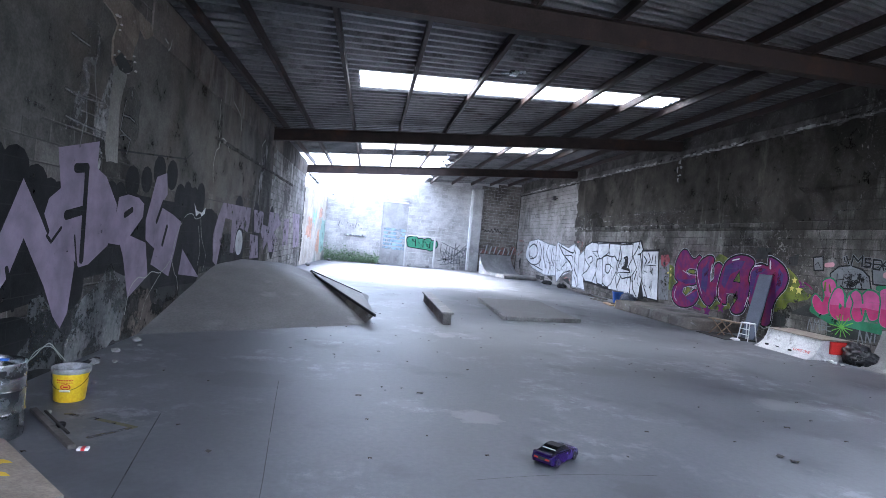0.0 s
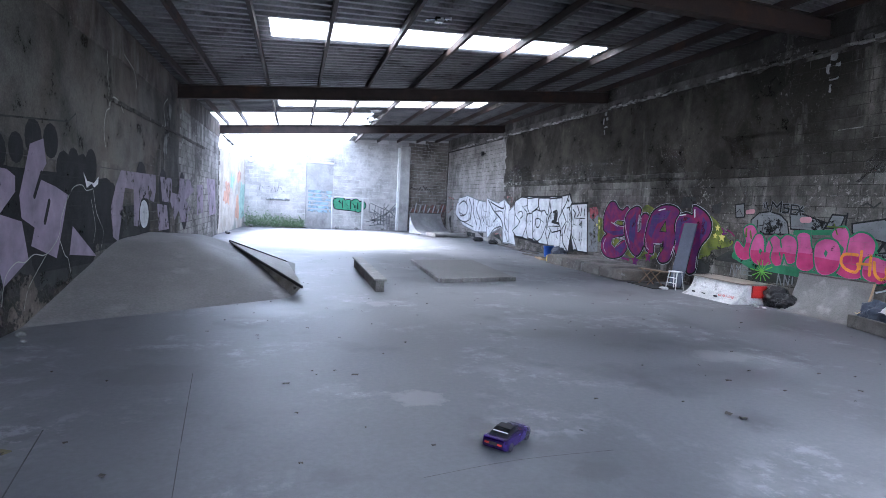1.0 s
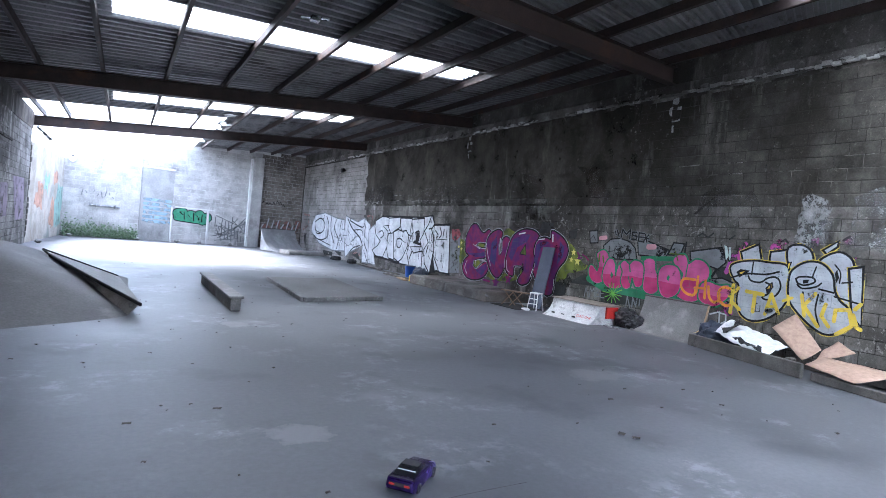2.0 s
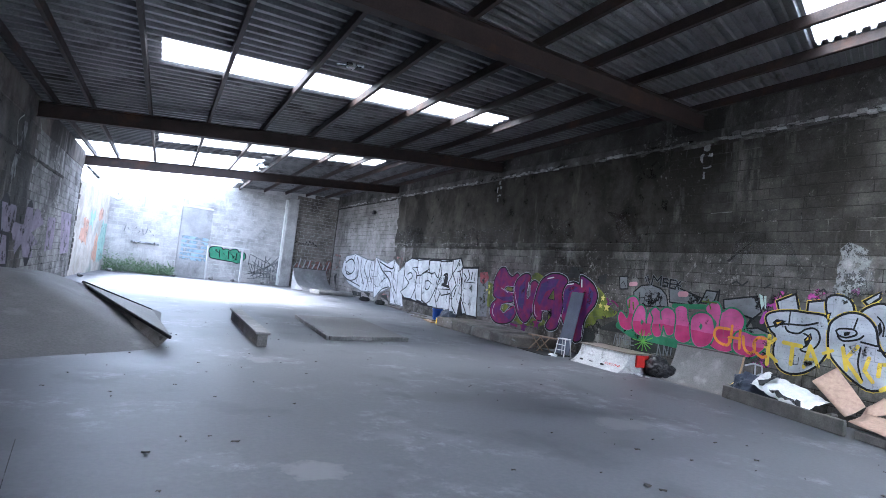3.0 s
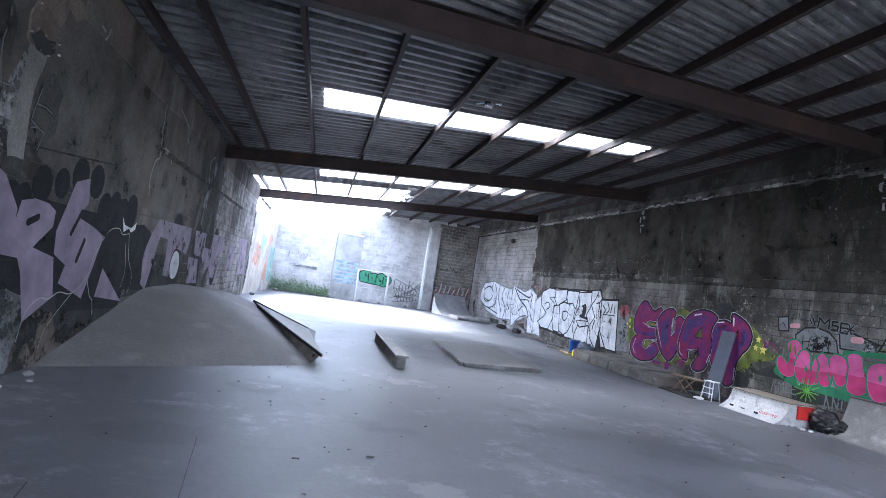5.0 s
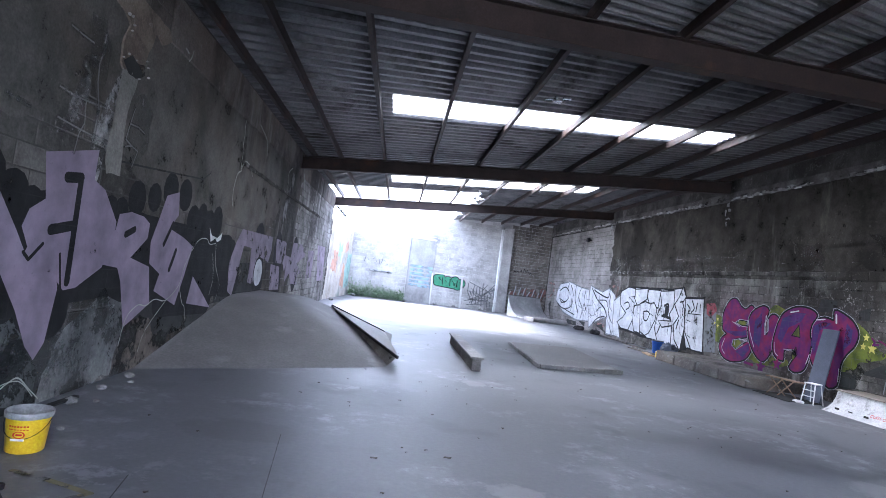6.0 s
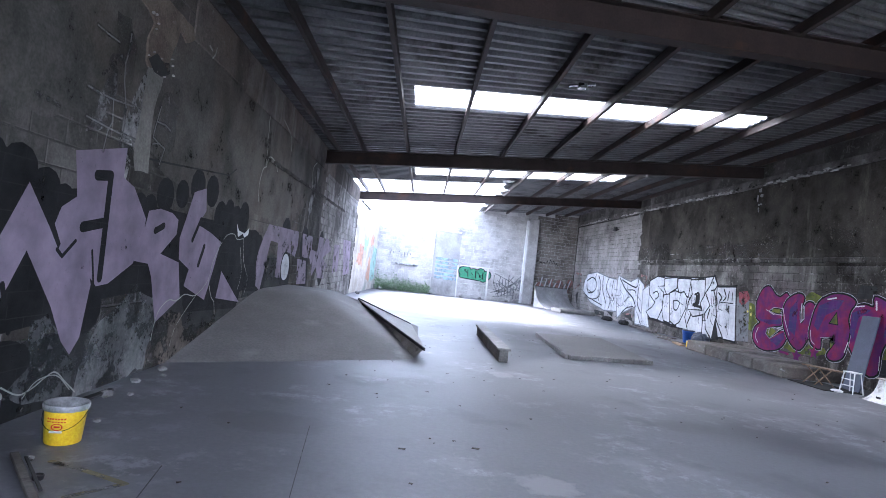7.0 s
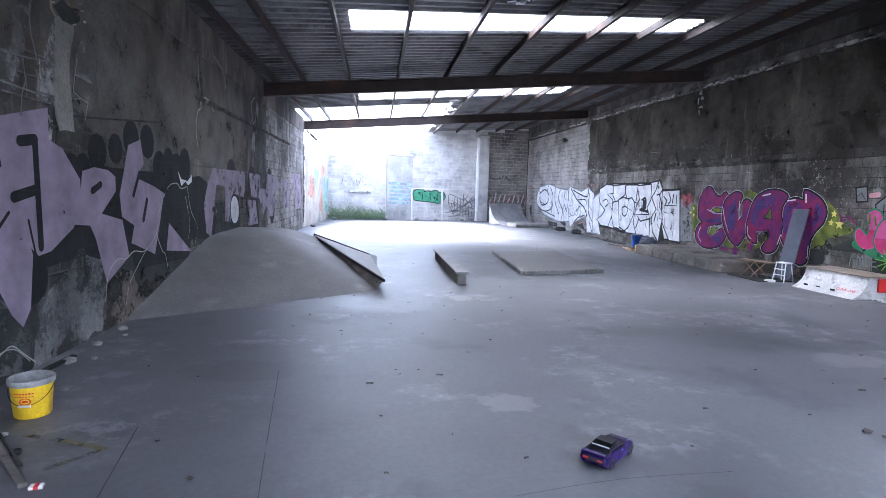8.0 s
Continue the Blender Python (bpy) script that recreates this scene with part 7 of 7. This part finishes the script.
bm = bmesh.new()
crumpled(bm, ((9.53, 6.52, 0.55), (9.16, 6.46, 0.38), (9.12, 6.3, 0.36), (9.48, 6.34, 0.52)), 12, 0.14, 3)
part("black_stripe", bm, "black", tp, "black stripe")
bm = bmesh.new()
crumpled(bm, ((9.1, 6.2, 0.34), (9.0, 6.2, 0.31), (8.88, 5.64, 0.18), (8.98, 5.62, 0.22)), 12, 0.14, 3)
part("black_stripe", bm, "black", tp, "black stripe")
sack("rubbish_sack", pose(9.46, 6.82, 0.0, 0, 0, 20), (0.22, 0.3, 0.28), "slate", "dark blue rubbish sack behind the timber beam", 21)
bm = bmesh.new()
crumpled(bm, ((9.56, 7.2, 0.26), (9.34, 7.2, 0.2), (9.29, 6.91, 0.2), (9.54, 6.93, 0.3)), 8, 0.06, 7)
smooth(thing("yellow_bag", bm, "yellow", "crumpled yellow bag tucked behind the timber beam", "bag"), 40)
sheeted("cardboard_sheet", ((9.45, 5.8, 0.58), (9.8, 5.63, 0.84), (9.56, 5.06, 0.36), (9.28, 5.19, 0.17)), 6, 0.015, 31, "card", "flattened brown cardboard sheet leaning on the wall", "cardboard", 0.008)
sheeted("cardboard_sheet", ((9.56, 5.05, 0.34), (9.76, 4.93, 0.52), (9.62, 4.62, 0.4), (9.33, 5.02, 0.19)), 5, 0.015, 35, "card", "second brown cardboard sheet slumped beneath the graffiti", "cardboard", 0.008)
sheeted("cardboard_sheet", ((9.34, 4.93, 0.28), (8.79, 4.88, 0.2), (8.46, 4.08, 0.14), (9.54, 3.94, 0.24)), 6, 0.02, 41, "card", "brown cardboard sheet lying over timbers", "cardboard", 0.008)
bm = bmesh.new()
bar(bm, (9.59, 5.29, 0.1), (9.49, 3.49, 0.1), 0.12, 0.18, 0.01)
thing("timber_baulk", bm, "timber_grey", "short dark timber baulk beneath the cardboard", "timber beam")
bm = bmesh.new()
bar(bm, (8.74, 4.75, 0.06), (8.46, 3.58, 0.06), 0.08, 0.12, 0.01)
thing("timber_baulk", bm, "timber_grey", "dark timber under the edge of the cardboard", "timber beam")

# far corner: quarter pipe and low slab
quarter_pipe("quarter_pipe", 2.45, 1.15, 1.3, pose(8.08, 31.1, 0, 0, 0, 30), "tall pale grey quarter pipe in the far corner", "pale_ramp")
slab = thing("low_block", None, "greyply", "low pale concrete skate block with a chamfered end", "skate block", pose(7.75, 29.0, 0, 0, 0, 12))
part("slab", prism([(-0.55, 0), (0.55, 0), (0.55, 0.2), (-0.45, 0.2), (-0.55, 0.12)], -0.75, 1.2, 0.02), "greyply", slab)
bm = bmesh.new()
bar(bm, (9.3, 32.6, 0.0), (9.23, 33.2, 1.0), 0.03, 0.45, 0.006)
thing("leaning_board", bm, "dark", "dark board leaning in the corner beside the quarter pipe", "board")

# ---- things by the left wall ----
keg = thing("beer_keg", None, "pale_steel", "dented steel beer keg standing on the floor", "keg", pose(-2.54, 3.5, 0, 0, 0, 15))
prof = [(0.0, 0.03), (0.17, 0.03), (0.19, 0.0), (0.2, 0.005), (0.2, 0.1), (0.195, 0.12), (0.2, 0.14), (0.2, 0.17), (0.207, 0.185), (0.2, 0.2), (0.2, 0.33), (0.207, 0.345), (0.2, 0.36), (0.2, 0.41), (0.195, 0.43), (0.2, 0.44), (0.2, 0.525), (0.193, 0.535), (0.186, 0.525), (0.185, 0.46), (0.15, 0.48), (0.0, 0.495)]
smooth(part("body", lathe(prof, 40), "pale_steel", keg), 35)
part("valve", lathe([(0.0, 0.49), (0.04, 0.49), (0.04, 0.53), (0.02, 0.535), (0.0, 0.535)], 16), "dark", keg)
for a in (20, 200):
    bm = bmesh.new()
    block(bm, -0.06, 0.06, 0.196, 0.203, 0.465, 0.5, 0.004)
    bmesh.ops.rotate(bm, matrix=Matrix.Rotation(radians(a), 3, "Z"), verts=bm.verts)
    part("hand_hole", bm, "dark", keg)
bm = boxed(-0.1, 0.09, -0.02, 0.02, 0.536, 0.55, 0.004)
part("blue_cap", bm, "blue", keg, "blue plastic strip on the rim")

bu = thing("bucket", None, "yellow", "yellow plastic bucket with grey plaster-crusted rim", "bucket", pose(-2.455, 4.42, 0, 0, 0, 190) @ Matrix.Diagonal((0.87, 0.87, 0.93, 1)))
smooth(part("body", lathe([(0.0, 0.0), (0.13, 0.0), (0.137, 0.008), (0.158, 0.262), (0.161, 0.262)], 36), "yellow", bu), 40)
smooth(part("rim", lathe([(0.16, 0.263), (0.17, 0.263), (0.174, 0.28), (0.174, 0.303), (0.17, 0.31), (0.161, 0.31), (0.155, 0.26), (0.135, 0.12), (0.0, 0.115)], 36), "lining", bu, "grey crusted rim and lining"), 40)
bm = bmesh.new()
ring = [(0.165 * math.cos(radians(a)), 0.168 * math.sin(radians(a)), 0.25 - 0.13 * math.sin(radians(a)) ** 1.0) for a in range(0, 181, 15)]
for a, b in zip(ring, ring[1:]):
    rod(bm, a, b, 0.003, 6)
handle = part("handle", bm, "dark", bu)
bm = bmesh.new()
rod(bm, (-0.045, 0.17, 0.118), (0.045, 0.17, 0.118), 0.009, 8)
part("grip", bm, "white", handle, "white plastic grip")
for k, (w, z) in enumerate(((0.14, 0.205), (0.1, 0.185))):
    bm = bmesh.new()
    for j in range(7):
        a = math.pi / 2 - 0.5 + 1.0 * j / 7
        block(bm, -0.007, 0.007, 0.15, 0.1562, z, z + 0.012 - 0.006 * k, 0, Matrix.Rotation(a - math.pi / 2, 4, "Z"))
    part("print", bm, "red", bu)
bm = lathe([(0.026, 0.0), (0.034, 0.0), (0.034, 0.002), (0.026, 0.002)], 20)
bmesh.ops.transform(bm, matrix=Matrix.Translation((0, 0.1515, 0.15)) @ Matrix.Rotation(-math.pi / 2, 4, "X") @ Matrix.Diagonal((1.3, 0.8, 1, 1)), verts=bm.verts)
block(bm, -0.022, 0.022, 0.147, 0.1535, 0.143, 0.157)
part("badge", bm, "red", bu)

stick = thing("floor_timber", None, "timber_grey", "narrow grey timber offcut lying on the floor", "timber")
bm = bmesh.new()
bar(bm, (-2.55, 4.06, 0.016), (-1.9, 3.32, 0.016), 0.05, 0.03, 0.004)
part("board", bm, "timber_grey", stick)
bm = bmesh.new()
bar(bm, (-2.42, 3.98, 0.036), (-2.02, 3.52, 0.036), 0.02, 0.012, 0.003)
part("batten", bm, "dark", stick)
pk = thing("card_packet", None, "white", "crushed red and white card packet on the floor", "packet", pose(-1.82, 3.31, 0.003, 0, 0, 10))
part("box", boxed(-0.036, 0.036, -0.025, 0.025, 0, 0.018, 0.004), "white", pk)
part("band", boxed(-0.012, 0.016, -0.026, 0.026, 0.0, 0.0195, 0.003), "red", pk)
thing("plastic_cup", lathe([(0.0, 0.0), (0.03, 0.0), (0.034, 0.024), (0.028, 0.03), (0.02, 0.02), (0.0, 0.02)], 18), "dark", "black plastic cup lying by the timber", "cup", pose(-2.18, 3.74, 0.003))


def rubble(name, x, y, r, seed, label, mat="stone", flat=0.6):
    bm = bmesh.new()
    bmesh.ops.create_icosphere(bm, subdivisions=2, radius=r)
    for v in bm.verts:
        v.co *= 1 + 0.35 * noise.noise(v.co / r * 1.3 + Vector((seed, 0, 0)))
        v.co.z = v.co.z * flat
    lo = min(v.co.z for v in bm.verts)
    bmesh.ops.translate(bm, vec=(0, 0, -lo - 0.004), verts=bm.verts)
    return thing(name, bm, mat, label, "stone", pose(x, y, 0, 0, 0, seed * 40), group="rubble")


for k, (x, y, r) in enumerate(((-2.82, 5.65, 0.06), (-2.86, 6.28, 0.05), (-2.49, 4.92, 0.03), (-2.87, 6.93, 0.055), (-2.75, 6.7, 0.03), (-2.66, 5.8, 0.03), (-2.42, 4.02, 0.03))):
    rubble("rubble", x, y, r, k + 1, "pale broken lump of plaster on the floor by the wall")
bm = bmesh.new()
bar(bm, (-2.9, 5.4, 0.02), (-2.82, 5.75, 0.05), 0.06, 0.025, 0.004)
thing("slate_shard", bm, "dark", "thin dark slate shard on the floor by the wall", "slate")
nb = thing("plywood_sheet", None, "ply", "grey plywood ramp sheet with yellow paint dabs", "skate ramp")
bm = bmesh.new()
top = [(-2.5, 3.52, 0.03), (-1.58, 2.58, 0.03), (-2.2, 1.5, 0.3), (-2.98, 2.3, 0.3)]
va = [bm.verts.new(p) for p in top] + [bm.verts.new((x, y, 0.0)) for x, y, z in top]
for f in ((0, 1, 2, 3), (7, 6, 5, 4), (0, 4, 5, 1), (1, 5, 6, 2), (2, 6, 7, 3), (3, 7, 4, 0)):
    bm.faces.new([va[k] for k in f])
bmesh.ops.recalc_face_normals(bm, faces=bm.faces)
part("sheet", bm, "ply", nb)
for k, (x, y, r) in enumerate(((-2.12, 2.92, 0.05), (-2.2, 2.8, 0.07), (-2.0, 2.72, 0.04))):
    bm = bmesh.new()
    ring = [(x + r * (1 + 0.4 * math.sin(3 * a + k)) * math.cos(a), y + r * math.sin(a)) for a in (q * math.pi / 7 for q in range(14))]
    p0, e1, e2 = Vector(top[0]), Vector(top[1]) - Vector(top[0]), Vector(top[3]) - Vector(top[0])
    up = e1.cross(e2).normalized()
    bm.faces.new([bm.verts.new((a, b, p0.z + 0.003 - (up.x * (a - p0.x) + up.y * (b - p0.y)) / up.z)) for a, b in ring])
    part("paint_dab", bm, "p_yellow", nb, "yellow paint dab")
fm = thing("floor_marking", None, "p_yellow", "faint worn yellow paint lines on the floor", "floor marking", pose(0, 0, 0.0105, -90, 0, 0), "structure")
layer(fm, "line", "faint_yellow", [([(-2.27, 4.01), (-2.0, 3.92), (-1.67, 3.78)], 0.05), ([(-1.67, 3.78), (-1.88, 3.53)], 0.05)], 0)
jn = thing("floor_joint", None, "dark", "thin dark construction joint across the concrete floor", "floor joint", pose(0, 0, 0.0095, -90, 0, 0), "structure")
layer(jn, "line", "faint_dark", [([(-1.2, 1.8), (-1.34, 2.63), (-1.44, 3.2), (-1.6, 4.13)], 0.009), ([(-0.5, 2.2), (-0.52, 2.69), (-0.66, 3.9), (-0.83, 5.38)], 0.006), ([(0.9, 3.05), (1.6, 3.2), (2.4, 3.25)], 0.005)], 0)

# specks, leaves and grit on the floor
bm = bmesh.new()
rs = random.Random(3)
spots = [(0.68, 5.19, 0.04), (0.03, 4.98, 0.035), (4.58, 4.64, 0.04), (5.92, 4.76, 0.035), (5.8, 4.17, 0.04), (3.82, 3.78, 0.05), (3.87, 3.66, 0.05), (6.16, 3.17, 0.04), (0.2, 9.8, 0.03)]
spots += [(rs.uniform(-2.4, 8.8), rs.uniform(2.2, 19), rs.uniform(0.008, 0.028)) for _ in range(170)]
for x, y, r in spots:
    a = rs.uniform(0, 6.28)
    vs = [bm.verts.new((x + r * f * math.cos(a + k * 1.05), y + r * g * math.sin(a + k * 1.05), 0.008 + (0.012 if k % 2 else 0.002))) for k, (f, g) in enumerate(((1, 0.5), (0.8, 0.9), (1, 0.4), (1, 0.7), (0.6, 0.8), (1, 0.5)))]
    bm.faces.new(vs)
thing("floor_grit", bm, "grit", "scattered dark leaves and grit on the floor", "debris", kind="stuff")

# weeds at the foot of the back wall
bm = bmesh.new()
rw = random.Random(9)
for k in range(2000):
    s = rw.uniform(bx(0.45), bx(-2.6))
    tall = 1.2 if s > bx(-1.3) else 0.9
    p = Vector((s, rw.uniform(0.1, 0.5), abs(rw.gauss(0.3, 0.28)) * tall * (0.6 + 0.8 * abs(noise.noise(Vector((s * 1.7, 2, 0))))) + 0.02))
    r, d = rw.uniform(0.03, 0.08), Vector((rw.uniform(-1, 1), rw.uniform(-0.3, 1), rw.uniform(-0.2, 1))).normalized()
    w = d.cross(Vector((rw.uniform(-1, 1), rw.uniform(-1, 1), 0.4))).normalized()
    vs = [bm.verts.new(p), bm.verts.new(p + d * r + w * r * 0.4), bm.verts.new(p + d * r * 2), bm.verts.new(p + d * r - w * r * 0.4)]
    bm.faces.new(vs)
for k in range(90):
    s = rw.uniform(bx(0.4), bx(-2.55))
    rod(bm, (s, 0.3, 0), (s + rw.uniform(-0.1, 0.1), 0.3 + rw.uniform(-0.1, 0.1), rw.uniform(0.2, 0.65)), 0.005, 4)
tagged(thing("weeds", bm, "leaf", "green weeds growing along the foot of the daylit wall", "weeds", BACK @ pose(0, 0.09, 0), "stuff"))
for k, (x, y) in enumerate(((-2.2, 31.5), (0.6, 32.3), (-2.7, 25.4), (2.4, 32.8), (5.1, 33.2), (3.5, 32.9))):
    rubble("rubble", x, y, 0.12, k + 20, "pale broken block lying below the back wall")

# ceiling conduit
bm = bmesh.new()
rod(bm, (2.15, 9.6, under(2.15) + 0.3), (2.6, 9.55, under(2.6) + 0.32), 0.03, 8)
block(bm, 2.3, 2.45, 9.5, 9.65, under(2.35) + 0.26, under(2.35) + 0.34, 0.01)
thing("broken_light_fitting", bm, "pale_steel", "broken pale light fitting hanging under the roof sheets", "light fitting")

# ---- toy car ----
car = thing("toy_car", None, "purple_car", "metallic purple radio-controlled toy muscle car with dark windows", "toy car", pose(1.63, 3.5, 0, 0, 0, 42))


def hull(bm, sections):
    """A body through cross-sections: x, half width, low, high, half width above."""
    rings = []
    for x, w, lo, hi, wt in sections:
        rings.append([bm.verts.new(p) for p in ((x, -w, lo), (x, -w, (lo + hi) / 2), (x, -wt, hi), (x, wt, hi), (x, w, (lo + hi) / 2), (x, w, lo))])
    for a, b in zip(rings, rings[1:]):
        for k in range(6):
            bm.faces.new((a[k], a[(k + 1) % 6], b[(k + 1) % 6], b[k]))
    bm.faces.new(rings[0])
    bm.faces.new(rings[-1][::-1])
    bmesh.ops.recalc_face_normals(bm, faces=bm.faces)


bm = bmesh.new()
hull(bm, [(-0.225, 0.085, 0.04, 0.085, 0.078), (-0.21, 0.094, 0.022, 0.096, 0.088), (-0.1, 0.098, 0.02, 0.098, 0.09), (0.0, 0.094, 0.02, 0.092, 0.086), (0.1, 0.097, 0.02, 0.09, 0.086), (0.2, 0.092, 0.022, 0.08, 0.08), (0.225, 0.08, 0.035, 0.07, 0.07)])
bmesh.ops.bevel(bm, geom=bm.edges[:], offset=0.004, segments=2, affect="EDGES")
smooth(part("body", bm, "purple_car", car), 40)
bm = bmesh.new()
hull(bm, [(-0.16, 0.078, 0.094, 0.098, 0.074), (-0.085, 0.076, 0.09, 0.134, 0.06), (0.01, 0.076, 0.088, 0.136, 0.06), (0.085, 0.077, 0.088, 0.092, 0.072)])
smooth(part("glasshouse", bm, "glass_dark", car, "dark windows"), 30)
part("roof", boxed(-0.08, 0.005, -0.058, 0.058, 0.1355, 0.14, 0.002), "dark", car)
part("spoiler", boxed(-0.228, -0.2, -0.08, 0.08, 0.098, 0.108, 0.002), "purple_car", car)
# white strip stands in for the bright reflection in the car's windows
part("glass_glint", boxed(-0.125, -0.115, -0.06, 0.06, 0.118, 0.121, 0.001, pose(0, 0, 0)), "white", car, "white strip for the reflection in the glass")
part("tail_panel", boxed(-0.229, -0.222, -0.07, 0.07, 0.055, 0.078, 0.002), "dark", car)
for s in (-1, 1):
    part("tail_light", boxed(-0.231, -0.225, s * 0.05 - 0.018, s * 0.05 + 0.018, 0.06, 0.073, 0.001), "red", car)
    for x in (-0.135, 0.135):
        wh = bmesh.new()
        for v in lathe([(0.018, -0.02), (0.03, -0.02), (0.034, -0.014), (0.034, 0.014), (0.03, 0.02), (0.018, 0.02)], 20, wh).verts:
            v.co = Vector((v.co.x + x, v.co.z + s * 0.08, v.co.y + 0.034))
        ty = smooth(part("wheel", wh, "dark", car), 40)
        rm = bmesh.new()
        for v in lathe([(0.0, -0.012), (0.02, -0.016), (0.02, 0.016), (0.0, 0.012)], 12, rm).verts:
            v.co = Vector((v.co.x + x, v.co.z + s * 0.082, v.co.y + 0.034))
        part("rim", rm, "dark", ty)

# ---- blocks of the walls, last ----
VARIANTS = {}


def lay(parent, frame_m, places, mat, near=None, limit=300, seed=1):
    """Single blocks where near() says so, the rest joined."""
    rng = random.Random(seed)
    rest, count = bmesh.new(), 0
    for x, z, w, h in places:
        if near and count < limit and near(x, z):
            key = (mat, round(w, 3), rng.randrange(5))
            if key not in VARIANTS:
                bm = bmesh.new()
                block_shape(bm, 0, 0, w, h, 0.004 + 0.001 * key[2], rng)
                VARIANTS[key] = mesh_of("block", bm, mat)
            ob = new("block", VARIANTS[key])
            ob.parent = parent
            ob.location = (x, 0, z)
            count += 1
        else:
            block_shape(rest, x, z, w, h, rng.uniform(0.003, 0.0085), rng)
    ob = part("blockwork", rest, mat, parent)
    ob["kind"] = "stuff"


lay(wall_right, RIGHT, [p for p in bond(42.6, 5.03, -8.4) if p[0] < 24.5 and p[1] > 2.6 and not (10.2 < p[0] < 24.4 and p[1] > 2.95)], "block", lambda x, z: 4.6 < x < 10.5, 170, 2)
lay(wall_right, RIGHT, [p for p in bond(42.6, 5.03, -8.4) if p[0] < 24.5 and p[1] <= 2.6], "block_low", lambda x, z: 4.6 < x < 12.5 and z > 1.9, 120, 13)
# the far end is laid in the blocks with daylight in their colour
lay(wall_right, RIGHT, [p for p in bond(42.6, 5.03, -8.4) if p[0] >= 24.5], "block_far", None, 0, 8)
# past 17 m the blocks carry the roof hole's glare in their colour
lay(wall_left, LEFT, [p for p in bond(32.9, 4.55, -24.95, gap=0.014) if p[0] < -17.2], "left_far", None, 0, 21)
lay(wall_left, LEFT, [p for p in bond(32.9, 4.55, -24.95, gap=0.014) if p[0] >= -17.2], "left", lambda x, z: -13.0 < x < -5.0 and z > 2.0, 140, 3)
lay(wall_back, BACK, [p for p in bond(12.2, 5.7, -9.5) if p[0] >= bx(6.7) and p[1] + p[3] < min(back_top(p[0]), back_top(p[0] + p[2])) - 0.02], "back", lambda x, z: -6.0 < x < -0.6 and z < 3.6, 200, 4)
lay(wall_back, BACK, [p for p in bond(12.2, 5.7, -9.5) if p[0] < bx(6.7) and p[1] + p[3] < back_top(p[0]) - 0.02], "block_corner", None, 0, 14)


def smears(parent, x0, x1, z0, z1, count, seed, mat, y=0.0098):
    """Pale mortar left proud of the joints here and there."""
    rng = random.Random(seed)
    bm = bmesh.new()
    made = 0
    while made < count:
        x, k = rng.uniform(x0, x1), rng.randrange(int(z0 / 0.205), int(z1 / 0.205))
        z = k * 0.205
        if noise.noise(Vector((x * 0.5, z * 0.8, seed))) < rng.uniform(-0.25, 0.3):
            continue
        made += 1
        lying = rng.random() < 0.75
        w, h = (rng.uniform(0.08, 0.5), rng.uniform(0.006, 0.018)) if lying else (rng.uniform(0.008, 0.02), rng.uniform(0.06, 0.18))
        n = 6
        pts = [(x + w * j / n, z - h / 2 + rng.uniform(-0.006, 0.006)) for j in range(n + 1)] + [(x + w * j / n, z + h / 2 + rng.uniform(-0.006, 0.01)) for j in range(n, -1, -1)]
        if not lying:
            pts = [(x + rng.uniform(-0.008, 0.008), z + h * j / n) for j in range(n + 1)] + [(x + w + rng.uniform(-0.008, 0.008), z + h * j / n) for j in range(n, -1, -1)]
        bm.faces.new([bm.verts.new((a, y, b)) for a, b in pts])
    ob = part("mortar_smear", bm, mat, parent)
    ob["kind"] = "stuff"


M["smear"] = masonry("pale_mortar", (0.13, 0.125, 0.115), (0.32, 0.31, 0.29), 0.45, wash=0.2, chip=0.3, vary=0.7, bare=0.5, soft=0.1)
smears(wall_right, 3.5, 9.0, 2.2, 4.0, 14, 2, "smear")
smears(wall_right, 9.0, 32.0, 2.1, 2.75, 130, 3, "smear")
smears(wall_right, 9.5, 24.0, 2.85, 3.6, 110, 15, "smear", 0.013)
smears(wall_right, 24.6, 33.0, 2.2, 4.8, 130, 4, "smear")
smears(wall_left, -24.5, -13.0, 2.2, 4.0, 90, 5, "smear")
smears(wall_left, -24.5, -9.0, 0.8, 2.2, 120, 6, "smear")
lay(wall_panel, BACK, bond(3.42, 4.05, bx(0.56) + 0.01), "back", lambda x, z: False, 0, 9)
smears(wall_back, -6.0, 3.0, 0.4, 4.0, 220, 7, "white")


# pale broken edge of the ring beam
rng = random.Random(23)
bm = bmesh.new()
for k in range(420):
    s, z = rng.uniform(-1.0, 33.0), 5.0 + abs(rng.gauss(0, 0.045))
    if noise.noise(Vector((s * 1.1, 4, 0))) < rng.uniform(-0.35, 0.25):
        continue
    w, h = rng.uniform(0.02, 0.16), rng.uniform(0.012, 0.04)
    pts = [(s + w * math.cos(a) * rng.uniform(0.6, 1.2), z + h * math.sin(a) * rng.uniform(0.6, 1.2)) for a in (j * math.pi / 5 for j in range(10))]
    bm.faces.new([bm.verts.new((a, 0.088 + 0.00002 * k, b)) for a, b in pts])
ob = part("chipped_edge", bm, "smear", ring_beam)
ob["kind"] = "stuff"
